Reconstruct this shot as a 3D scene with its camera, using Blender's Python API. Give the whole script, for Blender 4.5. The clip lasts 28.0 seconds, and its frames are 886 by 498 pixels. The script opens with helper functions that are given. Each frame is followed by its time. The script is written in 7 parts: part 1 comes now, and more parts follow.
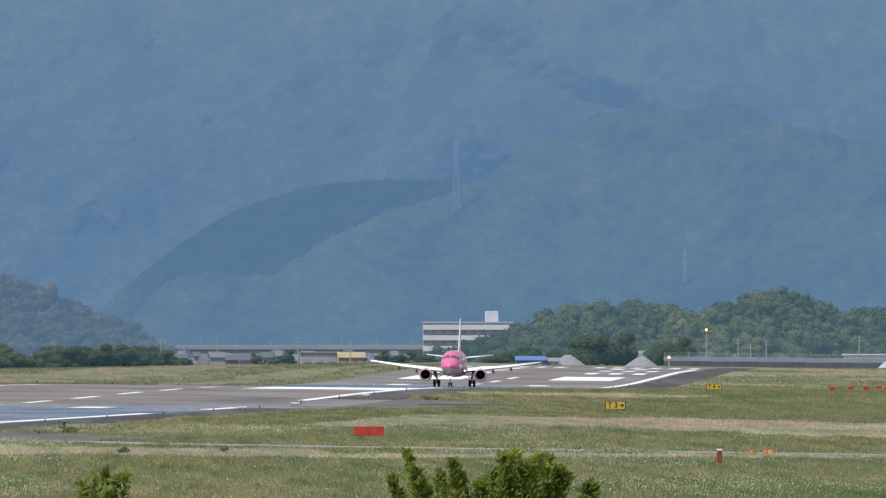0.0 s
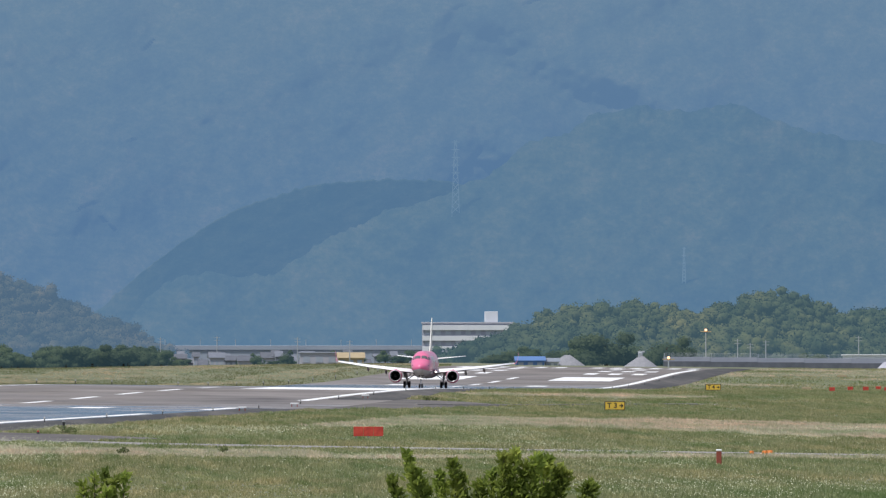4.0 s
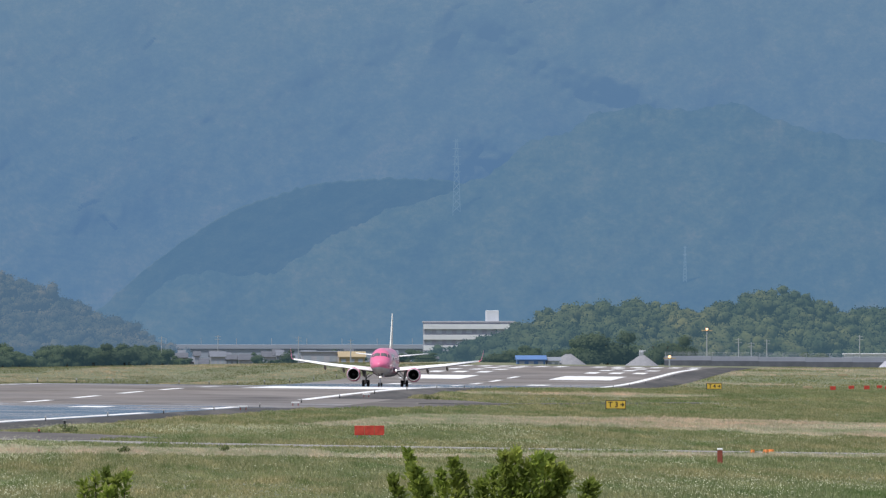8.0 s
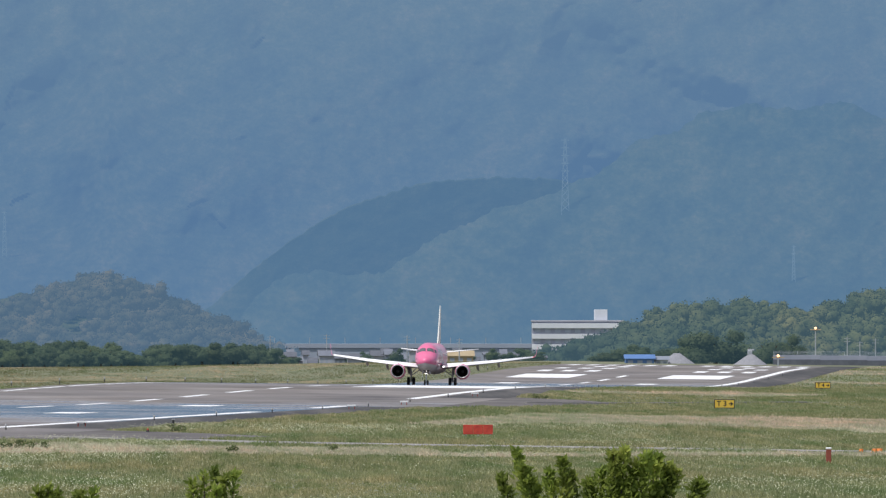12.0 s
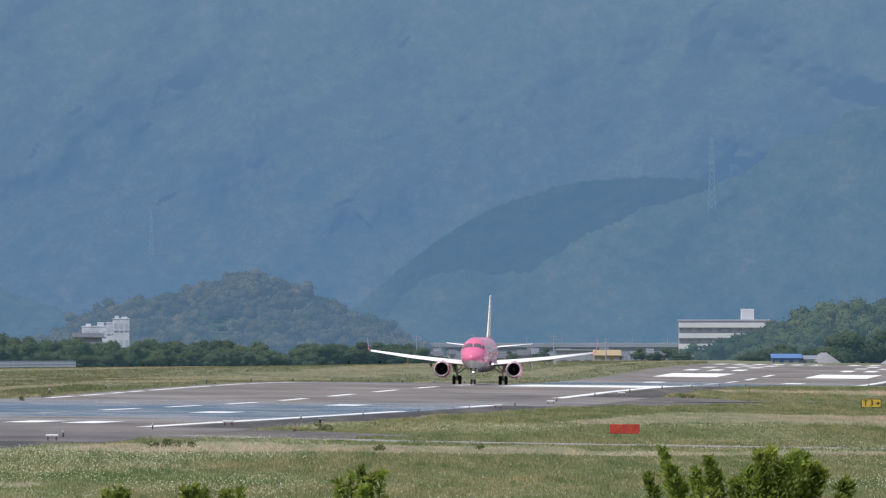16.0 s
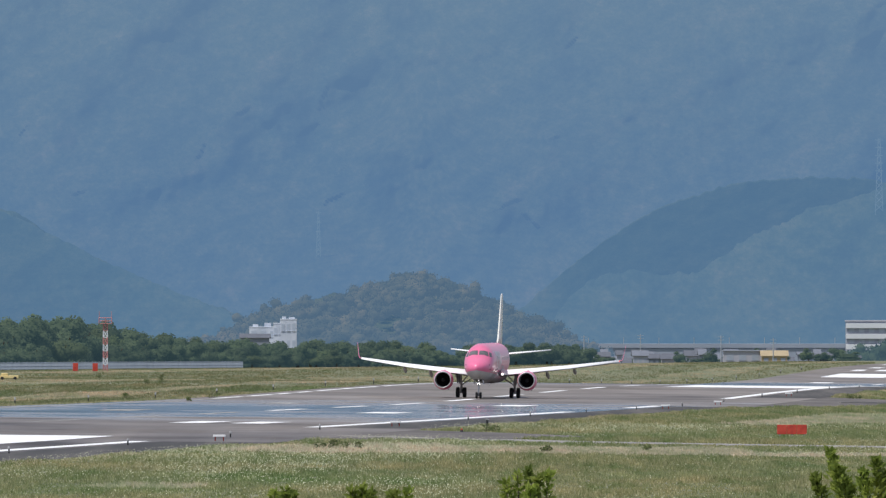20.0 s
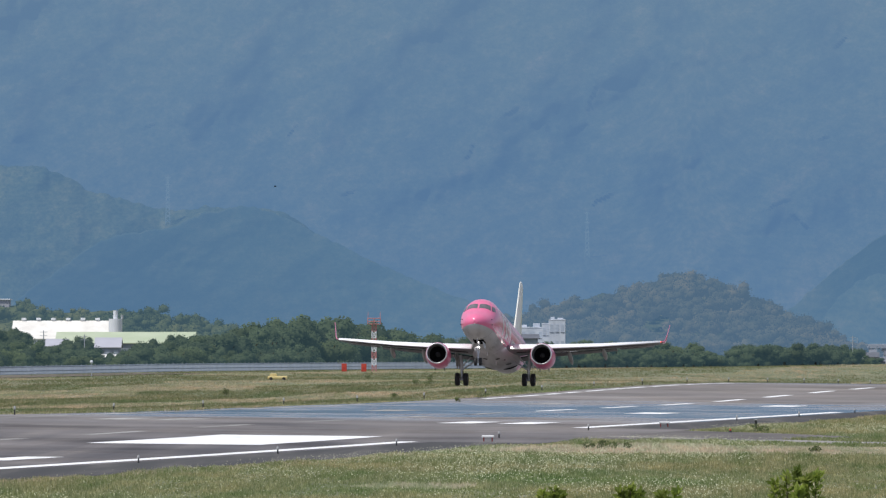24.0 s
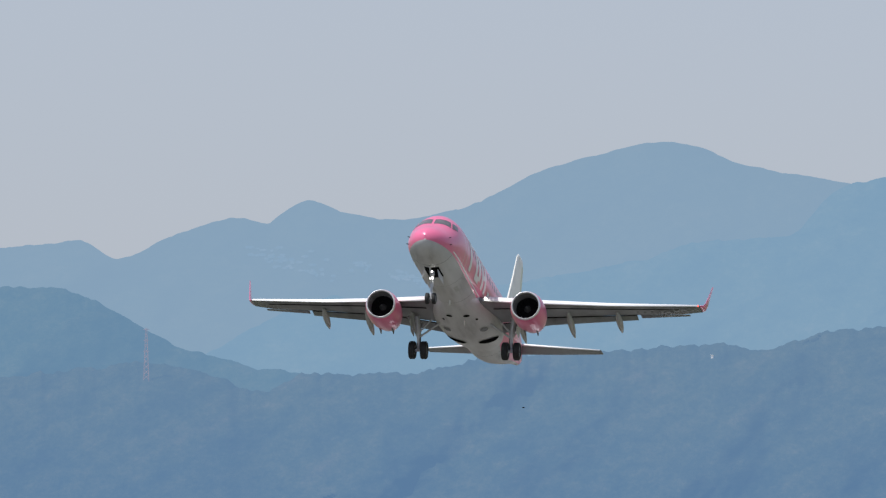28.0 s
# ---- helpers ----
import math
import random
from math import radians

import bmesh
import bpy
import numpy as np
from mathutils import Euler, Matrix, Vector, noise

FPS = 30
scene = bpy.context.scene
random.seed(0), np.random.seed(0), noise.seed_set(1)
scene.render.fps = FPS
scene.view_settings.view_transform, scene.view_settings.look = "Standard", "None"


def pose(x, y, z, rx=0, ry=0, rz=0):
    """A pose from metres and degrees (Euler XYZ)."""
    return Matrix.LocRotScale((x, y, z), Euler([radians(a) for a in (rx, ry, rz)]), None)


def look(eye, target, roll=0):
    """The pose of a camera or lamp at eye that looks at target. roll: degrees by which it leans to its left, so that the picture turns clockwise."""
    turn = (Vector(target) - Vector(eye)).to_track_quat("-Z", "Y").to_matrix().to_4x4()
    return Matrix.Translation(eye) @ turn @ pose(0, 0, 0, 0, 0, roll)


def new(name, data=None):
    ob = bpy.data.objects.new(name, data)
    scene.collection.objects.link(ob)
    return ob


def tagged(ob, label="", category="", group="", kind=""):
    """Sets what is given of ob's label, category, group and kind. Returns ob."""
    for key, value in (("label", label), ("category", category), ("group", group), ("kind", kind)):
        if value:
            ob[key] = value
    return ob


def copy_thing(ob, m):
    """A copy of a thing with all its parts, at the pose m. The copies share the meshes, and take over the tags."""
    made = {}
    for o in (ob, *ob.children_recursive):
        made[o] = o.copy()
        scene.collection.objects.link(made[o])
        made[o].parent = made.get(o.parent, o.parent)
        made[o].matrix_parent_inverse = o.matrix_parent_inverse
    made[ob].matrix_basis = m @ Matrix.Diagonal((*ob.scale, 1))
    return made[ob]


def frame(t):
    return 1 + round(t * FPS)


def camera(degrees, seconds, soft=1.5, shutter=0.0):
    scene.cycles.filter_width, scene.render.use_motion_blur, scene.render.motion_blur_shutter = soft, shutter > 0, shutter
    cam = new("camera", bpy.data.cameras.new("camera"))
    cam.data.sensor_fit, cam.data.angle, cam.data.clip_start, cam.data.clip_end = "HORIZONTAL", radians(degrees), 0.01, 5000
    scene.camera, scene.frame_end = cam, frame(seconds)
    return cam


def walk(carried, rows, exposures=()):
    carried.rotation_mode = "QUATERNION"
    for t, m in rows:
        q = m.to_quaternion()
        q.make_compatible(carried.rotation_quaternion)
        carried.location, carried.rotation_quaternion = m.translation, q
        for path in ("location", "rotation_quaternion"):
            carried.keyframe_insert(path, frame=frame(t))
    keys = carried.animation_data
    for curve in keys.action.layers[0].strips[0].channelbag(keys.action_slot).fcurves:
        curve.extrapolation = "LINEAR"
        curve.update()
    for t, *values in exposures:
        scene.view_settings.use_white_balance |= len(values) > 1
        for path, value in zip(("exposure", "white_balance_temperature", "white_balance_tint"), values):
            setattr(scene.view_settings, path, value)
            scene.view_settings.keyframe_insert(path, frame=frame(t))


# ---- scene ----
# ---- the plan ----
# The eye stands at the origin, 5.2 m up; y runs away from it. The runway's centre line is x = RX + RK * y.
# Far things are laid out by bearing and elevation in milliradians (az, el).
EYE_Z = 5.2
RX, RK = -110.5, 0.085


def smooth_curve(xs, ys):
    """A smooth curve through points, without overshoot."""
    xs, ys = np.array(xs, float), np.array(ys, float)
    d = np.diff(ys) / np.diff(xs)
    m = np.zeros(len(xs))
    m[1:-1] = np.where(d[:-1] * d[1:] > 0, 2 * d[:-1] * d[1:] / np.where(d[:-1] * d[1:] > 0, d[:-1] + d[1:], 1), 0)
    m[0], m[-1] = d[0], d[-1]

    def at(x):
        x = np.clip(x, xs[0], xs[-1])
        i = np.clip(np.searchsorted(xs, x) - 1, 0, len(d) - 1)
        h = xs[i + 1] - xs[i]
        t = (x - xs[i]) / h
        return ((2 * t ** 3 - 3 * t ** 2 + 1) * ys[i] + (t ** 3 - 2 * t ** 2 + t) * h * m[i]
                + (-2 * t ** 3 + 3 * t ** 2) * ys[i + 1] + (t ** 3 - t ** 2) * h * m[i + 1])
    return at


# the runway's long profile: almost level, a crest at 1600 m, a dip at 2030 m, then up to its far end
profile = smooth_curve([-300, 300, 520, 684, 839, 958, 1059, 1200, 1290, 1360, 1420, 1480, 1560, 1610, 1654, 1750, 1800, 1900, 2030, 2100, 2178, 2300, 2404, 2600, 3000, 5000],
                       [-1.5, -0.4, 0.1, 0.15, 0.28, 0.55, 0.6, 0.68, 0.76, 0.98, 1.25, 1.53, 1.77, 1.81, 1.74, 1.5, 1.32, 0.98, 0.74, 0.82, 1.1, 2.0, 2.8, 3.45, 3.6, 3.6])
# the field on the far side rises more evenly
far_side = smooth_curve([-300, 600, 900, 1300, 1500, 1700, 1800, 2000, 2300, 2700, 3300, 5000], [-1.0, 0.4, 0.9, 1.5, 2.1, 2.5, 2.7, 2.95, 3.0, 2.85, 2.6, 2.6])


def offset(x, y):
    """How far a place lies to the right of the centre line, seen from the eye."""
    return x - RX - RK * y


def ground_z(x, y):
    o = offset(x, y)
    left = np.clip((-o - 40) / 90, 0, 1)
    left = left * left * (3 - 2 * left)
    return (profile(y) - 0.011 * np.clip(o, -45, 45)) * (1 - left) + far_side(y) * left


def on_runway(o, y):
    """A place at the distance y and the offset o from the centre line, on the ground."""
    x = RX + RK * y + o
    return Vector((x, y, float(ground_z(x, y))))


def afar(az, el, y):
    return Vector((y * az / 1000, y, EYE_Z + y * el / 1000))


# ---- camera ----
cam = camera(3.593, 28.0, soft=1.3)


def aim(turn, lift):
    return pose(0, 0, EYE_Z, 90 + lift, 0, turn)


CAM_ROWS = [(0.0, -1.7968, 0.4377), (1.0, -1.7968, 0.4385), (2.0, -1.795, 0.4412), (3.0, -1.795, 0.4412), (3.5, -1.7985, 0.4412), (5.5, -1.7993, 0.4272), (6.0,
    -1.7993, 0.4279), (6.5, -1.7959, 0.4367), (7.0, -1.795, 0.4385), (7.5, -1.795, 0.4377), (8.0, -1.795, 0.4349), (8.5, -1.795, 0.4297), (9.0, -1.7804,
    0.4331), (9.5, -1.7415, 0.4331), (10.0, -1.7072, 0.4314), (10.5, -1.6791, 0.4385), (11.0, -1.6433, 0.4366), (11.5, -1.5301, 0.4314), (12.0, -1.3545,
    0.4313), (12.5, -1.299, 0.4279), (14.5, -0.9381, 0.4324), (15.0, -0.8959, 0.4296), (15.5, -0.795, 0.426), (16.0, -0.7596, 0.4288), (16.5, -0.6401,
    0.4327), (17.0, -0.5426, 0.4328), (17.5, -0.4653, 0.4288), (18.0, -0.4003, 0.4227), (18.5, -0.2623, 0.4224), (19.0, -0.1856, 0.4229), (19.5, -0.1099,
    0.4289), (20.0, -0.0814, 0.4311), (20.5, 0.0476, 0.4291), (22.5, 0.4731, 0.4307), (23.0, 0.7058, 0.4353), (23.5, 0.8353, 0.4349), (24.0, 1.0083,
    0.433), (24.5, 1.2294, 0.4518), (25.0, 1.4583, 0.5001), (25.5, 1.6485, 0.5858), (26.0, 1.8342, 0.7629), (26.5, 2.0564, 0.9234), (27.0, 2.3557,
    1.1126), (27.5, 2.6562, 1.4314), (28.0, 3.0168, 1.9595)]
walk(cam, [(t, aim(turn, lift)) for t, turn, lift in CAM_ROWS], [(0, -0.04), (6, -0.03), (10, -0.02), (15, -0.08), (20.5, -0.08), (24.5, -0.05), (26.5, 0.04), (27.2, 0.04), (28, 0.0)])

# ---- world, sun ----
SUN_LIFT, SUN_TURN = 60, -128   # height over the horizon; turn clockwise from the way that the camera faces
world = bpy.data.worlds.new("sky")
scene.world = world
world.use_nodes = True
wn = world.node_tree.nodes
sky = wn.new("ShaderNodeTexSky")
sky.sky_type, sky.sun_disc = "NISHITA", False
sky.sun_elevation, sky.sun_rotation = radians(SUN_LIFT), radians(SUN_TURN)
sky.air_density, sky.dust_density, sky.ozone_density = 1.0, 0.8, 1.0
haze = wn.new("ShaderNodeMixRGB")   # summer haze takes the yellow out of the low sky
haze.blend_type = "MULTIPLY"
haze.inputs[0].default_value, haze.inputs[2].default_value = 1.0, (0.94, 0.945, 1.20, 1)
world.node_tree.links.new(sky.outputs[0], haze.inputs[1])
veil = wn.new("ShaderNodeMixRGB")   # the even grey-blue of humid air over the whole sky
veil.inputs[0].default_value, veil.inputs[2].default_value = 0.6, (4.6, 5.1, 6.0, 1)
world.node_tree.links.new(haze.outputs[0], veil.inputs[1])
world.node_tree.links.new(veil.outputs[0], wn["Background"].inputs[0])
wn["Background"].inputs[1].default_value = 0.1
sun = new("sun", bpy.data.lights.new("sun", "SUN"))
sun.data.energy, sun.data.angle, sun.data.color = 3.9, radians(0.6), (1.0, 0.97, 0.93)
sun_way = Vector((math.sin(radians(SUN_TURN)) * math.cos(radians(SUN_LIFT)), math.cos(radians(SUN_TURN)) * math.cos(radians(SUN_LIFT)), math.sin(radians(SUN_LIFT))))
sun.matrix_world = look(sun_way * 300, (0, 0, 0))


# ---- materials ----
def node(m, kind, **inputs):
    n = m.node_tree.nodes.new("ShaderNode" + kind)
    for k, v in inputs.items():
        n.inputs[k.replace("_", " ")].default_value = v
    return n


def link(m, a, b):
    m.node_tree.links.new(a, b)


def noise_ramp(m, scale, colours, detail=4.0, stretch=(1, 1, 1), space="Object", rough=0.6):
    """Noise at a real size (scale: cells per metre), spread over colours. Returns the colour socket and the noise socket."""
    co = node(m, "TexCoord")
    mp = node(m, "Mapping")
    mp.inputs["Scale"].default_value = stretch
    link(m, co.outputs[space], mp.inputs[0])
    nz = node(m, "TexNoise", Scale=scale, Detail=detail, Roughness=rough)
    link(m, mp.outputs[0], nz.inputs["Vector"])
    ramp = node(m, "ValToRGB")
    els = ramp.color_ramp.elements
    while len(els) < len(colours):
        els.new(0.5)
    for i, c in enumerate(colours):
        els[i].position = 0.3 + 0.4 * i / max(1, len(colours) - 1)
        els[i].color = c if len(c) == 4 else (*c, 1)
    link(m, nz.outputs[0], ramp.inputs[0])
    return ramp.outputs[0], nz.outputs[0]


def material(name, colours, scale=1.0, roughness=0.8, metallic=0.0, bump=0.0, bump_scale=None, stretch=(1, 1, 1), coat=0.0, detail=4.0, vary=0.0):
    m = bpy.data.materials.new(name)
    m.use_nodes = True
    b = m.node_tree.nodes["Principled BSDF"]
    b.inputs["Roughness"].default_value, b.inputs["Metallic"].default_value = roughness, metallic
    b.inputs["Coat Weight"].default_value = coat
    if len(colours) == 1:
        colours = [tuple(c * 0.93 for c in colours[0][:3]), tuple(min(1, c * 1.05) for c in colours[0][:3])]
    col, nz = noise_ramp(m, scale, colours, detail, stretch)
    if vary:
        info = node(m, "ObjectInfo")
        hsv = node(m, "HueSaturation")
        mr = node(m, "MapRange", To_Min=1 - vary, To_Max=1 + vary)
        link(m, info.outputs["Random"], mr.inputs[0])
        link(m, mr.outputs[0], hsv.inputs["Value"])
        link(m, col, hsv.inputs["Color"])
        col = hsv.outputs[0]
    link(m, col, b.inputs["Base Color"])
    if bump:
        _, n2 = noise_ramp(m, bump_scale or scale * 4, [(0, 0, 0), (1, 1, 1)])
        bp = node(m, "Bump", Strength=bump)
        link(m, n2, bp.inputs["Height"])
        link(m, bp.outputs[0], b.inputs["Normal"])
    return m


def glow(name, colour, strength):
    m = bpy.data.materials.new(name)
    m.use_nodes = True
    b = m.node_tree.nodes["Principled BSDF"]
    b.inputs["Base Color"].default_value = (*colour, 1)
    b.inputs["Emission Color"].default_value = (*colour, 1)
    b.inputs["Emission Strength"].default_value = strength
    return m


def distant(name, air, share, dark, light, scale, patches=1.0, high_haze=None):
    """A wooded range of the backdrop; the summer haze before it is painted in as blue emission."""
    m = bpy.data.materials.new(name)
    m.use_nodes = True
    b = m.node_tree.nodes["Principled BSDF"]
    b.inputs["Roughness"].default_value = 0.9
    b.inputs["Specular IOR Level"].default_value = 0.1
    # single crowns, stands of trees, slanted bands: wood kinds and painted ridge shading
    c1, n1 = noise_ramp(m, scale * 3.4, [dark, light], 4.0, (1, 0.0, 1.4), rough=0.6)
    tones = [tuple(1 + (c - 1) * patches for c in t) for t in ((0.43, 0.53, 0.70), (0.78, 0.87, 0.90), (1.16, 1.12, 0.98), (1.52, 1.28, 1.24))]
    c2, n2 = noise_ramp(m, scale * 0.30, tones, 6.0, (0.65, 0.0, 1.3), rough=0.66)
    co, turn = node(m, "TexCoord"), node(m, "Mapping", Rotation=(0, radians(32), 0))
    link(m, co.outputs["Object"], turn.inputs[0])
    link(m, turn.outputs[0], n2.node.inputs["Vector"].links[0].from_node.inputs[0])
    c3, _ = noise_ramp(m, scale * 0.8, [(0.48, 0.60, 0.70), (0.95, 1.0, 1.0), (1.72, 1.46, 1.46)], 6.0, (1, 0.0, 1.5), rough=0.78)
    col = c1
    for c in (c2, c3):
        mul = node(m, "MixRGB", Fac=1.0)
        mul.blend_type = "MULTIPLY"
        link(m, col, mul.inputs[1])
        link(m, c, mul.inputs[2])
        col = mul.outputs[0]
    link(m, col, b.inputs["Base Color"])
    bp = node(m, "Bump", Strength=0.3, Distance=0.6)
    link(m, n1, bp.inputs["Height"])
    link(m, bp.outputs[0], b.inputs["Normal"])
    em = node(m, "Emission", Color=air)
    if high_haze:   # upper slopes: a paler haze emission, as if farther back behind more air
        hz, step = node(m, "SeparateXYZ"), node(m, "MixRGB", Color1=air, Color2=high_haze)
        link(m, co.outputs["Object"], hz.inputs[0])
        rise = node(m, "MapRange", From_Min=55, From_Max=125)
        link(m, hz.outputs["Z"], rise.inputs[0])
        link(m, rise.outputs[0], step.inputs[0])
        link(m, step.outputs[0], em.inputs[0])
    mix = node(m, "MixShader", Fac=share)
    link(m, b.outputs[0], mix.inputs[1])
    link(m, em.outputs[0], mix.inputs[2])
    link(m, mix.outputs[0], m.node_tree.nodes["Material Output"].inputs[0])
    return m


WHITE_PAINT = material("aircraft_white", [(0.74, 0.74, 0.73), (0.80, 0.80, 0.79)], 0.6, 0.35, coat=0.15)
PINK = material("aircraft_pink", [(0.72, 0.148, 0.285), (0.78, 0.178, 0.32)], 0.5, 0.3, coat=0.25)
CREAM = material("aircraft_cream", [(0.80, 0.79, 0.72)], 0.5, 0.4, coat=0.1)
# edge colour pushed near white so that the sun's glare is in it
EDGE_WHITE = material("sunlit_edge_white", [(0.88, 0.88, 0.88), (0.92, 0.92, 0.92)], 1, 0.45)
# light grey taken down to hold underside shade; the streaks are grime
WING_GREY = material("shaded_wing_grey", [(0.15, 0.152, 0.158), (0.22, 0.224, 0.232), (0.27, 0.275, 0.285)], 0.8, 0.6, stretch=(0.25, 1, 1), detail=7)
# belly white darkened for its shaded underside; the streaks are grime
BELLY_WHITE = material("shaded_belly_white", [(0.36, 0.355, 0.355), (0.50, 0.50, 0.505), (0.57, 0.57, 0.575), (0.61, 0.61, 0.615)], 1.1, 0.5, stretch=(0.18, 1, 1), detail=7)
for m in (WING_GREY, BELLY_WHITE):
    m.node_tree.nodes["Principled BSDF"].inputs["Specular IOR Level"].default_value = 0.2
FAIRING_GREY = material("fairing_grey", [(0.36, 0.36, 0.35), (0.42, 0.42, 0.41)], 0.9, 0.55)
BARE = material("bare_metal", [(0.72, 0.72, 0.73), (0.82, 0.82, 0.83)], 3, 0.28, 1.0)
STRUT = material("strut_grey", [(0.42, 0.43, 0.44), (0.55, 0.55, 0.56)], 5, 0.4, 0.3)
LIP_METAL = material("lip_metal", [(0.70, 0.70, 0.71), (0.80, 0.80, 0.81)], 3, 0.35, 0.6)
INTAKE_GREY = material("intake_grey", [(0.11, 0.11, 0.115), (0.17, 0.17, 0.175)], 2, 0.6)
HUB_GREY = material("hub_grey", [(0.10, 0.10, 0.105), (0.16, 0.16, 0.165)], 5, 0.5, 0.3)
TAIL_STRIPE = material("tail_stripe", [(0.62, 0.62, 0.38), (0.68, 0.68, 0.45)], 0.5, 0.4)
RUBBER = material("tyre_rubber", [(0.012, 0.012, 0.013), (0.03, 0.03, 0.03)], 6, 0.8)
DARK = material("dark_inside", [(0.006, 0.006, 0.007), (0.014, 0.014, 0.014)], 4, 0.8)
DARK.node_tree.nodes["Principled BSDF"].inputs["Specular IOR Level"].default_value = 0.0
GLASS = material("cockpit_glass", [(0.07, 0.07, 0.075), (0.17, 0.165, 0.17)], 1.6, 0.06)
BLACK_PAINT = material("black_paint", [(0.02, 0.02, 0.022)], 5, 0.5)
LANDING_GLOW = glow("landing_light", (1.0, 0.96, 0.9), 8)
RED_GLOW = glow("red_nav_light", (1.0, 0.08, 0.05), 3)
AMBER_GLOW = glow("amber_lamp", (1.0, 0.55, 0.30), 1.8)


# ---- mesh helpers ----
def mesh_object(name, verts, faces, mats, smooth=True, face_mats=None):
    me = bpy.data.meshes.new(name)
    me.from_pydata([tuple(v) for v in verts], [], [tuple(f) for f in faces])
    for m in mats if isinstance(mats, (list, tuple)) else [mats]:
        me.materials.append(m)
    if face_mats is not None:
        me.polygons.foreach_set("material_index", face_mats)
    me.polygons.foreach_set("use_smooth", [smooth] * len(me.polygons))
    me.update()
    return new(name, me)


def part(name, bm, material, parent, label=""):
    """Links a bmesh as one mesh object under a thing or under a part."""
    me = bpy.data.meshes.new(name)
    bm.to_mesh(me)
    bm.free()
    me.materials.append(material)
    ob = new(name, me)
    ob.parent = parent
    return tagged(ob, label)


def hung(ob, parent, label=""):
    ob.parent = parent
    return tagged(ob, label)


def empty(name, m, label, category, group="", kind=""):
    ob = new(name)
    ob.empty_display_size = 0.2
    ob.matrix_world = m
    return tagged(ob, label, category, group, kind)


def box(bm, size, at=(0, 0, 0), turn=None, bevel=0.0):
    m = Matrix.Translation(at) @ (turn or Matrix()) @ Matrix.Diagonal((*size, 1))
    made = bmesh.ops.create_cube(bm, size=1, matrix=m)["verts"]
    if bevel:
        bmesh.ops.bevel(bm, geom=list({e for v in made for e in v.link_edges}), offset=bevel, segments=1, affect="EDGES")


def tube(bm, a, b, ra, rb=None, sides=10):
    a, b = Vector(a), Vector(b)
    m = Matrix.Translation((a + b) / 2) @ (b - a).to_track_quat("Z", "Y").to_matrix().to_4x4()
    bmesh.ops.create_cone(bm, cap_ends=True, segments=sides, radius1=ra, radius2=ra if rb is None else rb, depth=(b - a).length, matrix=m)


def rounded(bm, angle=35):
    for f in bm.faces:
        f.smooth = True
    for e in bm.edges:
        if len(e.link_faces) == 2 and e.calc_face_angle(0) > radians(angle):
            e.smooth = False
    return bm


def bm_new():
    return bmesh.new()


def loft(rings, closed=True, caps=True):
    """Vertices and faces of a skin over rings of equal count."""
    n = len(rings[0])
    verts = [v for r in rings for v in r]
    faces = []
    for i in range(len(rings) - 1):
        for j in range(n if closed else n - 1):
            k = (j + 1) % n
            faces.append((i * n + j, i * n + k, (i + 1) * n + k, (i + 1) * n + j))
    if caps and closed:
        faces.append(tuple(range(n))[::-1])
        faces.append(tuple((len(rings) - 1) * n + j for j in range(n)))
    return verts, faces


def lattice_noise(x, y, seed=0):
    """Smooth value noise between -1 and 1 on arrays."""
    xi, yi = np.floor(x).astype(np.int64), np.floor(y).astype(np.int64)
    fx, fy = x - xi, y - yi
    fx, fy = fx * fx * (3 - 2 * fx), fy * fy * (3 - 2 * fy)

    def h(a, b):
        n = (a * 374761393 + b * 668265263 + seed * 974711) & 0x7FFFFFFF
        n = ((n ^ (n >> 13)) * 1274126177) & 0x7FFFFFFF
        return ((n ^ (n >> 16)) & 0xFFFF) / 32767.5 - 1
    return (h(xi, yi) * (1 - fx) + h(xi + 1, yi) * fx) * (1 - fy) + (h(xi, yi + 1) * (1 - fx) + h(xi + 1, yi + 1) * fx) * fy


def fbm(x, y, octaves=4, seed=0, ridged=False):
    total, amp, out = 0, 1.0, 0
    for i in range(octaves):
        n = lattice_noise(x * 2 ** i, y * 2 ** i, seed + i * 17)
        out = out + amp * ((1 - 2 * np.abs(n)) if ridged else n)
        total += amp
        amp *= 0.5
    return out / total


# ---- ground ----
GRASS_GROUND = material("grass_ground", [(0.11, 0.128, 0.064), (0.155, 0.166, 0.088), (0.215, 0.202, 0.128)], 0.05, 0.95, bump=0.3, bump_scale=3, stretch=(1, 0.25, 1), detail=8)


def build_ground():
    ys = np.concatenate([np.arange(-300, 400, 50), np.arange(400, 2600, 12), np.arange(2600, 5000, 60)])
    os_ = np.concatenate([np.arange(-1400, -160, 60), np.arange(-160, 160, 8), np.arange(160, 1500, 60)])
    oo, yy = np.meshgrid(os_, ys)
    xx = RX + RK * yy + oo
    zz = ground_z(xx, yy)
    n = len(os_)
    verts = np.stack([xx, yy, zz], -1).reshape(-1, 3)
    faces = [(i * n + j, i * n + j + 1, (i + 1) * n + j + 1, (i + 1) * n + j) for i in range(len(ys) - 1) for j in range(n - 1)]
    ob = mesh_object("ground", verts, faces, GRASS_GROUND)
    return tagged(ob, "rough airfield grass in green and straw", "ground", kind="structure")


ground = build_ground()


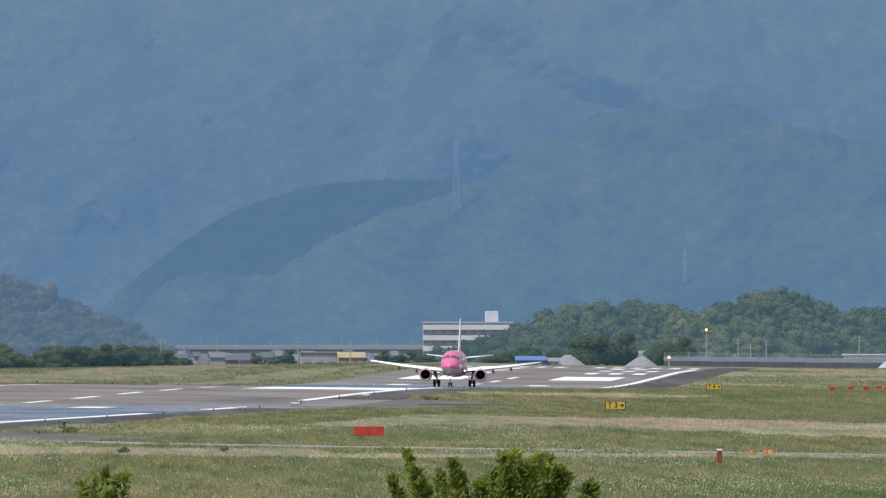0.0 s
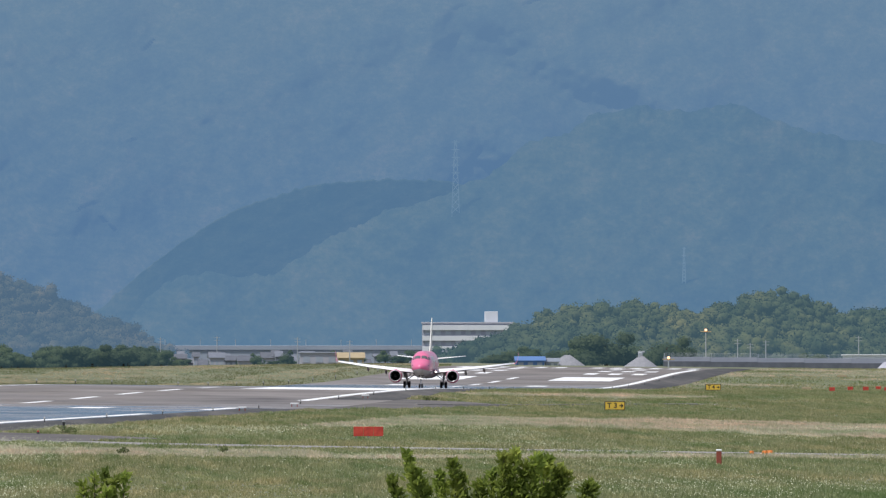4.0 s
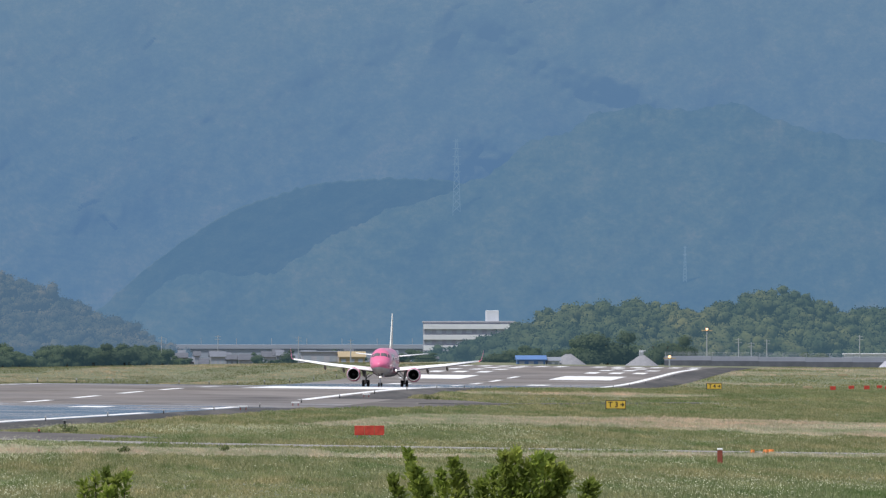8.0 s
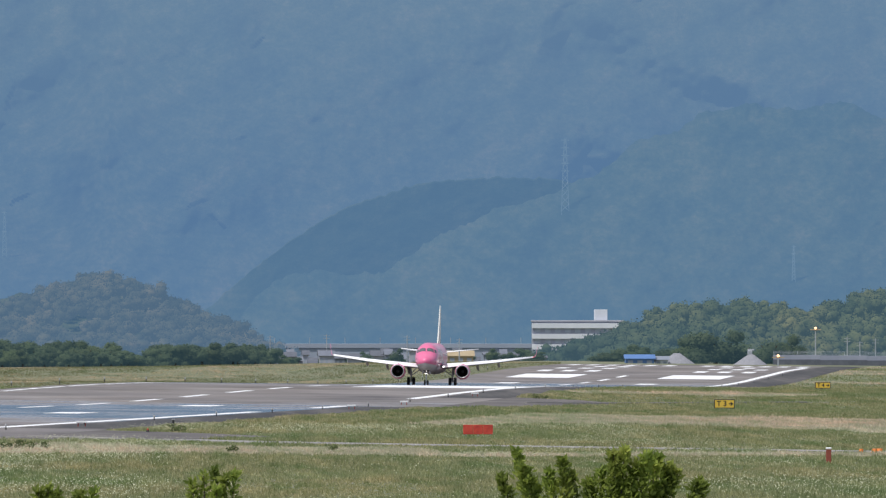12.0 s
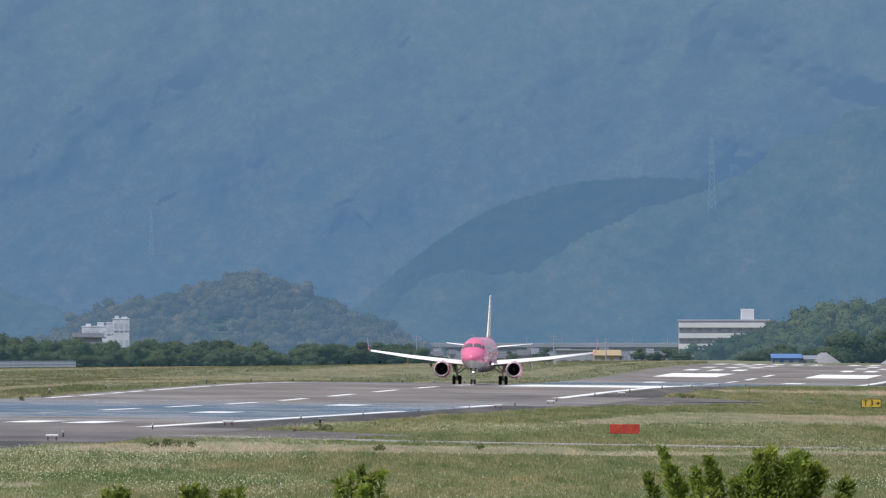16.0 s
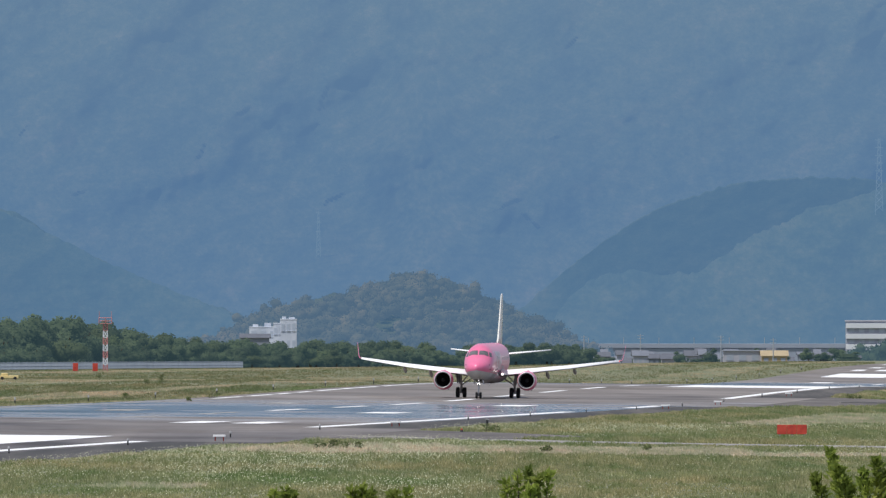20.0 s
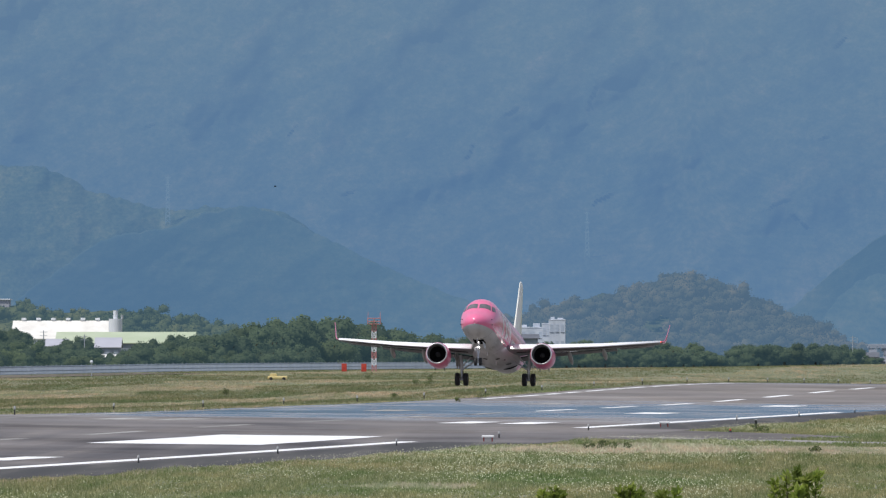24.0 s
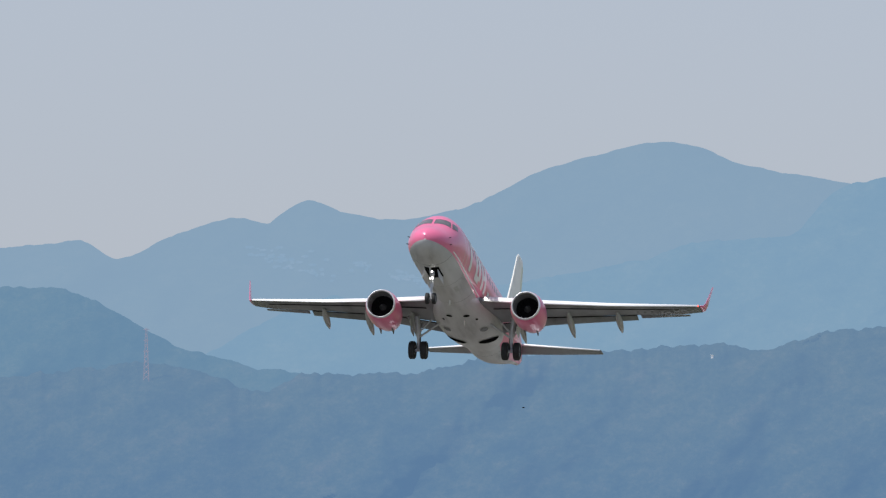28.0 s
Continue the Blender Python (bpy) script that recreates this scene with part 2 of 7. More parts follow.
def strip(name, y0, y1, left, right, lift, mat, step=8.0):
    """A strip of paving that follows the ground. left and right: offsets from the centre line, numbers or functions of y."""
    n = max(2, int((y1 - y0) / step) + 1)
    verts = []
    for y in np.linspace(y0, y1, n):
        a, b = (s(y) if callable(s) else s for s in (left, right))
        for k in range(7):
            p = on_runway(a + (b - a) * k / 6, y)
            verts.append((p.x, p.y, p.z + lift))
    faces = [(i * 7 + j, i * 7 + j + 1, (i + 1) * 7 + j + 1, (i + 1) * 7 + j) for i in range(n - 1) for j in range(6)]
    return mesh_object(name, verts, faces, mat)


def asphalt():
    """Hot worn asphalt: matt, with stretches that shine like water at this flat angle."""
    m = material("runway_asphalt", [(0.085, 0.074, 0.066), (0.155, 0.135, 0.119), (0.21, 0.184, 0.163), (0.27, 0.240, 0.215)], 0.22, 0.75, stretch=(0.28, 0.14, 1), detail=8)
    b = m.node_tree.nodes["Principled BSDF"]
    b.inputs["Specular Tint"].default_value = (0.34, 0.36, 0.40, 1)
    # tyre rubber left in long streaks where aircraft touch down
    rub, rub_n = noise_ramp(m, 0.22, [(0.36, 0.37, 0.41), (0.58, 0.585, 0.62), (0.97, 0.97, 0.97)], 5.0, (1, 0.012, 1))
    co = node(m, "TexCoord")
    zone_at = node(m, "SeparateXYZ")
    link(m, co.outputs["Object"], zone_at.inputs[0])
    zone = node(m, "ValToRGB")
    zels = zone.color_ramp.elements
    for p, v in ((0.20, 1.0), (0.30, 0.5)):
        e = zels.new(p)
        e.color = (v, v, v, 1)
    zels[0].position, zels[0].color = 0.0, (1, 1, 1, 1)
    zels[-1].position, zels[-1].color = 0.5, (0, 0, 0, 1)
    link(m, node_map(m, zone_at.outputs["Y"], 650, 1500), zone.inputs[0])
    mul = node(m, "MixRGB")
    mul.blend_type = "MULTIPLY"
    link(m, zone.outputs[0], mul.inputs[0])
    link(m, b.inputs["Base Color"].links[0].from_socket, mul.inputs[1])
    link(m, rub, mul.inputs[2])
    link(m, mul.outputs[0], b.inputs["Base Color"])
    sep = node(m, "SeparateXYZ")
    link(m, co.outputs["Object"], sep.inputs[0])
    band = node(m, "ValToRGB")
    _, ragged = noise_ramp(m, 0.16, [(0, 0, 0), (1, 1, 1)], 6.0, (0.35, 0.16, 1), rough=0.7)
    shift = node(m, "Math")
    shift.operation = "MULTIPLY_ADD"
    shift.inputs[1].default_value = 260
    link(m, ragged, shift.inputs[0])
    link(m, sep.outputs["Y"], shift.inputs[2])
    link(m, node_map(m, shift.outputs[0], 730, 2730), band.inputs[0])
    els = band.color_ramp.elements
    # shares of the way from 600 to 2600 m, and the roughness there
    stops = [(0.0, 0.6), (0.115, 0.55), (0.20, 0.5), (0.235, 0.05), (0.335, 0.05), (0.365, 0.5), (0.47, 0.6), (0.54, 0.03), (0.74, 0.03), (0.78, 0.5), (1.0, 0.6)]
    while len(els) < len(stops):
        els.new(0.5)
    for e, (p, v) in zip(els, stops):
        e.position, e.color = p, (v, v, v, 1)
    fleck, _ = noise_ramp(m, 0.5, [(0, 0, 0), (0.04, 0.04, 0.04), (0.35, 0.35, 0.35)], 6.0, (0.14, 0.06, 1), rough=0.7)
    broken = node(m, "MixRGB", Fac=1.0)
    broken.blend_type = "ADD"
    link(m, band.outputs[0], broken.inputs[1])
    link(m, fleck, broken.inputs[2])
    link(m, broken.outputs[0], b.inputs["Roughness"])
    return m


def node_map(m, socket, lo, hi):
    mr = node(m, "MapRange", From_Min=lo, From_Max=hi)
    link(m, socket, mr.inputs[0])
    return mr.outputs[0]


ASPHALT = asphalt()
OLD_ASPHALT = material("shoulder_asphalt", [(0.026, 0.025, 0.025), (0.050, 0.047, 0.044), (0.115, 0.104, 0.092)], 0.35, 0.85, stretch=(1, 0.03, 1), detail=7)
STUB_ASPHALT = material("stub_asphalt", [(0.055, 0.050, 0.046), (0.115, 0.102, 0.092), (0.165, 0.147, 0.132)], 0.3, 0.85, stretch=(0.5, 0.15, 1), detail=7)
MARKING = material("marking_white", [(0.70, 0.70, 0.69), (0.84, 0.84, 0.83), (0.87, 0.87, 0.86)], 0.35, 0.7, stretch=(1, 0.3, 1))
left_edge = smooth_curve([300, 980, 1080, 2600], [-30.0, -29.8, -24.6, -24.2])   # past the turning bay the grass comes closer
runway = tagged(strip("runway", 420, 2560, lambda y: float(left_edge(y)), 30, 0.03, ASPHALT, 6.0), "long grey asphalt runway with a crest and painted markings", "runway", kind="structure")


for o0, o1, y0, y1, n in ((23.4, 30.2, 420, 842, "right_1"), (23.4, 30.2, 952, 1290, "right_2"), (23.4, 30.2, 1410, 2560, "right_3"), (-30.2, -23.4, 420, 1000, "left")):
    tagged(strip("runway_shoulder_" + n, y0, y1, o0, o1, 0.036, OLD_ASPHALT), "darker asphalt shoulder along the runway", "shoulder", kind="structure")


# marking paint greyed to stand for the mirage that veils it
DIMMED_MARKING = material("mirage_dimmed_marking", [(0.20, 0.19, 0.175), (0.30, 0.29, 0.27), (0.42, 0.41, 0.39)], 0.4, 0.75, stretch=(1, 0.1, 1), detail=6)


# worn: use the grey paint, for marks that the mirage dims
def mark(y0, y1, o0, o1, worn=False):
    return hung(strip("runway_marking", y0, y1, o0, o1, 0.04, DIMMED_MARKING if worn else MARKING, 15.0), runway, "grey-white paint, dimmed for the mirage over it" if worn else "")


# ---- backdrop of mountains ----
def ridge_offset(cc, ee, line, side, amp, wide, steep):
    """Depth that a spur adds to a slope. Its back is the line; the flank on one side (1: to the right of the way along it) falls off steeply."""
    best = np.full(cc.shape, 1e9)
    sign = np.ones(cc.shape)
    for (ax, ay), (bx, by) in zip(line, line[1:]):
        dx, dy = bx - ax, by - ay
        t = np.clip(((cc - ax) * dx + (ee - ay) * dy) / (dx * dx + dy * dy), 0, 1)
        px, py = cc - ax - t * dx, ee - ay - t * dy
        d = np.hypot(px, py)
        near = d < best
        sign = np.where(near, np.where(dx * py - dy * px < 0, 1.0, -1.0), sign)
        best = np.minimum(best, d)
    # fade beyond the two ends
    (ax, ay), (bx, by) = line[0], line[-1]
    span = math.hypot(bx - ax, by - ay)
    along = ((cc - ax) * (bx - ax) + (ee - ay) * (by - ay)) / span
    fade = np.clip(1 + np.minimum(along, 0) / 3, 0, 1) * np.clip(1 - np.maximum(along - span, 0) / 3, 0, 1)
    s = best * sign * side
    f = np.where(s < 0, np.exp(np.minimum(s, 0) / wide), np.where(s < steep, np.cos(np.pi * np.clip(s / steep, 0, 1)), -np.exp(-np.maximum(s - steep, 0) / wide)))
    return -amp * f * fade


def mountain(name, crest, y_base, y_top, mat, label, base=-0.6, seed=0, rough=0.35, relief=170, lean=1.0, tree=0.16, az=(-86, 66), ridges=(), tilt=0.0, bow=0.0, canopy=0.8, step=0.15):
    """A range: its crest as (az, el), a face with spurs, gullies and tree crowns towards the camera, and a back slope."""
    az_, el_ = [c[0] for c in crest], [c[1] for c in crest]
    top = smooth_curve(az_, el_)
    cols = np.arange(max(az[0], az_[0]), min(az[1], az_[-1]) + 1e-6, step)
    e = top(cols) + rough * fbm(cols * 0.35, cols * 0 + seed, 3, seed)
    crowns = tree * fbm(cols * 2.2, cols * 0 + 3.3, 3, seed + 5)
    rows = max(24, int((max(el_) - base) / step))
    r = np.linspace(0, 1, rows)
    cc, rr = np.meshgrid(cols, r)
    ee = base + (e[None, :] - base) * rr + crowns[None, :] * rr ** 12
    # spurs that run down to the left, bent and branching
    wx = cc + 3.5 * fbm(cc * 0.09, ee * 0.12, 2, seed + 8)
    wy = ee + 3.0 * fbm(cc * 0.08 + 9, ee * 0.11, 2, seed + 9)
    g = fbm((0.62 * wx - 0.78 * wy) * 0.075 * lean + seed, (0.78 * wx + 0.62 * wy) * 0.030 + seed * 3.1, 3, seed + 2, ridged=True)
    g2 = fbm(cc * 0.45, ee * 0.5, 3, seed + 40)
    shape = np.sin(np.pi * np.clip(rr, 0, 1)) ** 0.6
    yy = y_base + (y_top - y_base) * rr ** 0.85 - relief * (g + 0.12 * g2) * shape
    across = cc - (az_[0] + az_[-1]) / 2
    yy = yy + (tilt * across + bow * across ** 2) * y_base / 1000
    for line, side, amp, wide, steep in ridges:
        # bent a little, so that no spur runs straight
        yy = yy + ridge_offset(cc + 0.7 * fbm(cc * 0.5, ee * 0.5, 3, seed + 50), ee + 0.7 * fbm(cc * 0.5 + 7, ee * 0.5, 3, seed + 51), line, side, amp, wide, steep)
    # the canopy: crown beside crown
    thick = 0.55 + 0.75 * fbm(cc * 0.22, ee * 0.3, 3, seed + 62)
    yy = yy - canopy * thick * ((1 - np.abs(fbm(cc * 0.9, ee * 1.3, 3, seed + 60))) * 2.0 + 4.5 * fbm(0.30 * (cc + 0.5 * ee), 0.55 * (ee - 0.4 * cc), 3, seed + 63))
    yy = np.minimum(yy, 4930)
    xx, zz = yy * cc / 1000, EYE_Z + yy * ee / 1000
    back = np.stack([xx[-1] * 1.01, yy[-1] + 40, zz[-1] - 40], -1)[None]
    verts = np.concatenate([np.stack([xx, yy, zz], -1), back]).reshape(-1, 3)
    n = len(cols)
    i, j = np.meshgrid(np.arange(rows), np.arange(n - 1), indexing="ij")
    k = (i * n + j).ravel()
    return tagged(mesh_object(name, verts.tolist(), np.stack([k, k + 1, k + n + 1, k + n], -1).tolist(), mat), label, "mountain", kind="structure")


FOREST_DARK, FOREST_LIGHT = (0.070, 0.088, 0.051), (0.120, 0.130, 0.073)
# each range's haze colour and its share, both put into emission
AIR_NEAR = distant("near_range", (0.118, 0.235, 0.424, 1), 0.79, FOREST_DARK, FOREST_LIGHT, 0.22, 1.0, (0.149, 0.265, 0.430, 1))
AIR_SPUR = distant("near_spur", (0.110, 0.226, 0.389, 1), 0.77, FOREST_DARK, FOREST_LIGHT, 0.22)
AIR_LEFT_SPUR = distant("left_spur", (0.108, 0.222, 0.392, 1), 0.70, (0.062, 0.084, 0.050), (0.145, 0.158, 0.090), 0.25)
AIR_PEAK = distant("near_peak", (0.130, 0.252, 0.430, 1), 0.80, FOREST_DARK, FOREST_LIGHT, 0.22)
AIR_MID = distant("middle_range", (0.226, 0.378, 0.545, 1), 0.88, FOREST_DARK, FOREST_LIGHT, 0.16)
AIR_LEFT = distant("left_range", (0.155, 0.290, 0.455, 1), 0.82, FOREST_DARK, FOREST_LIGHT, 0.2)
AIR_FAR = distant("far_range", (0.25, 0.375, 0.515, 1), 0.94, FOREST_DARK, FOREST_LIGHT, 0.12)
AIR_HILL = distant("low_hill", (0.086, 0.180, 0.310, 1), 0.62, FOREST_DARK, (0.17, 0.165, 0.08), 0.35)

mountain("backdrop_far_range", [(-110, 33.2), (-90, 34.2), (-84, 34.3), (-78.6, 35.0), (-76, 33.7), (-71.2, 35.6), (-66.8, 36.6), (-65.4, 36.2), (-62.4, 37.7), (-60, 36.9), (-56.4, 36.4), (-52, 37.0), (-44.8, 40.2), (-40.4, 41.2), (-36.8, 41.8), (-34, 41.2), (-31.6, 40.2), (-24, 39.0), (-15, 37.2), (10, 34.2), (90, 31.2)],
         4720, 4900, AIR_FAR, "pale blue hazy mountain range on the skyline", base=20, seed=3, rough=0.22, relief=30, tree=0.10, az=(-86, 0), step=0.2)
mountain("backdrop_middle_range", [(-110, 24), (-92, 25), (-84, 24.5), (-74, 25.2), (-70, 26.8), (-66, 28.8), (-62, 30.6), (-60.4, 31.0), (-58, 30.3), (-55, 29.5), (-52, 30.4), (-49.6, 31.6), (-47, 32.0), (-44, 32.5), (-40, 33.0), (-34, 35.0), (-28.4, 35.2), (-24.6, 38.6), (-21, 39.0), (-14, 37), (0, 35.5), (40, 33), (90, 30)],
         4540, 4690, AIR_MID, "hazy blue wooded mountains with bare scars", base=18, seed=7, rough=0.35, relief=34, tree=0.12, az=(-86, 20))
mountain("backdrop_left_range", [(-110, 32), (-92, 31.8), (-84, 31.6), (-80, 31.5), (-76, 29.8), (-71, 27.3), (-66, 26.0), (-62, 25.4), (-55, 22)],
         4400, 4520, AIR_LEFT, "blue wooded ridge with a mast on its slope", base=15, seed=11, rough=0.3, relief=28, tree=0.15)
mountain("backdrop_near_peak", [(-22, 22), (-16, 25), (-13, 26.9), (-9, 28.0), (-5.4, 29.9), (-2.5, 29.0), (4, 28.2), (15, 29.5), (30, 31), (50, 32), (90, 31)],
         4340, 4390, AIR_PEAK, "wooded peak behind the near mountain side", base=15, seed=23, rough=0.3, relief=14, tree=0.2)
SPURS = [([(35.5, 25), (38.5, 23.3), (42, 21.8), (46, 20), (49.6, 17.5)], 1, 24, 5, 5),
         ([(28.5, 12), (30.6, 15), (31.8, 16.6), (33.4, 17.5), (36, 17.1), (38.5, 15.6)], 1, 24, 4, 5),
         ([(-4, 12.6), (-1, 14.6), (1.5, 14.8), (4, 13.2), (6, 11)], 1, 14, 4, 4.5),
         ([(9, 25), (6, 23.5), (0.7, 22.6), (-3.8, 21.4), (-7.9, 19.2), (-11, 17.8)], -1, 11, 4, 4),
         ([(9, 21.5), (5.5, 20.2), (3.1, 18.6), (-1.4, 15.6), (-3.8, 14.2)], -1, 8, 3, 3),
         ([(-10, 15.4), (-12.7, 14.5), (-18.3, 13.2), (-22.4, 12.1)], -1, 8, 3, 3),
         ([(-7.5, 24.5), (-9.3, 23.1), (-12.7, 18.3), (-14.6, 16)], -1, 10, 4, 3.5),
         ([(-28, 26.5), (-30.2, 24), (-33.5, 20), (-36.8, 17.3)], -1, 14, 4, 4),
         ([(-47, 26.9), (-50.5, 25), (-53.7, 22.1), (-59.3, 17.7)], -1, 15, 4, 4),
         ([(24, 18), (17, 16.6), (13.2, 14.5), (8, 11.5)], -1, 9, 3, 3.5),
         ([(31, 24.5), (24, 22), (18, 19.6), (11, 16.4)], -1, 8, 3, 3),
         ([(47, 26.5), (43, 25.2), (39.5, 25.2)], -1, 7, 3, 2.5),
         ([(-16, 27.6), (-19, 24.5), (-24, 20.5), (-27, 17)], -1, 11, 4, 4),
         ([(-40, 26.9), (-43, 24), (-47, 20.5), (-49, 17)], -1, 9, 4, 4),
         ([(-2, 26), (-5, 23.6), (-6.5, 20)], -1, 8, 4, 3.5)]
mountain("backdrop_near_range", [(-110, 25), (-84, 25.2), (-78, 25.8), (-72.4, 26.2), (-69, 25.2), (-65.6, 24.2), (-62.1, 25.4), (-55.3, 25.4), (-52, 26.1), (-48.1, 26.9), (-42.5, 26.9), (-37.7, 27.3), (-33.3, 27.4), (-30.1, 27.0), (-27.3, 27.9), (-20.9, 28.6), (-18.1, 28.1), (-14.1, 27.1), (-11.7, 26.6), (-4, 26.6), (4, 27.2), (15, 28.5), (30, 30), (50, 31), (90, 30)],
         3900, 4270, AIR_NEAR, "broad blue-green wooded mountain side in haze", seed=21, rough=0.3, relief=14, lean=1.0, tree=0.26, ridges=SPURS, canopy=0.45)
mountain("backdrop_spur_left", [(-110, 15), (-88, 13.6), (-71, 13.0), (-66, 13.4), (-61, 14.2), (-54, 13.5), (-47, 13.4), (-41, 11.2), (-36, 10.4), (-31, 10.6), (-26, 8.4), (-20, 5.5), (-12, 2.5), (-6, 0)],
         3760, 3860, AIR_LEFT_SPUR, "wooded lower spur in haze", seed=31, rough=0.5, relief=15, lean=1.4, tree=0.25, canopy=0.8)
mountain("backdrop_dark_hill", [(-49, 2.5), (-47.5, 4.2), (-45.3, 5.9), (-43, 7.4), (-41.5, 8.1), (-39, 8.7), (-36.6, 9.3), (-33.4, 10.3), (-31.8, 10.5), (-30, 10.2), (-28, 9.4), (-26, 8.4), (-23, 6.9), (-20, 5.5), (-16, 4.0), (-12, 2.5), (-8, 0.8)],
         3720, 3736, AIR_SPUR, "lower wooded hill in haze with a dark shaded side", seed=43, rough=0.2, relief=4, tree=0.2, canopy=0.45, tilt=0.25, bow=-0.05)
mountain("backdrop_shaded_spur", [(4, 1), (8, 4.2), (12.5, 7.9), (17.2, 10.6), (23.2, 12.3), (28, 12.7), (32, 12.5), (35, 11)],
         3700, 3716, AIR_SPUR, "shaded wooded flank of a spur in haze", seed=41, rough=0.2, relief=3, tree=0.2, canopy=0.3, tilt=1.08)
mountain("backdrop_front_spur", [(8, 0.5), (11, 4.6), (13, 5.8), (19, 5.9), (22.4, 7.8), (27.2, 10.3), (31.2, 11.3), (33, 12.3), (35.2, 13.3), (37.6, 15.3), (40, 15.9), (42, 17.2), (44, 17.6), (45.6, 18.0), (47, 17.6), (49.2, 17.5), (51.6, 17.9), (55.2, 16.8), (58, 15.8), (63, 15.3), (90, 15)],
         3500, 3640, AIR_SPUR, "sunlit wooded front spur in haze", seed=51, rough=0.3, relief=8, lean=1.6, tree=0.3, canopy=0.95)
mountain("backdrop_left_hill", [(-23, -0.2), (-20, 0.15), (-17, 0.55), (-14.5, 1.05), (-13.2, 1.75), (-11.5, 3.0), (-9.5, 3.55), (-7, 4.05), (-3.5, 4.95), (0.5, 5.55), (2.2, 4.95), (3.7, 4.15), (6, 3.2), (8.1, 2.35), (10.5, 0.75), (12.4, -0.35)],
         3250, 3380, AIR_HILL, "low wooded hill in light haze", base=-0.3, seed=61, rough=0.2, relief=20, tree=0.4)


# ---- the aircraft: x forward, y to its left, z up, the origin between the main wheels on the ground ----
NOSE = 14.3
ST = [0, 0.06, 0.18, 0.38, 0.7, 1.1, 1.55, 2.0, 2.5, 3.1, 4.0, 5.5, 20.0, 21.5, 23.2, 25, 27, 29, 30.6, 31.5, 31.68]
HW = smooth_curve(ST, [0.02, 0.22, 0.42, 0.64, 0.86, 1.04, 1.18, 1.28, 1.36, 1.43, 1.49, 1.505, 1.505, 1.48, 1.39, 1.22, 0.95, 0.62, 0.36, 0.20, 0.10])
ZB = smooth_curve(ST, [2.90, 2.72, 2.56, 2.40, 2.24, 2.10, 1.99, 1.90, 1.83, 1.76, 1.71, 1.70, 1.70, 1.76, 2.02, 2.46, 3.00, 3.56, 3.94, 4.12, 4.24])
ZT = smooth_curve(ST, [2.98, 3.15, 3.30, 3.45, 3.61, 3.76, 3.93, 4.16, 4.50, 4.88, 5.18, 5.32, 5.33, 5.33, 5.32, 5.29, 5.22, 5.10, 4.92, 4.72, 4.56])
# where pink paint meets the white belly
ZP = smooth_curve([0, 0.7, 1.5, 3, 6, 10, 14, 18, 20, 21.5, 23, 25, 27, 29, 30.6, 31.68], [2.74, 2.62, 2.55, 2.50, 2.42, 2.36, 2.34, 2.30, 2.12, 2.04, 2.28, 2.70, 3.18, 3.66, 4.00, 4.26])


def skin(s, phi, side=1, out=0.0):
    """A place on the fuselage: s metres behind the nose, phi from the top (0) to the bottom (pi), side 1: its left."""
    zb, zt, hw = float(ZB(s)), float(ZT(s)), float(HW(s))
    zc, hz = (zb + zt) / 2, (zt - zb) / 2
    return Vector((NOSE - s, side * (hw + out) * math.sin(phi), zc + (hz + out) * math.cos(phi)))


def phi_at(s, z):
    zb, zt = float(ZB(s)), float(ZT(s))
    return math.acos(max(-1, min(1, (z - (zb + zt) / 2) / ((zt - zb) / 2))))


def skin_patch(name, s0, s1, lo, hi, side, mat, parent, label="", out=0.012, n=4, k=4, slant=0.0):
    """A thin plate on the fuselage between two stations and two heights (numbers or functions of s)."""
    verts = []
    for i in range(n + 1):
        for j in range(k + 1):
            t = j / k
            s = s0 + (s1 - s0) * i / n
            zl, zh = (f(s) if callable(f) else f for f in (lo, hi))
            z = zl + (zh - zl) * t
            verts.append(skin(s - slant * t, phi_at(s - slant * t, z), side, out))
    w = k + 1
    faces = [(i * w + j, i * w + j + 1, (i + 1) * w + j + 1, (i + 1) * w + j) for i in range(n) for j in range(k)]
    if side < 0:
        faces = [f[::-1] for f in faces]
    return hung(mesh_object(name, verts, faces, mat), parent, label)


def foil(n=9):
    """Points round a wing section: chord 1, thickness 1."""
    xs = [(1 - math.cos(math.pi * i / n)) / 2 for i in range(n + 1)]
    half = [5 * (0.2969 * math.sqrt(x) - 0.126 * x - 0.3516 * x * x + 0.2843 * x ** 3 - 0.1036 * x ** 4) for x in xs]
    up = [(x, t) for x, t in zip(xs, half)]
    return up[::-1] + [(x, -t * 0.85) for x, t in zip(xs, half)][1:-1]


def blade(name, stations, mat, parent, label=""):
    """A wing-like skin. stations: (side y, station of its leading edge, chord, z, thickness, cant in degrees, twist in degrees)."""
    rings = []
    for y, le, c, z, th, cant, tw in stations:
        ring = []
        for x, t in foil():
            dx, dz = c * x, th * c * t
            dz -= dx * math.tan(radians(tw))
            ring.append(Vector((NOSE - le - dx, y - dz * math.sin(radians(cant)), z + dz * math.cos(radians(cant)))))
        rings.append(ring)
    verts, faces = loft(rings)
    ob = mesh_object(name, verts, faces, mat)
    bm = bmesh.new()
    bm.from_mesh(ob.data)
    bmesh.ops.recalc_face_normals(bm, faces=bm.faces)
    bm.to_mesh(ob.data)
    bm.free()
    return hung(ob, parent, label)


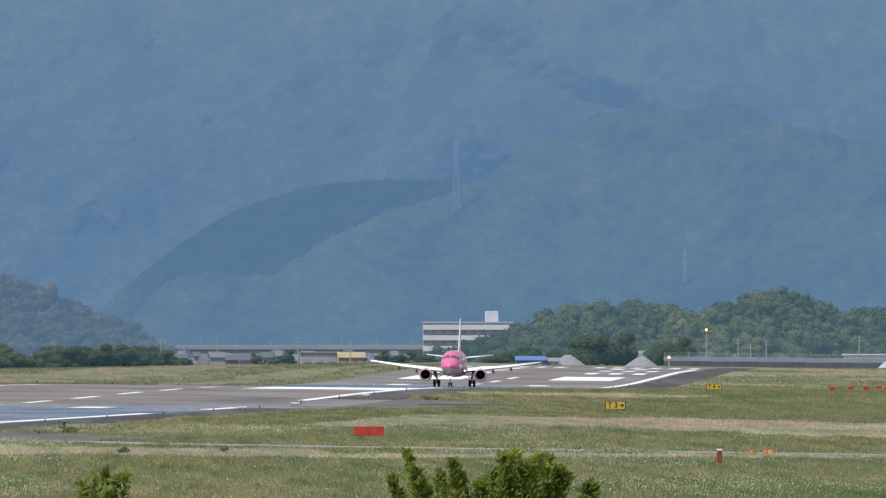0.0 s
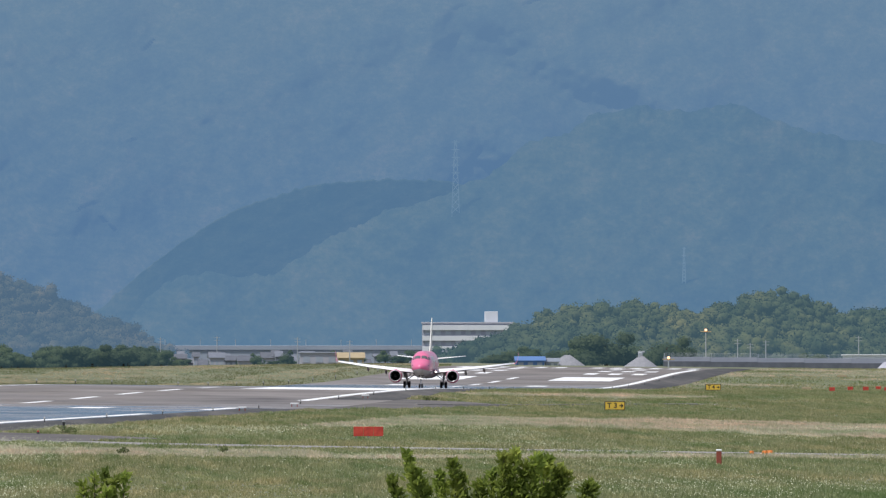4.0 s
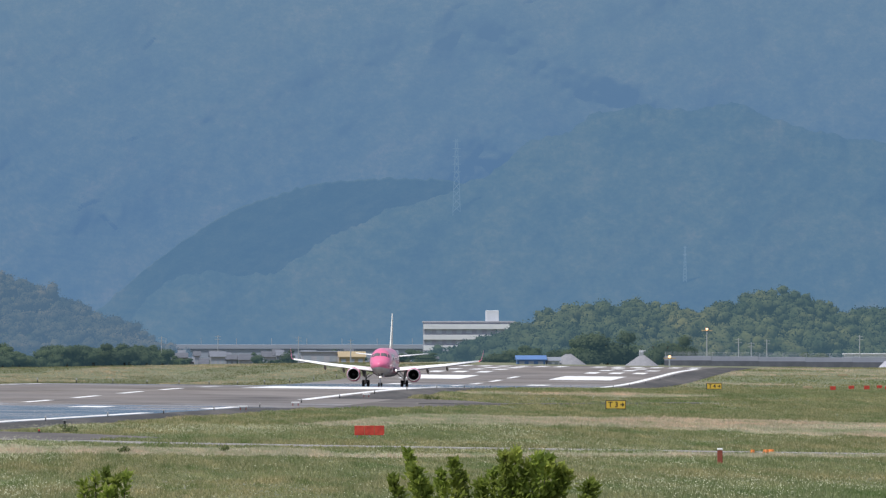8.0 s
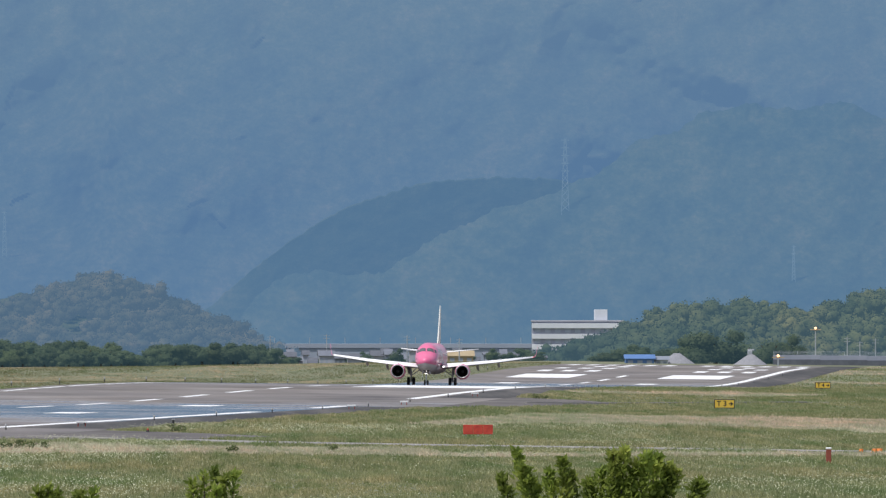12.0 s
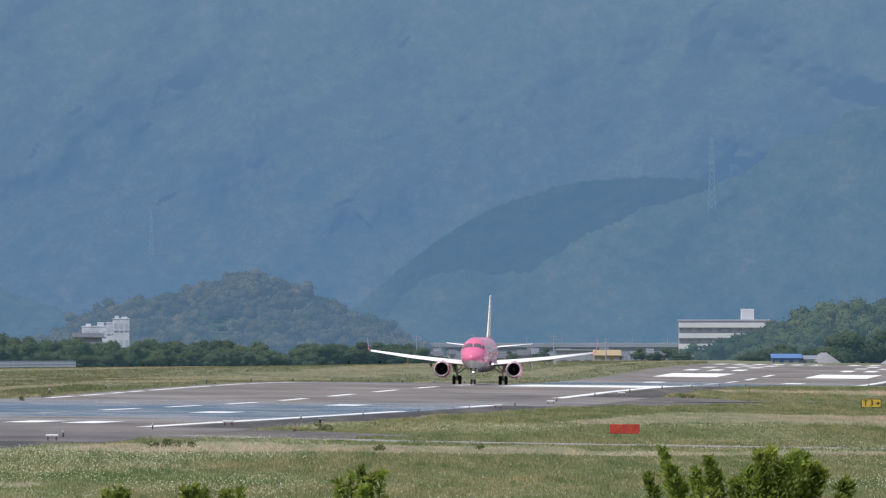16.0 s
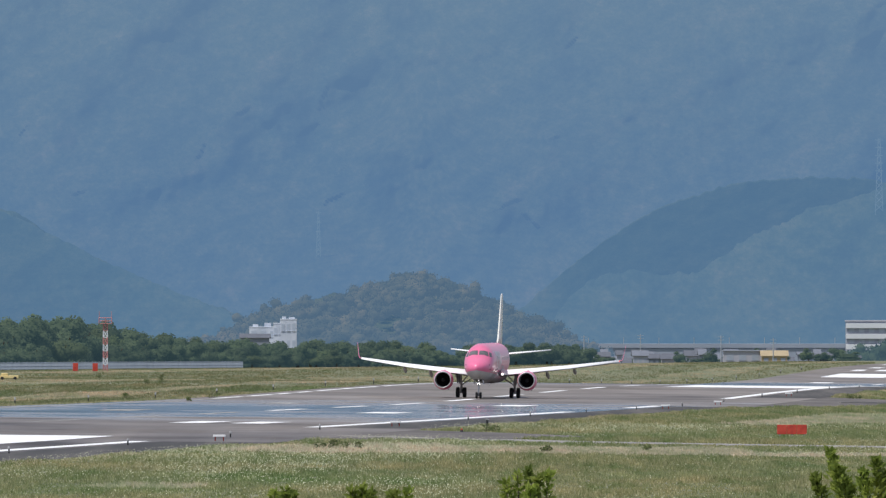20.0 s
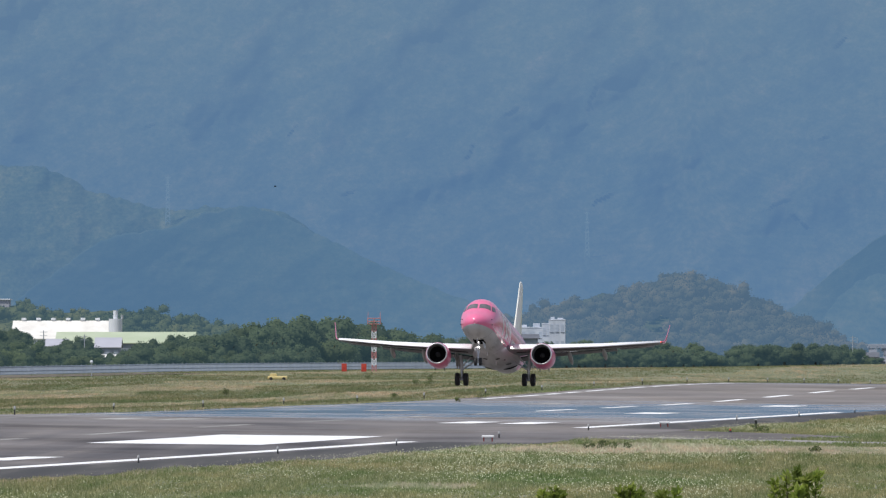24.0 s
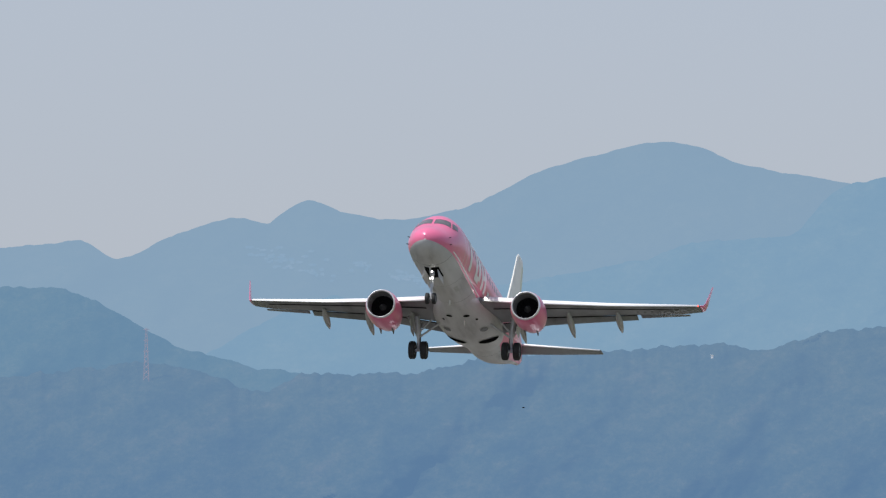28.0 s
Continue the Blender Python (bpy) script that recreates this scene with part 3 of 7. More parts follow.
def turned(name, prof, at, mat, parent, label="", sides=28, droop=0.0):
    """A body turned about a line along x. prof: (x from the front backwards, radius)."""
    rings = [[Vector((at[0] - x, at[1] + r * math.sin(2 * math.pi * k / sides), at[2] - droop * x + r * math.cos(2 * math.pi * k / sides))) for k in range(sides)] for x, r in prof]
    verts, faces = loft(rings, caps=False)
    ob = mesh_object(name, verts, faces, mat)
    return hung(ob, parent, label)


def wheel(parent, at, radius, width):
    bm = bm_new()
    prof = [(-0.5, 0.62), (-0.5, 0.9), (-0.36, 1.0), (0.36, 1.0), (0.5, 0.9), (0.5, 0.62)]
    rings = [[bm.verts.new((radius * r * math.cos(a), width * w, radius * r * math.sin(a))) for a in [2 * math.pi * k / 24 for k in range(24)]] for w, r in prof]
    for a, b in zip(rings, rings[1:]):
        for k in range(24):
            bm.faces.new((a[k], a[(k + 1) % 24], b[(k + 1) % 24], b[k]))
    tyre = part("tyre", rounded(bm), RUBBER, parent, "black rubber tyre")
    tyre.location = at
    bm = bm_new()
    tube(bm, (0, -width * 0.42, 0), (0, width * 0.42, 0), radius * 0.63, sides=18)
    tube(bm, (0, -width * 0.5, 0), (0, width * 0.5, 0), radius * 0.22, sides=12)
    rim = part("rim", rounded(bm), HUB_GREY, parent, "grey metal wheel rim")
    rim.location = at


def build_aircraft():
    plane = empty("airliner", Matrix(), "pink and white twin-engined regional jet airliner, wheels down", "airplane")
    stations = sorted(set([round(x, 3) for x in list(np.linspace(0, 5.5, 34)) + list(np.linspace(5.5, 31.68, 40)) + [0.03, 0.06, 0.1]]))
    ups, downs = [], []
    for s in stations:
        pb = phi_at(s, float(ZP(s)))
        ups.append([skin(s, pb * abs(t), 1 if t > 0 else -1) for t in np.linspace(-1, 1, 25)])
        downs.append([skin(s, pb + (math.pi - pb) * (1 - abs(t)), 1 if t > 0 else -1) for t in np.linspace(-1, 1, 21)])
    v, f = loft(ups, closed=False)
    upper = hung(mesh_object("upper_fuselage", v, f, PINK), plane, "glossy pink upper fuselage")
    v, f = loft(downs, closed=False)
    hung(mesh_object("belly", v, [q[::-1] for q in f], BELLY_WHITE), plane, "off-white belly darkened for shade, streaked with grime")
    # fairing under the wing box
    def fairing(s, a, out=0.0):
        q = max(0.0, math.sin(math.pi * (s - 9.4) / 11.0)) ** 0.5
        return Vector((NOSE - s, (0.3 + 1.5 * q + out) * math.sin(a), 2.25 + (0.25 + 0.62 * q + out) * math.cos(a)))
    v, f = loft([[fairing(s, 2 * math.pi * k / 28) for k in range(28)] for s in np.linspace(9.4, 20.4, 24)])
    hung(mesh_object("belly_fairing", v, f, BELLY_WHITE), plane, "off-white wing-body fairing in the shade-darkened belly colour")
    for s0, wide_ in ((2.2, 0.03), (5.9, 0.025), (9.3, 0.035), (20.6, 0.03), (23.9, 0.025), (27.2, 0.025)):
        lo = phi_at(s0, float(ZP(s0)))
        ring = [(skin(s0, lo + (math.pi - lo) * (1 - abs(t)), 1 if t > 0 else -1, 0.008), skin(s0 + wide_, lo + (math.pi - lo) * (1 - abs(t)), 1 if t > 0 else -1, 0.008)) for t in np.linspace(-1, 1, 19)]
        hung(mesh_object("panel_seam", [p for q in ring for p in q], [(2 * i, 2 * i + 2, 2 * i + 3, 2 * i + 1) for i in range(18)], HUB_GREY), plane, "dark panel seam")
    for sd in (-1, 1):
        skin_patch("access_panel", 6.6, 7.5, lambda s: float(ZB(s)) + 0.12, lambda s: float(ZB(s)) + 0.24, sd, FAIRING_GREY, plane, "grey belly panel", 0.008, 2, 2)
        def oval(name, s, a, ls, la, mat, label):
            rim_ = [fairing(s + ls * math.cos(u), math.pi - sd * (a + la * math.sin(u)), 0.03) for u in [2 * math.pi * k / 20 for k in range(20)]]
            hung(mesh_object(name, [fairing(s, math.pi - sd * a, 0.035)] + rim_, [(0, k + 1, (k + 1) % 20 + 1) for k in range(20)], mat), plane, label)
        oval("wheel_well", 16.6, 0.60, 0.42, 0.40, DARK, "dark open wheel well")
        oval("air_inlet", 11.5, 0.34, 0.15, 0.13, DARK, "dark belly air inlet")
        oval("air_inlet", 12.3, 0.62, 0.14, 0.05, DARK, "dark belly air inlet")
        oval("access_panel", 14.2, 0.62, 0.32, 0.15, WING_GREY, "grey access panel")
        # cockpit panes
        for k, (p0, p1, q0, q1, sa, sb, ta, tb) in enumerate([(0.045, 0.80, 0.05, 0.64, 2.06, 2.42, 2.66, 2.96), (0.87, 1.09, 0.71, 0.91, 2.48, 2.98, 3.0, 3.44)]):
            verts = []
            for i in range(5):
                for j in range(5):
                    a, b = i / 4, j / 4
                    lo_s, hi_s = sa + (sb - sa) * b, ta + (tb - ta) * b
                    lo_p, hi_p = p0 + (p1 - p0) * b, q0 + (q1 - q0) * b
                    s = lo_s + (hi_s - lo_s) * a
                    verts.append(skin(s, lo_p + (hi_p - lo_p) * a, sd, 0.012))
            faces = [(i * 5 + j, i * 5 + j + 1, (i + 1) * 5 + j + 1, (i + 1) * 5 + j) for i in range(4) for j in range(4)]
            hung(mesh_object("cockpit_window", verts, [q if sd > 0 else q[::-1] for q in faces], GLASS), plane, "dark cockpit window pane")
        # cabin windows and doors
        for k in range(22):
            s = 6.3 + k * 0.79
            skin_patch("cabin_window", s, s + 0.27, 3.72, 4.08, sd, GLASS, plane, "", 0.008, 2, 2)
        for s in (4.5, 23.6):
            for z0, z1, a, b in ((2.6, 4.55, s, s + 0.05), (2.6, 4.55, s + 0.78, s + 0.83), (4.5, 4.55, s, s + 0.83)):
                skin_patch("door_seam", a, b, z0, z1, sd, BARE, upper, "", 0.006, 2, 6)
        # large white lettering drawn as plain slanted blocks
        for s0, s1, z0, z1 in ((6.2, 6.75, 2.75, 4.55), (6.75, 7.6, 4.1, 4.55), (8.1, 8.65, 2.75, 4.55), (9.05, 9.6, 2.95, 4.35), (8.65, 9.3, 4.15, 4.55), (8.65, 9.3, 2.75, 3.1), (10.1, 10.6, 2.75, 4.55), (11.0, 11.5, 2.75, 4.55), (10.55, 11.1, 4.15, 4.55), (10.55, 11.1, 3.35, 3.65)):
            skin_patch("white_block", s0, s1, z0, z1, sd, WHITE_PAINT, plane, "white painted emblem block", 0.014, 3, 6, 0.25)
        for s0 in (12.2, 13.0, 13.8, 14.6):
            skin_patch("small_white_block", s0, s0 + 0.5, 2.85, 3.15, sd, WHITE_PAINT, plane, "", 0.014, 2, 3, 0.1)
        # thin light line along the edge of the pink paint
        skin_patch("cheat_line", 2.2, 12.0, lambda s: float(ZP(s)) + 0.10, lambda s: float(ZP(s)) + 0.16, sd, WHITE_PAINT, plane, "", 0.010, 24, 1)
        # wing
        wing = blade("wing", [(sd * 1.0, 10.7, 5.2, 2.30, 0.13, 0, 0), (sd * 1.5, 11.0, 4.9, 2.36, 0.13, 0, 0), (sd * 4.4, 12.5, 3.1, 2.64, 0.13, 0, 0), (sd * 8.0, 14.25, 2.1, 3.03, 0.13, 0, 0), (sd * 11.6, 16.0, 1.55, 3.46, 0.11, 0, 0), (sd * 12.7, 16.58, 1.32, 3.70, 0.10, sd * 14, 0)], WING_GREY, plane, "grey swept wing, darkened for the shade below it")
        lead = blade("leading_edge", [(sd * 1.5, 10.64, 1.0, 2.22, 0.24, 0, -27), (sd * 4.4, 12.18, 0.82, 2.52, 0.24, 0, -27), (sd * 8.0, 13.98, 0.66, 2.93, 0.24, 0, -27), (sd * 12.6, 16.32, 0.43, 3.61, 0.22, 0, -24)], EDGE_WHITE, wing, "slat, near-white to carry the sun on its edge")
        blade("winglet", [(sd * 12.7, 16.58, 1.32, 3.70, 0.10, sd * 14, 0), (sd * 12.86, 16.86, 1.0, 3.79, 0.085, sd * 48, 0), (sd * 12.94, 17.17, 0.72, 4.02, 0.085, sd * 76, 0), (sd * 13.14, 18.0, 0.30, 5.22, 0.08, sd * 80, 0)], PINK, wing, "pink upswept winglet")
        blade("slat_gap", [(sd * 1.9, 11.98, 0.15, 2.12, 0.3, 0, 0), (sd * 4.4, 13.0, 0.14, 2.46, 0.3, 0, 0), (sd * 8.0, 14.59, 0.12, 2.908, 0.3, 0, 0), (sd * 11.6, 16.25, 0.10, 3.385, 0.3, 0, 0)], DARK, wing, "dark gap behind the slat")
        blade("flap_gap", [(sd * 1.9, 15.5, 0.16, 2.25, 0.3, 0, 0), (sd * 4.4, 15.32, 0.15, 2.575, 0.3, 0, 0), (sd * 9.2, 16.55, 0.12, 3.115, 0.3, 0, 0)], DARK, wing, "dark gap before the flap")
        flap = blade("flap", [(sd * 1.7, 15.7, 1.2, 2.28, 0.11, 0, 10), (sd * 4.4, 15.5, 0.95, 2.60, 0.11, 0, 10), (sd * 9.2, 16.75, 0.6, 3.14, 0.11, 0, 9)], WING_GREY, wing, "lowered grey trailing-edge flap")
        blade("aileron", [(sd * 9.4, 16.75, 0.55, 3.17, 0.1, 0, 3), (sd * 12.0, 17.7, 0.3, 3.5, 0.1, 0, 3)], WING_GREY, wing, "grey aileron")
        for y, s0, ln, z in ((3.0, 13.4, 3.5, 2.30), (5.7, 14.2, 2.9, 2.58), (8.3, 15.2, 2.3, 2.88)):
            prof = [(0, 0.02), (0.05, 0.08), (0.25, 0.15), (0.5, 0.17), (0.75, 0.13), (0.95, 0.05), (1.0, 0.01)]
            turned("flap_fairing", [(x * ln, r * 1.08) for x, r in prof], (NOSE - s0, sd * y, z), FAIRING_GREY, wing, "pointed grey flap-track fairing", 14, 0.24)
        if sd > 0:
            for k in range(6):
                bm = bm_new()
                y = 9.4 + k * 0.36
                box(bm, (0.34 if k % 2 else 0.26, 0.13, 0.01), (NOSE - 15.75 - (y - 9.4) * 0.48, y, 3.06 + (y - 9.4) * 0.12), Matrix.Rotation(0.122, 4, "X"))
                part("registration_bar", bm, HUB_GREY, wing, "dark painted bar")
        tip = bm_new()
        bmesh.ops.create_uvsphere(tip, u_segments=10, v_segments=6, radius=0.05, matrix=Matrix.Translation((NOSE - 16.52, sd * 12.6, 3.68)))
        part("wing_tip_lamp", tip, RED_GLOW if sd > 0 else STRUT, wing)
        # engine
        eng = hung(empty("engine", Matrix(), "", ""), plane)
        at = (NOSE - 9.75, sd * 4.07, 1.74)
        turned("cowling", [(0.125, 0.828), (0.28, 0.88), (0.75, 0.945), (1.5, 0.95), (2.3, 0.86), (3.0, 0.70), (3.05, 0.66)], at, PINK, eng, "glossy pink engine cowling", droop=0.03)
        turned("lip", [(0.20, 0.728), (0.05, 0.738), (0.0, 0.760), (0.02, 0.786), (0.13, 0.832)], at, LIP_METAL, eng, "polished metal intake lip")
        turned("intake", [(0.12, 0.738), (0.5, 0.69), (0.85, 0.65), (0.95, 0.65)], at, INTAKE_GREY, eng, "dark intake duct")
        turned("fan", [(0.85, 0.0), (0.851, 0.65)], at, DARK, eng, "dark fan disc")
        turned("spinner", [(0.45, 0.0), (0.5, 0.05), (0.7, 0.16), (0.85, 0.21)], at, RUBBER, eng, "dark spinner", 16)
        for k in range(20):
            a = 2 * math.pi * k / 20
            bm = bm_new()
            box(bm, (0.02, 0.10, 0.38), (0, 0, 0.41), Matrix.Rotation(0.6, 4, "Z"))
            ob = part("fan_blade", bm, DARK, eng)
            ob.matrix_local = Matrix.Translation((at[0] - 0.8, at[1], at[2])) @ Matrix.Rotation(a, 4, "X")
        turned("core_nozzle", [(2.7, 0.55), (3.3, 0.47), (3.9, 0.34), (4.2, 0.30)], at, BARE, eng, "metal exhaust nozzle", 20, 0.03)
        for dy in (-0.35, 0.35):
            bm = bm_new()
            box(bm, (0.75, 0.05, 0.2), (at[0] - 2.35, at[1] + dy, at[2] - 0.86), Matrix.Rotation(-0.22, 4, "Y"), 0.02)
            part("strake", bm, HUB_GREY, eng, "dark strake under the cowling")
        bm = bm_new()
        vs = [bm.verts.new((NOSE - s, sd * 4.07 + w, z)) for w in (-0.14, 0.14) for s, z in ((10.4, 2.60), (12.6, 2.75), (15.2, 2.42), (13.6, 2.2))]
        for q in ((0, 1, 2, 3), (7, 6, 5, 4), (0, 4, 5, 1), (1, 5, 6, 2), (2, 6, 7, 3), (3, 7, 4, 0)):
            bm.faces.new([vs[i] for i in q])
        bmesh.ops.bevel(bm, geom=list(bm.edges), offset=0.05, segments=2, affect="EDGES")
        part("pylon", bm, PINK, eng, "pink engine pylon")
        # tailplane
        blade("tailplane", [(sd * 0.3, 27.0, 2.7, 4.2, 0.09, 0, -2), (sd * 2.6, 28.4, 1.85, 4.4, 0.09, 0, -2), (sd * 5.0, 29.85, 1.05, 4.66, 0.08, 0, -2)], WING_GREY, plane, "grey tailplane in the darkened wing colour")
        blade("tailplane_edge", [(sd * 0.7, 27.06, 0.5, 4.17, 0.3, 0, -16), (sd * 4.95, 29.74, 0.28, 4.625, 0.3, 0, -16)], EDGE_WHITE, plane, "tailplane leading edge, near-white to carry the sun")
        # main gear
        leg = hung(empty("main_gear", Matrix(), "", ""), plane)
        bm = bm_new()
        tube(bm, (0.0, sd * 2.62, 0.5), (0.15, sd * 2.62, 1.35), 0.10, 0.10, 12)
        tube(bm, (0.15, sd * 2.62, 1.3), (0.35, sd * 2.75, 2.35), 0.15, 0.15, 12)
        part("strut", rounded(bm), STRUT, leg, "grey metal strut")
        bm = bm_new()
        tube(bm, (0.12, sd * 2.6, 1.2), (0.4, sd * 1.3, 2.05), 0.06, 0.06, 8)
        tube(bm, (0.1, sd * 2.62, 1.1), (-0.9, sd * 2.7, 2.3), 0.05, 0.05, 8)
        part("side_brace", rounded(bm), STRUT, leg)
        bm = bm_new()
        tube(bm, (0, sd * 2.2, 0.5), (0, sd * 3.04, 0.5), 0.09, sides=10)
        part("axle", bm, STRUT, leg)
        bm = bm_new()
        tube(bm, (-0.05, sd * 2.62, 0.62), (-0.32, sd * 2.62, 0.95), 0.045, sides=6)
        tube(bm, (-0.32, sd * 2.62, 0.95), (0.02, sd * 2.62, 1.28), 0.045, sides=6)
        part("torque_link", rounded(bm), HUB_GREY, leg, "dark torque link")
        bm = bm_new()
        tube(bm, (0.2, sd * 2.55, 1.5), (0.3, sd * 1.9, 2.2), 0.05, sides=8)
        tube(bm, (0.12, sd * 2.72, 1.25), (0.3, sd * 3.3, 2.4), 0.04, sides=8)
        part("retraction_jack", rounded(bm), STRUT, leg, "grey retraction jack")
        bm = bm_new()
        for hx in (0.1, 0.2):
            tube(bm, (hx - 0.16, sd * 2.5, 0.6), (hx, sd * 2.52, 1.4), 0.02, sides=6)
            tube(bm, (hx, sd * 2.52, 1.4), (hx + 0.15, sd * 2.65, 2.3), 0.02, sides=6)
        part("brake_hose", bm, RUBBER, leg, "black brake hoses")
        bm = bm_new()
        box(bm, (1.0, 0.04, 1.0), (0.25, sd * 3.02, 1.85), Matrix.Rotation(sd * -0.12, 4, "X"), 0.02)
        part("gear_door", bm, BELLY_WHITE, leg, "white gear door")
        for dy in (-0.33, 0.33):
            wheel(leg, (0, sd * 2.62 + dy, 0.5), 0.5, 0.34)
        # landing light in the wing root
        bm = bm_new()
        bmesh.ops.create_uvsphere(bm, u_segments=12, v_segments=8, radius=0.075, matrix=Matrix.Translation((NOSE - 10.66, sd * 1.66, 2.34)))
        part("landing_light", bm, LANDING_GLOW, plane, "bright landing light") if sd > 0 else bm.free()
        # open nose gear doors
        bm = bm_new()
        box(bm, (1.5, 0.03, 0.48), (11.1, sd * 0.42, 1.62), Matrix.Rotation(sd * 0.22, 4, "X"), 0.012)
        part("nose_gear_door", bm, BELLY_WHITE, plane, "white nose gear door")
    # fin
    fin = blade("fin", [(0.0, 24.6, 6.2, 4.85, 0.06, 90, 0), (0.0, 26.0, 4.9, 5.8, 0.07, 90, 0), (0.0, 28.0, 3.1, 8.3, 0.075, 90, 0), (0.0, 29.1, 2.1, 9.95, 0.07, 90, 0), (0.0, 29.5, 1.5, 10.14, 0.05, 90, 0)], CREAM, plane, "cream white tail fin")
    blade("rudder", [(0.0, 29.6, 1.3, 5.3, 0.12, 90, 0), (0.0, 30.6, 0.75, 9.75, 0.12, 90, 0)], TAIL_STRIPE, fin, "pale yellow-green rudder")
    # nose gear
    leg = hung(empty("nose_gear", Matrix(), "", ""), plane)
    bm = bm_new()
    tube(bm, (11.4, 0, 0.31), (11.35, 0, 1.1), 0.065, sides=10)
    tube(bm, (11.35, 0, 1.0), (11.2, 0, 2.1), 0.10, sides=10)
    part("strut", rounded(bm), STRUT, leg, "grey metal strut")
    bm = bm_new()
    tube(bm, (11.36, 0, 1.15), (12.3, 0, 1.95), 0.05, sides=8)
    part("drag_brace", bm, STRUT, leg)
    bm = bm_new()
    tube(bm, (11.4, -0.28, 0.31), (11.4, 0.28, 0.31), 0.06, sides=8)
    part("axle", bm, STRUT, leg)
    verts = [skin(2.5 + 1.6 * i / 6, math.pi - 0.30 * abs(j - 3) / 3, 1 if j > 3 else -1, 0.012) for i in range(7) for j in range(7)]
    hung(mesh_object("wheel_well", verts, [(i * 7 + j, i * 7 + j + 1, i * 7 + j + 8, i * 7 + j + 7) for i in range(6) for j in range(6)], DARK), plane, "dark open nose wheel well")
    for dy in (-0.19, 0.19):
        wheel(leg, (11.4, dy, 0.31), 0.31, 0.2)
    for z, r in ((1.42, 0.10), (1.80, 0.045)):
        bm = bm_new()
        bmesh.ops.create_uvsphere(bm, u_segments=14, v_segments=8, radius=r, matrix=Matrix.Translation((11.55, 0, z)) @ Matrix.Diagonal((0.4, 1, 1, 1)))
        part("taxi_light", bm, LANDING_GLOW, leg, "bright taxi light")
    # belly drain mast, aerials, probes
    for x, y, z in ((5.5, 0, 1.58), (2.2, 0.3, 1.3), (-7.5, 0, 2.0)):
        bm = bm_new()
        box(bm, (0.3, 0.03, 0.28), (x, y, z), bevel=0.01)
        part("belly_aerial", bm, WHITE_PAINT, plane)
    for sd in (-1, 1):
        for z in (2.85, 3.25):
            p = skin(1.5, phi_at(1.5, z), sd)
            bm = bm_new()
            tube(bm, p, p + Vector((0.12, sd * 0.1, 0)), 0.03, 0.02, 6)
            part("probe", bm, BLACK_PAINT, plane)
    return plane


airliner = build_aircraft()

HEAD = math.degrees(math.atan2(-1, -RK))
# in the air: seconds, place of the main wheels, turn from the runway's line, nose lift, bank
FLIGHT = [(22.5, -6.91, 1204.85, 1.29, -0.7, 5.74, -0.7), (23, -9.82, 1174.21, 1.54, -0.81, 6.81, -0.7), (23.5, -12.55, 1138.33, 2.12, -0.71, 7.43, -0.8),
    (24, -15.25, 1096.34, 3.04, -1.02, 7.71, -0.5), (24.5, -18.14, 1061.3, 4.35, -1.17, 8.35, -0.35), (25, -20.94, 1021.37, 5.94, -1.44, 9.19, -0.1),
    (25.5, -23.87, 986.79, 7.9, -1.69, 10.49, 1.15), (26, -26.69, 942.98, 10.41, -1.83, 11.46, 2.65), (26.5, -29.93, 904.04, 13.54, -2.15, 12.1, 1.45),
    (27, -33.46, 868.4, 17.36, -2.03, 12.7, 0.45), (27.5, -36.8, 826.9, 21.5, -1.98, 13.2, -0.28), (28, -40.12, 783.8, 26.09, -1.85, 13.75, -1.1)]
ROLL = [(0.0, 2091.7), (0.5, 2081.8), (1.0, 2072.1), (1.5, 2062.5), (2.0, 2052.9), (2.5, 2043.2), (3.0, 2032.1), (3.5, 2023.0), (5.5, 1981.8), (6.0, 1966.9),
    (6.5, 1954.3), (7.0, 1941.4), (7.5, 1925.0), (8.0, 1912.9), (8.5, 1899.0), (9.0, 1885.0), (9.5, 1871.3), (10.0, 1854.7), (10.5, 1836.0), (11.0,
    1817.4), (11.5, 1799.1), (12.0, 1778.1), (12.5, 1756.2), (14.5, 1666.8), (15.0, 1644.3), (15.5, 1621.5), (16.0, 1598.7), (16.5, 1572.5), (17.0,
    1547.6), (17.5, 1520.6), (18.0, 1494.0), (18.5, 1464.9), (19.0, 1436.4), (19.5, 1405.0), (20.0, 1374.5), (20.5, 1344.5)]


def motions():
    rows = []
    for t, y in ROLL:
        main, nose = on_runway(0, y), on_runway(0, y - 11.4)
        lift = math.degrees(math.atan2(nose.z - main.z, 11.4))
        rows.append((t, Matrix.Translation((main.x, main.y, main.z + 0.03)) @ pose(0, 0, 0, 0, 0, HEAD) @ pose(0, 0, 0, -0.63, -lift, 0)))   # it leans with the fall across the runway
    for t, x, y, z, turn, lift, bank in FLIGHT:
        rows.append((t, Matrix.Translation((x, y, z)) @ pose(0, 0, 0, 0, 0, HEAD + turn) @ pose(0, 0, 0, bank, -lift, 0)))
    walk(airliner, rows)
    # the legs stretch as the wheels leave the ground
    for leg in [o for o in airliner.children if o.name.startswith(("main_gear", "nose_gear"))]:
        lifts, drop = (22.1, -0.19) if leg.name.startswith("main") else (20.9, -0.14)
        walk(leg, [(0, Matrix()), (lifts, Matrix()), (lifts + 0.5, Matrix.Translation((0, 0, drop))), (28, Matrix.Translation((0, 0, drop)))])
    walk(bird, [(t, Matrix.Translation(afar(az, el, 700)) @ pose(0, 0, 0, 0, 0, 200)) for t, az, el in BIRD])


# ---- runway markings, lights and side paving ----
for a, b in ((420, 843), (953, 1186), (1256, 1296), (1392, 2480)):
    mark(a, b, 21.4, 22.6)
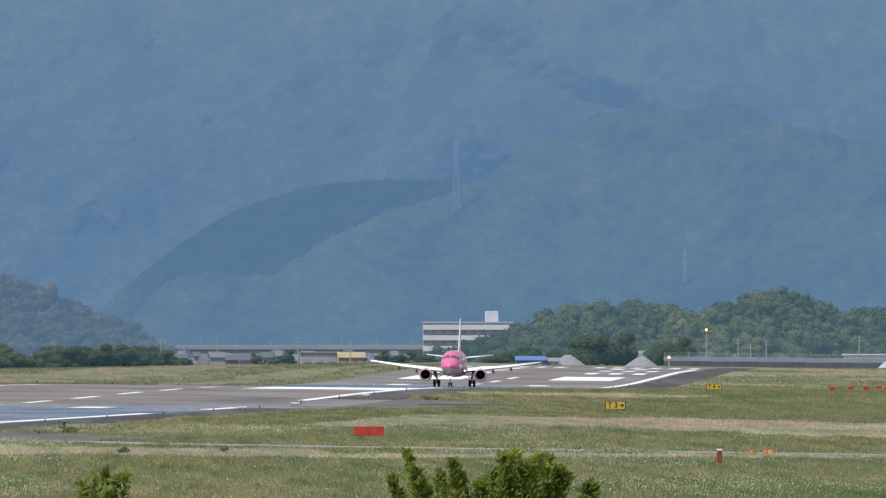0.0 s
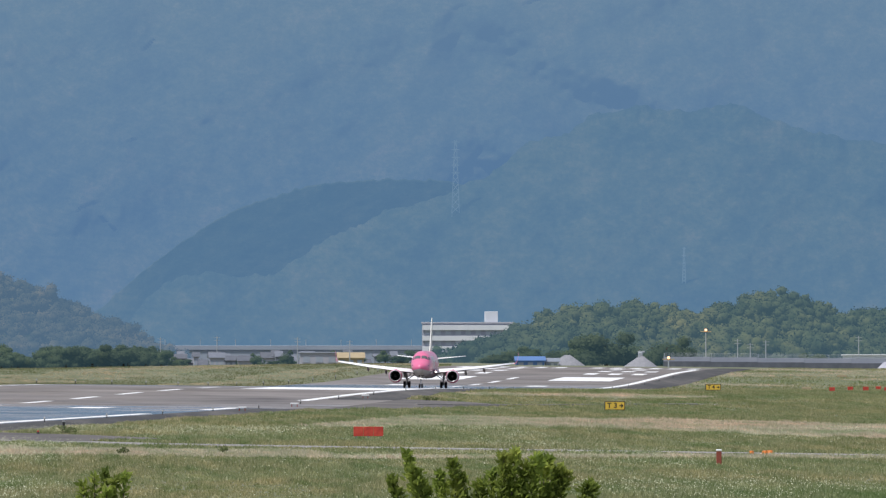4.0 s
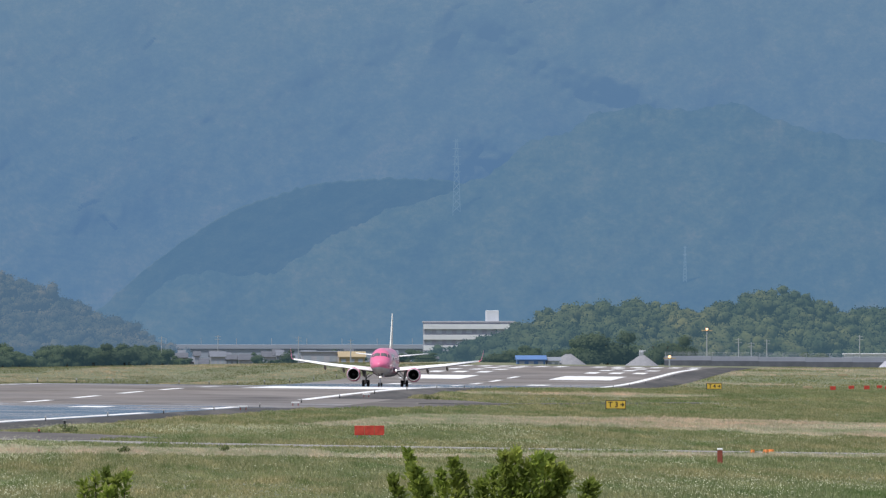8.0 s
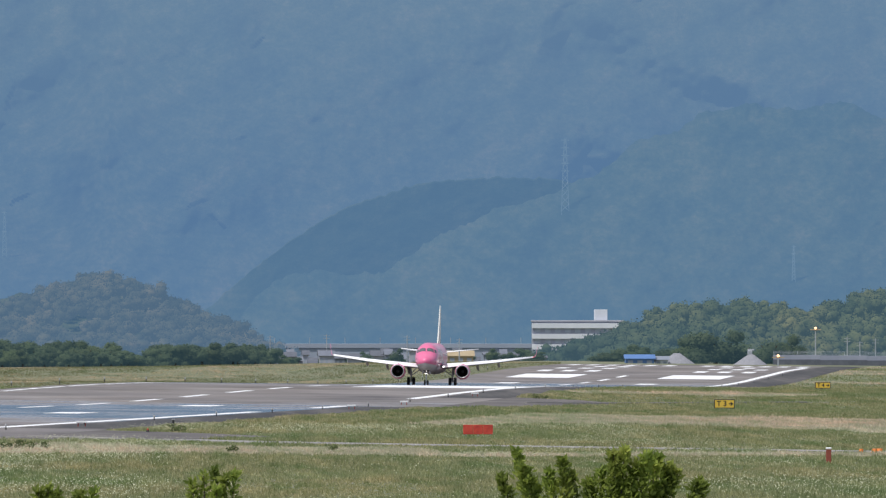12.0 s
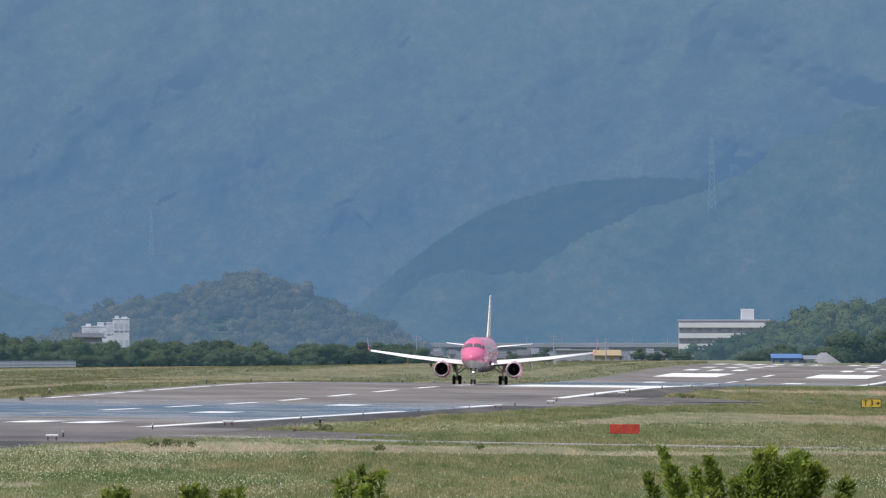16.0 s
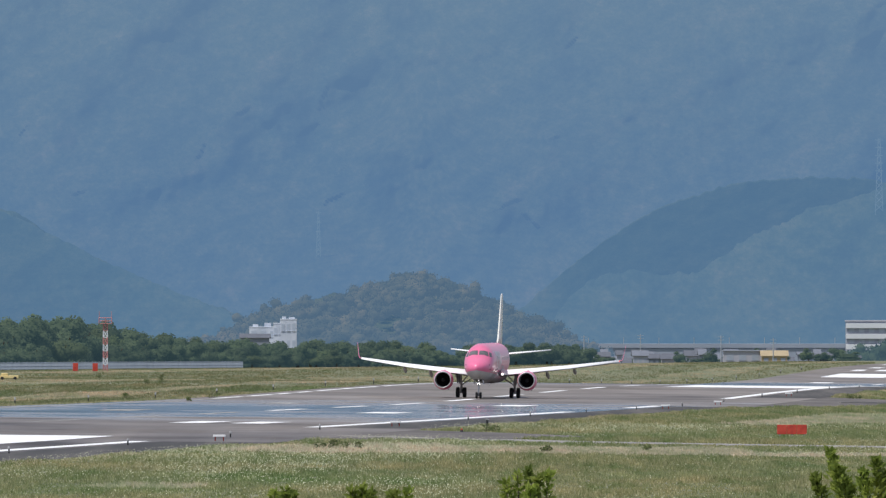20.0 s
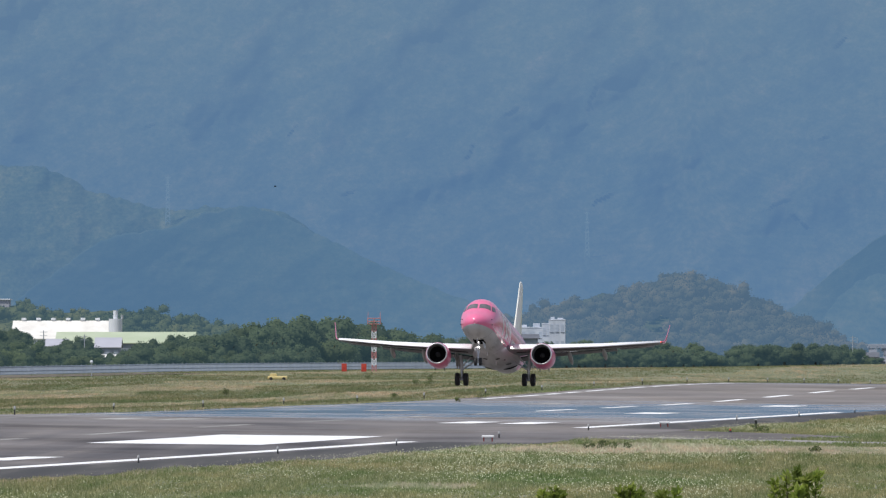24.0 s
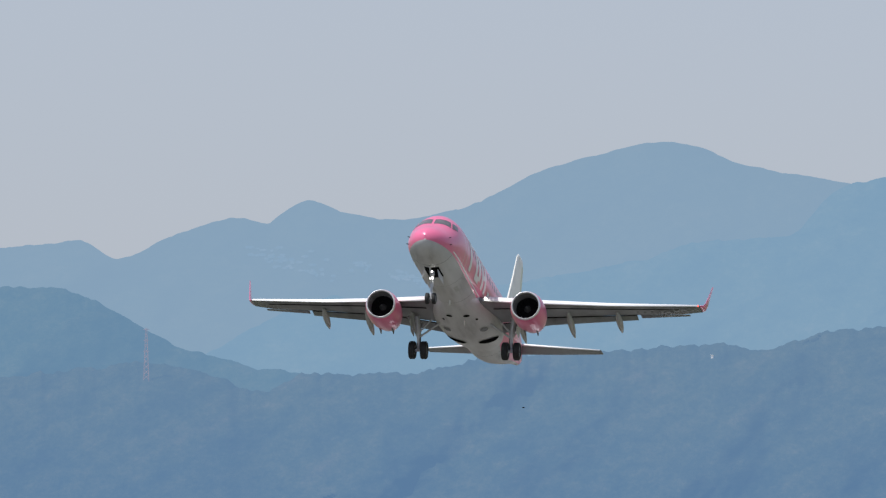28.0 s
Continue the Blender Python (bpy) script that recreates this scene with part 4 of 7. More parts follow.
mark(420, 1330, -22.4, -21.6, True)
worn = np.random.default_rng(41)
a = 1330.0
while a < 1640:   # flaked line: pieces with bare gaps
    b = a + worn.uniform(9, 26)
    mark(a, b, -22.35 - worn.uniform(0, 0.2), -21.75 + worn.uniform(0, 0.2))
    a = b + worn.uniform(2, 7)
# white strip across the crest, at the foot of the dip
# added in place of the edge line's mirage image; no marking lies here
mark(1552, 1612, 5, 21.4)
for k in range(30):
    y = 560 + 58.0 * k + 13
    if y < 2420:
        mark(y, y + 30, -0.45, 0.45, y < 1150)
for sd in (-1, 1):
    for y, length, bars in ((809, 66, ((7, 17),)), (700, 22.5, ((8, 10), (11.5, 13.5), (15, 17))), (985, 22.5, ((9, 11.4), (13.2, 15.6))), (1130, 20, ((9, 12),)), (1264, 20, ((9, 12),)),
                            (2240, 60, ((7, 17),)), (2120, 22.5, ((9, 12),)), (2345, 22, ((8, 10), (12, 14), (16, 18))), (2400, 22, ((8, 10), (12, 14), (16, 18))), (2450, 22, ((8, 10), (12, 14)))):
        for a, b in bars:
            mark(y, y + length, sd * a if sd > 0 else -b, sd * b if sd > 0 else -a, sd < 0 and y < 1300)
    for k in range(6):
        o = 2.5 + k * 3.4
        mark(2500, 2530, o if sd > 0 else -o - 1.8, o + 1.8 if sd > 0 else -o)

PATH_GREY = material("path_concrete", [(0.20, 0.19, 0.175), (0.30, 0.285, 0.265)], 0.5, 0.9)
# two paved stubs that narrow into service paths through the grass
stub_a = smooth_curve([868, 885, 905, 925, 940], [30, 41, 44, 38, 30])
stub_b = smooth_curve([1285, 1320, 1360, 1400, 1425], [30, 38, 44, 38, 30])
tagged(strip("pavement_stub_near", 868, 940, 29.9, lambda y: float(stub_a(y)), 0.025, STUB_ASPHALT, 4), "grey paved stub beside the runway", "pavement", kind="structure")
tagged(strip("pavement_stub_far", 1285, 1425, 29.9, lambda y: float(stub_b(y)), 0.025, STUB_ASPHALT, 4), "grey paved stub beside the runway", "pavement", kind="structure")


def path_strip(name, a, b, width):
    """A straight service path between two plan points."""
    a, b = Vector((*a, 0)), Vector((*b, 0))
    n = (b - a).normalized().cross(Vector((0, 0, 1))) * width / 2
    verts, faces = [], []
    for i in range(25):
        p = a.lerp(b, i / 24)
        for q in (p - n, p + n):
            verts.append((q.x, q.y, float(ground_z(q.x, q.y)) + 0.02))
    faces = [(2 * i, 2 * i + 1, 2 * i + 3, 2 * i + 2) for i in range(24)]
    return tagged(mesh_object(name, verts, faces, PATH_GREY), "narrow grey service path through the grass", "path", kind="structure")


path_strip("service_path_near", (2, 884), (52, 778), 7.5)
path_strip("service_path_far", (38, 1362), (70, 1385), 12)


def drain_kerb(a, b, high):
    """A low concrete kerb along a service path, cast in lengths with open joints."""
    a, b = Vector((*a, 0)), Vector((*b, 0))
    n = int((b - a).length / 4)
    turn = math.degrees(math.atan2(b.y - a.y, b.x - a.x))
    kerb = empty("drain_kerb", Matrix.Translation((a.x, a.y, float(ground_z(a.x, a.y)))), "low weathered concrete kerb along the service path", "kerb")
    foot = kerb.matrix_world.translation
    for i in range(n):
        p = a.lerp(b, (i + 0.5) / n)
        bm = bm_new()
        box(bm, ((b - a).length / n - 0.03, 0.35, high), (0, 0, high / 2 - 0.05), bevel=0.03)
        ob = part("kerb_length", bm, PATH_GREY, kerb)
        ob.matrix_local = Matrix.Translation((p.x - foot.x, p.y - foot.y, float(ground_z(p.x, p.y)) - foot.z)) @ pose(0, 0, 0, 0, 0, turn)


drain_kerb((-5, 892), (49, 780), 0.13)
drain_kerb((40, 1356), (68, 1376), 0.2)


def edge_light(m):
    lamp = empty("runway_edge_light", m, "small runway edge light on a short stem", "light", "runway edge lights")
    bm = bm_new()
    tube(bm, (0, 0, -0.05), (0, 0, 0.26), 0.05, 0.04, 8)
    part("stem", bm, BLACK_PAINT, lamp)
    bm = bm_new()
    tube(bm, (0, 0, 0.26), (0, 0, 0.32), 0.07, 0.08, 10)
    tube(bm, (0, 0, 0.32), (0, 0, 0.42), 0.075, 0.05, 10)
    part("lens", rounded(bm), LAMP_WHITE, lamp, "frosted lens")
    return lamp


LAMP_WHITE = material("lamp_glass", [(0.45, 0.45, 0.44)], 4, 0.2)
first = edge_light(Matrix.Translation(on_runway(24.2, 635)))
for o, y0, step, count in ((24.2, 695, 60, 28), (-26.2, 856, 57.4, 27)):
    for k in range(count):
        copy_thing(first, Matrix.Translation(on_runway(o, y0 + step * k)) @ Matrix.Diagonal((1.2, 1.2, 1.6, 1) if o < 0 else (1, 1, 1, 1)))


def board(y, o=26.0):
    """A low white board on short red legs beside the runway."""
    b = empty("runway_board", Matrix.Translation(on_runway(o, y)), "low white board on short red legs beside the runway", "board", "boards beside the runway")
    bm = bm_new()
    box(bm, (0.75, 0.5, 0.13), (0, 0, 0.34), bevel=0.02)
    part("panel", bm, MARKING, b, "white panel")
    for dx in (-0.25, 0.25):
        bm = bm_new()
        tube(bm, (dx, 0, -0.05), (dx, 0, 0.29), 0.04, sides=6)
        part("leg", bm, RED_PAINT, b, "red leg")
    return b


RED_PAINT = material("red_paint", [(0.30, 0.030, 0.022), (0.50, 0.050, 0.030), (0.56, 0.085, 0.05)], 2.2, 0.75, detail=6)
ORANGE = material("orange_paint", [(0.75, 0.22, 0.04)], 3, 0.6)
YELLOW = material("sign_yellow", [(0.68, 0.44, 0.05), (0.75, 0.50, 0.07)], 1.2, 0.55)
WHITE_WALL = material("white_wall", [(0.58, 0.61, 0.65), (0.66, 0.68, 0.71), (0.72, 0.74, 0.76)], 0.12, 0.8, stretch=(1, 1, 0.3))
# far wall grey shifted to blue, haze put into the colour
GREY_WALL = material("hazed_grey_wall", [(0.20, 0.225, 0.27), (0.25, 0.275, 0.32)], 0.15, 0.85)
ROOF_GREEN = material("pale_green_roof", [(0.37, 0.43, 0.29), (0.44, 0.49, 0.36)], 0.2, 0.7)
ROOF_WHITE = material("pale_sheet_roof", [(0.62, 0.595, 0.54), (0.72, 0.70, 0.645), (0.79, 0.775, 0.735)], 0.3, 0.7, stretch=(1, 1, 0.3), detail=6)
ROOF_BLUE = material("blue_sheet", [(0.10, 0.20, 0.42)], 0.5, 0.5)
# far panes lightened and blued in place of haze
HAZED_WINDOW = material("hazed_window_glass", [(0.27, 0.31, 0.37), (0.36, 0.40, 0.46)], 0.6, 0.3)
OCHRE = material("ochre_sheet", [(0.36, 0.28, 0.17), (0.42, 0.34, 0.21)], 0.4, 0.8)
GALV = material("galvanised_steel", [(0.36, 0.39, 0.42), (0.46, 0.48, 0.50)], 2, 0.5, 0.4)
GRAVEL = material("gravel", [(0.20, 0.205, 0.225), (0.28, 0.28, 0.295)], 2.5, 0.95, bump=0.6, bump_scale=4)
for y in (850, 972, 1246, 1318, 1430):
    board(y)


def guidance_sign(x, y, wide, high, text):
    s = empty("taxiway_sign", Matrix.Translation((x, y, float(ground_z(x, y)))) @ pose(0, 0, 0, 0, 0, 2), "yellow taxiway guidance sign with black characters in the grass", "sign", "taxiway signs")
    bm = bm_new()
    box(bm, (wide, 0.22, high), (0, 0, 0.15 + high / 2), bevel=0.03)
    part("case", bm, BLACK_PAINT, s, "black sign case")
    bm = bm_new()
    box(bm, (wide - 0.14, 0.02, high - 0.14), (0, -0.112, 0.15 + high / 2))
    part("face", bm, YELLOW, s, "yellow sign face")
    for dx in (-wide * 0.35, wide * 0.35):
        bm = bm_new()
        tube(bm, (dx, 0, -0.1), (dx, 0, 0.2), 0.05, sides=8)
        part("leg", bm, GALV, s)
    cu = bpy.data.curves.new("sign_text", "FONT")
    cu.body, cu.size, cu.extrude, cu.align_x, cu.align_y = text, high * 0.82, 0.004, "CENTER", "CENTER"
    cu.offset = 0.012
    t = new("characters", cu)
    t.parent = s
    t.matrix_local = Matrix.Translation((-wide * 0.13, -0.128, 0.15 + high / 2)) @ pose(0, 0, 0, 90, 0, 0)
    cu.materials.append(BLACK_PAINT)
    bm = bm_new()
    ax, az = wide * 0.30, 0.15 + high / 2
    box(bm, (wide * 0.17, 0.012, high * 0.10), (ax, -0.128, az))
    for sgn in (-1, 1):
        box(bm, (high * 0.30, 0.012, high * 0.10), (ax + wide * 0.055, -0.128, az + sgn * high * 0.085), Matrix.Rotation(sgn * radians(42), 4, "Y"))
    part("arrow", bm, BLACK_PAINT, s, "black arrow")
    return s


guidance_sign(55.7, 1278, 1.86, 0.82, "T 3")
guidance_sign(80.5, 1592, 1.75, 0.72, "T 4")

# a weathered red board turned away, in the grass
red_board = empty("red_sign_board", Matrix.Translation((23.8, 911, float(ground_z(23.8, 911)))), "weathered red sign board standing low in the grass", "sign")
for k in range(3):
    bm = bm_new()
    box(bm, (0.63, 0.16, 0.62), (-0.645 + k * 0.645, 0, 0.14 + 0.31), bevel=0.02)
    part("panel", bm, RED_PAINT, red_board, "scuffed red panel")
for dx in (-0.8, 0, 0.8):
    bm = bm_new()
    tube(bm, (dx, 0.05, -0.1), (dx, 0.05, 0.3), 0.05, sides=8)
    part("leg", bm, GALV, red_board)

post = empty("marker_post", Matrix.Translation((36.5, 716, float(ground_z(36.5, 716)))), "red-brown square marker post with a pale top in the grass", "post")
bm = bm_new()
box(bm, (0.26, 0.26, 0.80), (0, 0, 0.36), bevel=0.02)
part("shaft", bm, material("red_brown_paint", [(0.22, 0.05, 0.03), (0.32, 0.08, 0.05)], 2, 0.7), post, "red-brown shaft")
bm = bm_new()
box(bm, (0.28, 0.28, 0.10), (0, 0, 0.81), bevel=0.02)
part("cap", bm, MARKING, post, "pale cap")

for k, (x, y, w) in enumerate(((42.1, 790, 0.28), (42.9, 791, 0.34), (43.25, 792, 0.42))):
    c = empty("orange_marker", Matrix.Translation((x, y, float(ground_z(x, y)))), "low orange ground marker beside the path", "marker", "orange markers")
    bm = bm_new()
    tube(bm, (0, 0, 0), (0, 0, 0.24), w * 0.55, w * 0.38, 12)
    part("body", rounded(bm), ORANGE, c)
    bm = bm_new()
    box(bm, (w * 1.3, w * 1.3, 0.04), (0, 0, 0.02), bevel=0.01)
    part("foot", bm, ORANGE, c)


def red_marker(x, y, w=0.62, h=0.42, lean=0.0):
    c = empty("red_marker", Matrix.Translation((x, y, float(ground_z(x, y)))), "small red marker box standing in the grass", "marker", "red markers")
    bm = bm_new()
    box(bm, (w, 0.4, h), (0, 0, 0.12 + h / 2), bevel=0.03)
    part("box", bm, RED_PAINT, c, "red box")
    for dx in (-w / 3, w / 3):
        bm = bm_new()
        tube(bm, (dx, 0, -0.1), (dx, 0, 0.14), 0.04, sides=6)
        part("leg", bm, GALV, c)


for az, y in ((59.0, 1580), (60.3, 1600), (61.4, 1600), (62.3, 1660), (62.9, 1580)):
    red_marker(az * y / 1000, y)
for az, y in ((-24.6, 2040), (-23.2, 2050)):
    red_marker(az * y / 1000, y, 0.75, 1.15)
for az, y, w in ((57.2, 1760, 1.2), (59.7, 2330, 1.6)):
    c = empty("yellow_marker_board", Matrix.Translation((az * y / 1000, y, float(ground_z(az * y / 1000, y)))), "low yellow marker board in the grass", "marker", "yellow markers")
    bm = bm_new()
    box(bm, (w, 0.15, 0.32), (0, 0, 0.36), bevel=0.03)
    part("panel", bm, OCHRE, c)
    for dx in (-w / 3, w / 3):
        bm = bm_new()
        tube(bm, (dx, 0, -0.1), (dx, 0, 0.3), 0.04, sides=6)
        part("leg", bm, GALV, c)

PALE_YELLOW = material("faded_yellow", [(0.66, 0.50, 0.20), (0.74, 0.60, 0.30)], 1.2, 0.6)
# yellow maintenance cart low in the far grass
cx, cy = -0.02932 * 1650, 1650
cart = empty("yellow_cart", Matrix.Translation((cx, cy, float(ground_z(cx, cy)))), "low yellow ground equipment cart in the far grass", "cart")
bm = bm_new()
box(bm, (2.3, 1.0, 0.34), (0, 0, 0.36), bevel=0.06)
part("deck", bm, PALE_YELLOW, cart, "yellow deck")
bm = bm_new()
box(bm, (0.8, 0.8, 0.30), (-0.5, 0, 0.66), bevel=0.06)
part("hood", bm, PALE_YELLOW, cart, "yellow hood")
for dx in (-0.75, 0.75):
    for dy in (-0.45, 0.45):
        bm = bm_new()
        tube(bm, (dx, dy - 0.08, 0.2), (dx, dy + 0.08, 0.2), 0.2, sides=14)
        part("wheel", bm, RUBBER, cart)


# ---- red and white mast ----
# mast red greyed and paled, the haze before it put into the paint
MAST_RED = material("hazed_mast_red", [(0.45, 0.19, 0.19), (0.52, 0.24, 0.23)], 1.0, 0.6)


def build_mast():
    y = 2096
    x = -0.02248 * y
    z = float(ground_z(x, y))
    mast = empty("antenna_mast", Matrix.Translation((x, y, z)), "red and white banded antenna mast with a platform", "mast")
    for k in range(7):
        bm = bm_new()
        h0, h1 = k * 1.0, (k + 1) * 1.0
        for sx in (-0.3, 0.3):
            for sy in (-0.3, 0.3):
                tube(bm, (sx, sy, h0), (sx, sy, h1), 0.09, sides=6)
        for sx, sy, tx, ty in ((-0.3, -0.3, 0.3, -0.3), (0.3, -0.3, 0.3, 0.3), (0.3, 0.3, -0.3, 0.3), (-0.3, 0.3, -0.3, -0.3)):
            tube(bm, (sx, sy, h0), (tx, ty, h1), 0.055, sides=6)
            tube(bm, (sx, sy, h1), (tx, ty, h0), 0.055, sides=6)
            tube(bm, (sx, sy, h0), (tx, ty, h0), 0.06, sides=6)
        part("mast_section", bm, MAST_RED if k % 2 == 0 else WHITE_WALL, mast, "red lattice section" if k % 2 == 0 else "white lattice section")
    bm = bm_new()
    box(bm, (1.7, 1.4, 0.12), (0, 0, 7.05), bevel=0.02)
    for sx in (-0.95, 0, 0.95):
        for sy in (-0.75, 0.75):
            tube(bm, (sx, sy, 7.05), (sx, sy, 7.95), 0.05, sides=6)
    for h in (7.45, 7.9):
        for sy in (-0.75, 0.75):
            tube(bm, (-0.95, sy, h), (0.95, sy, h), 0.06, sides=6)
    part("platform", bm, MAST_RED, mast, "red railed platform")
    for sx in (-0.9, 0.9):
        bm = bm_new()
        tube(bm, (sx, 0, 7.9), (sx, 0, 8.9), 0.05, 0.03, 6)
        part("whip_aerial", bm, MAST_RED, mast)


build_mast()


# ---- foliage ----
def leaf_material(name, dark, mid, light, scale=0.7, air=0.0):
    """Leaves that let light through; air: the share of painted haze, a blue emission, mixed in."""
    m = material(name, [dark, mid, light], scale, 0.7, detail=3, vary=0.22)
    b = m.node_tree.nodes["Principled BSDF"]
    b.inputs["Specular IOR Level"].default_value = 0.25
    through_leaf = node(m, "BsdfTranslucent")
    link(m, b.inputs["Base Color"].links[0].from_socket, through_leaf.inputs["Color"])
    mix = node(m, "MixShader", Fac=0.6)
    link(m, b.outputs[0], mix.inputs[1])
    link(m, through_leaf.outputs[0], mix.inputs[2])
    # haze over far trees, painted as a blue emission
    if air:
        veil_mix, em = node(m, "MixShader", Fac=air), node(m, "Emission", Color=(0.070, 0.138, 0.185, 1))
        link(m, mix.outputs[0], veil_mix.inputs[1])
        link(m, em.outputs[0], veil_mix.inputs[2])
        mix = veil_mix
    link(m, mix.outputs[0], m.node_tree.nodes["Material Output"].inputs[0])
    return m


LEAVES = leaf_material("hazed_tree_leaves", (0.082, 0.115, 0.062), (0.138, 0.178, 0.087), (0.218, 0.255, 0.115), air=0.27)
LEAVES_PALE = leaf_material("hazed_pale_leaves", (0.095, 0.125, 0.058), (0.155, 0.192, 0.082), (0.235, 0.262, 0.108), air=0.25)
WEED_LEAF = leaf_material("weed_leaves", (0.08, 0.110, 0.045), (0.14, 0.175, 0.07), (0.21, 0.24, 0.10))
BARK = material("bark", [(0.07, 0.055, 0.04), (0.13, 0.10, 0.075)], 3, 0.9, bump=0.4)


def leaf_cloud(centres, radii, count, size, seed, flat=0.85):
    """Leaf clumps on the outside of a few lobes: arrays of vertices, four to a leaf clump."""
    rg = np.random.default_rng(seed)
    centres, radii = np.array(centres, float), np.array(radii, float)
    pick = rg.choice(len(centres), count, p=radii ** 2 / (radii ** 2).sum())
    d = rg.normal(size=(count, 3))
    d[:, 2] = d[:, 2] * 0.9 + 0.15
    d /= np.linalg.norm(d, axis=1)[:, None]
    p = centres[pick] + d * (radii[pick] * rg.uniform(0.72, 1.12, count))[:, None] * np.array([1, 1, flat])
    nrm = d + rg.normal(scale=0.6, size=(count, 3))
    nrm /= np.linalg.norm(nrm, axis=1)[:, None]
    a = np.cross(nrm, rg.normal(size=(count, 3)))
    a /= np.linalg.norm(a, axis=1)[:, None]
    b = np.cross(nrm, a)
    s = size * rg.uniform(0.6, 1.4, count)[:, None]
    t = s * rg.uniform(0.5, 0.9, count)[:, None]
    out = d * 0.80 + nrm * 0.20 + np.array([0, 0, 0.40])
    return np.stack([p - a * s, p - b * t, p + a * s, p + b * t], 1), np.repeat(out, 4, 0)


def lobe_skins(centres, radii, seed, flat=0.85, sides=12, rings=7):
    """Bumpy closed lobes of foliage under the outer leaves: arrays of quads and of the directions in which they face."""
    a, b = np.meshgrid(np.linspace(0, 2 * math.pi, sides + 1), np.linspace(0.08, math.pi - 0.08, rings + 1))
    way = np.stack([np.sin(b) * np.cos(a), np.sin(b) * np.sin(a), np.cos(b)], -1)
    out_q, out_n = [], []
    for k, (c, r) in enumerate(zip(centres, radii)):
        lump = 0.90 + 0.30 * fbm(way[..., 0] * 2.6 + way[..., 2] * 1.4 + k * 3.7, way[..., 1] * 2.6 + way[..., 2] * 2.1 + seed * 0.61, 3, seed)
        lump[:, -1] = lump[:, 0]
        p = np.array(c) + way * (r * lump)[..., None] * np.array([1, 1, flat])
        for arr, to in ((p, out_q), (way, out_n)):
            to.append(np.stack([arr[:-1, :-1], arr[1:, :-1], arr[1:, 1:], arr[:-1, 1:]], 2).reshape(-1, 4, 3))
    return np.concatenate(out_q), (np.concatenate(out_n) + np.array([0, 0, 0.15])).reshape(-1, 3)


def joined(*pairs):
    return np.concatenate([p[0] for p in pairs]), np.concatenate([p[1] for p in pairs])


def quads(name, cloud, mat, normals=None):
    """Leaves as quads; normals that point out of their clump give it soft, round shading."""
    n = len(cloud)
    me = bpy.data.meshes.new(name)
    me.from_pydata(cloud.reshape(-1, 3).tolist(), [], np.arange(n * 4).reshape(-1, 4).tolist())
    me.materials.append(mat)
    if normals is not None:
        normals = normals / np.linalg.norm(normals, axis=1)[:, None]
        me.polygons.foreach_set("use_smooth", [True] * n)
        me.normals_split_custom_set_from_vertices(normals.tolist())
    return me


def crown_lobes(seed, lobes=9):
    """Lobes of a crown one metre wide and one high, standing on z 0."""
    rg = np.random.default_rng(seed)
    cs, rs = [(0, 0, 0.5)], [0.34]
    for k in range(lobes):
        a = rg.uniform(0, 2 * math.pi)
        h = rg.uniform(0.18, 0.86)
        r = 0.36 * math.sqrt(max(0.1, 1 - (2 * h - 1) ** 2)) * rg.uniform(0.7, 1.15)
        cs.append((r * math.cos(a), r * math.sin(a), h))
        rs.append(rg.uniform(0.13, 0.24))
    return cs, rs


def on_crown(leaves, mat):
    return leaves[0], mat, leaves[1]


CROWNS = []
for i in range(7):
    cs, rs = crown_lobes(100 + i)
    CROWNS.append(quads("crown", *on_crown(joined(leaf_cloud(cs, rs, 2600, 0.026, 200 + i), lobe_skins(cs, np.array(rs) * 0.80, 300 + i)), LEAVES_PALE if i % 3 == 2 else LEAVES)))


def trunk_mesh():
    bm = bm_new()
    tube(bm, (0, 0, -0.3), (0.02, 0, 0.45), 0.045, 0.03, 8)
    for a in (0.4, 2.3, 4.4):
        tube(bm, (0.02, 0, 0.4), (0.24 * math.cos(a), 0.24 * math.sin(a), 0.68), 0.022, 0.008, 6)
    me = bpy.data.meshes.new("trunk")
    bm.to_mesh(me)
    bm.free()
    me.materials.append(BARK)
    return me


TRUNK = trunk_mesh()
TREES_MADE = 0


def tree(x, y, wide, high, rg, label, category="tree", group="trees along the fence", sunk=0.12):
    global TREES_MADE
    TREES_MADE += 1
    t = empty("tree" if category == "tree" else "bush", Matrix.Translation((x, y, float(ground_z(x, y)) - sunk * high)) @ pose(0, 0, 0, 0, 0, rg.uniform(0, 360)) , label, category, group)
    t.scale = (wide, wide, high * (1 + sunk))
    for name, me in (("trunk", TRUNK), ("crown", CROWNS[int(rg.integers(len(CROWNS)))])):
        ob = new(name, me)
        ob.parent = t
    return t


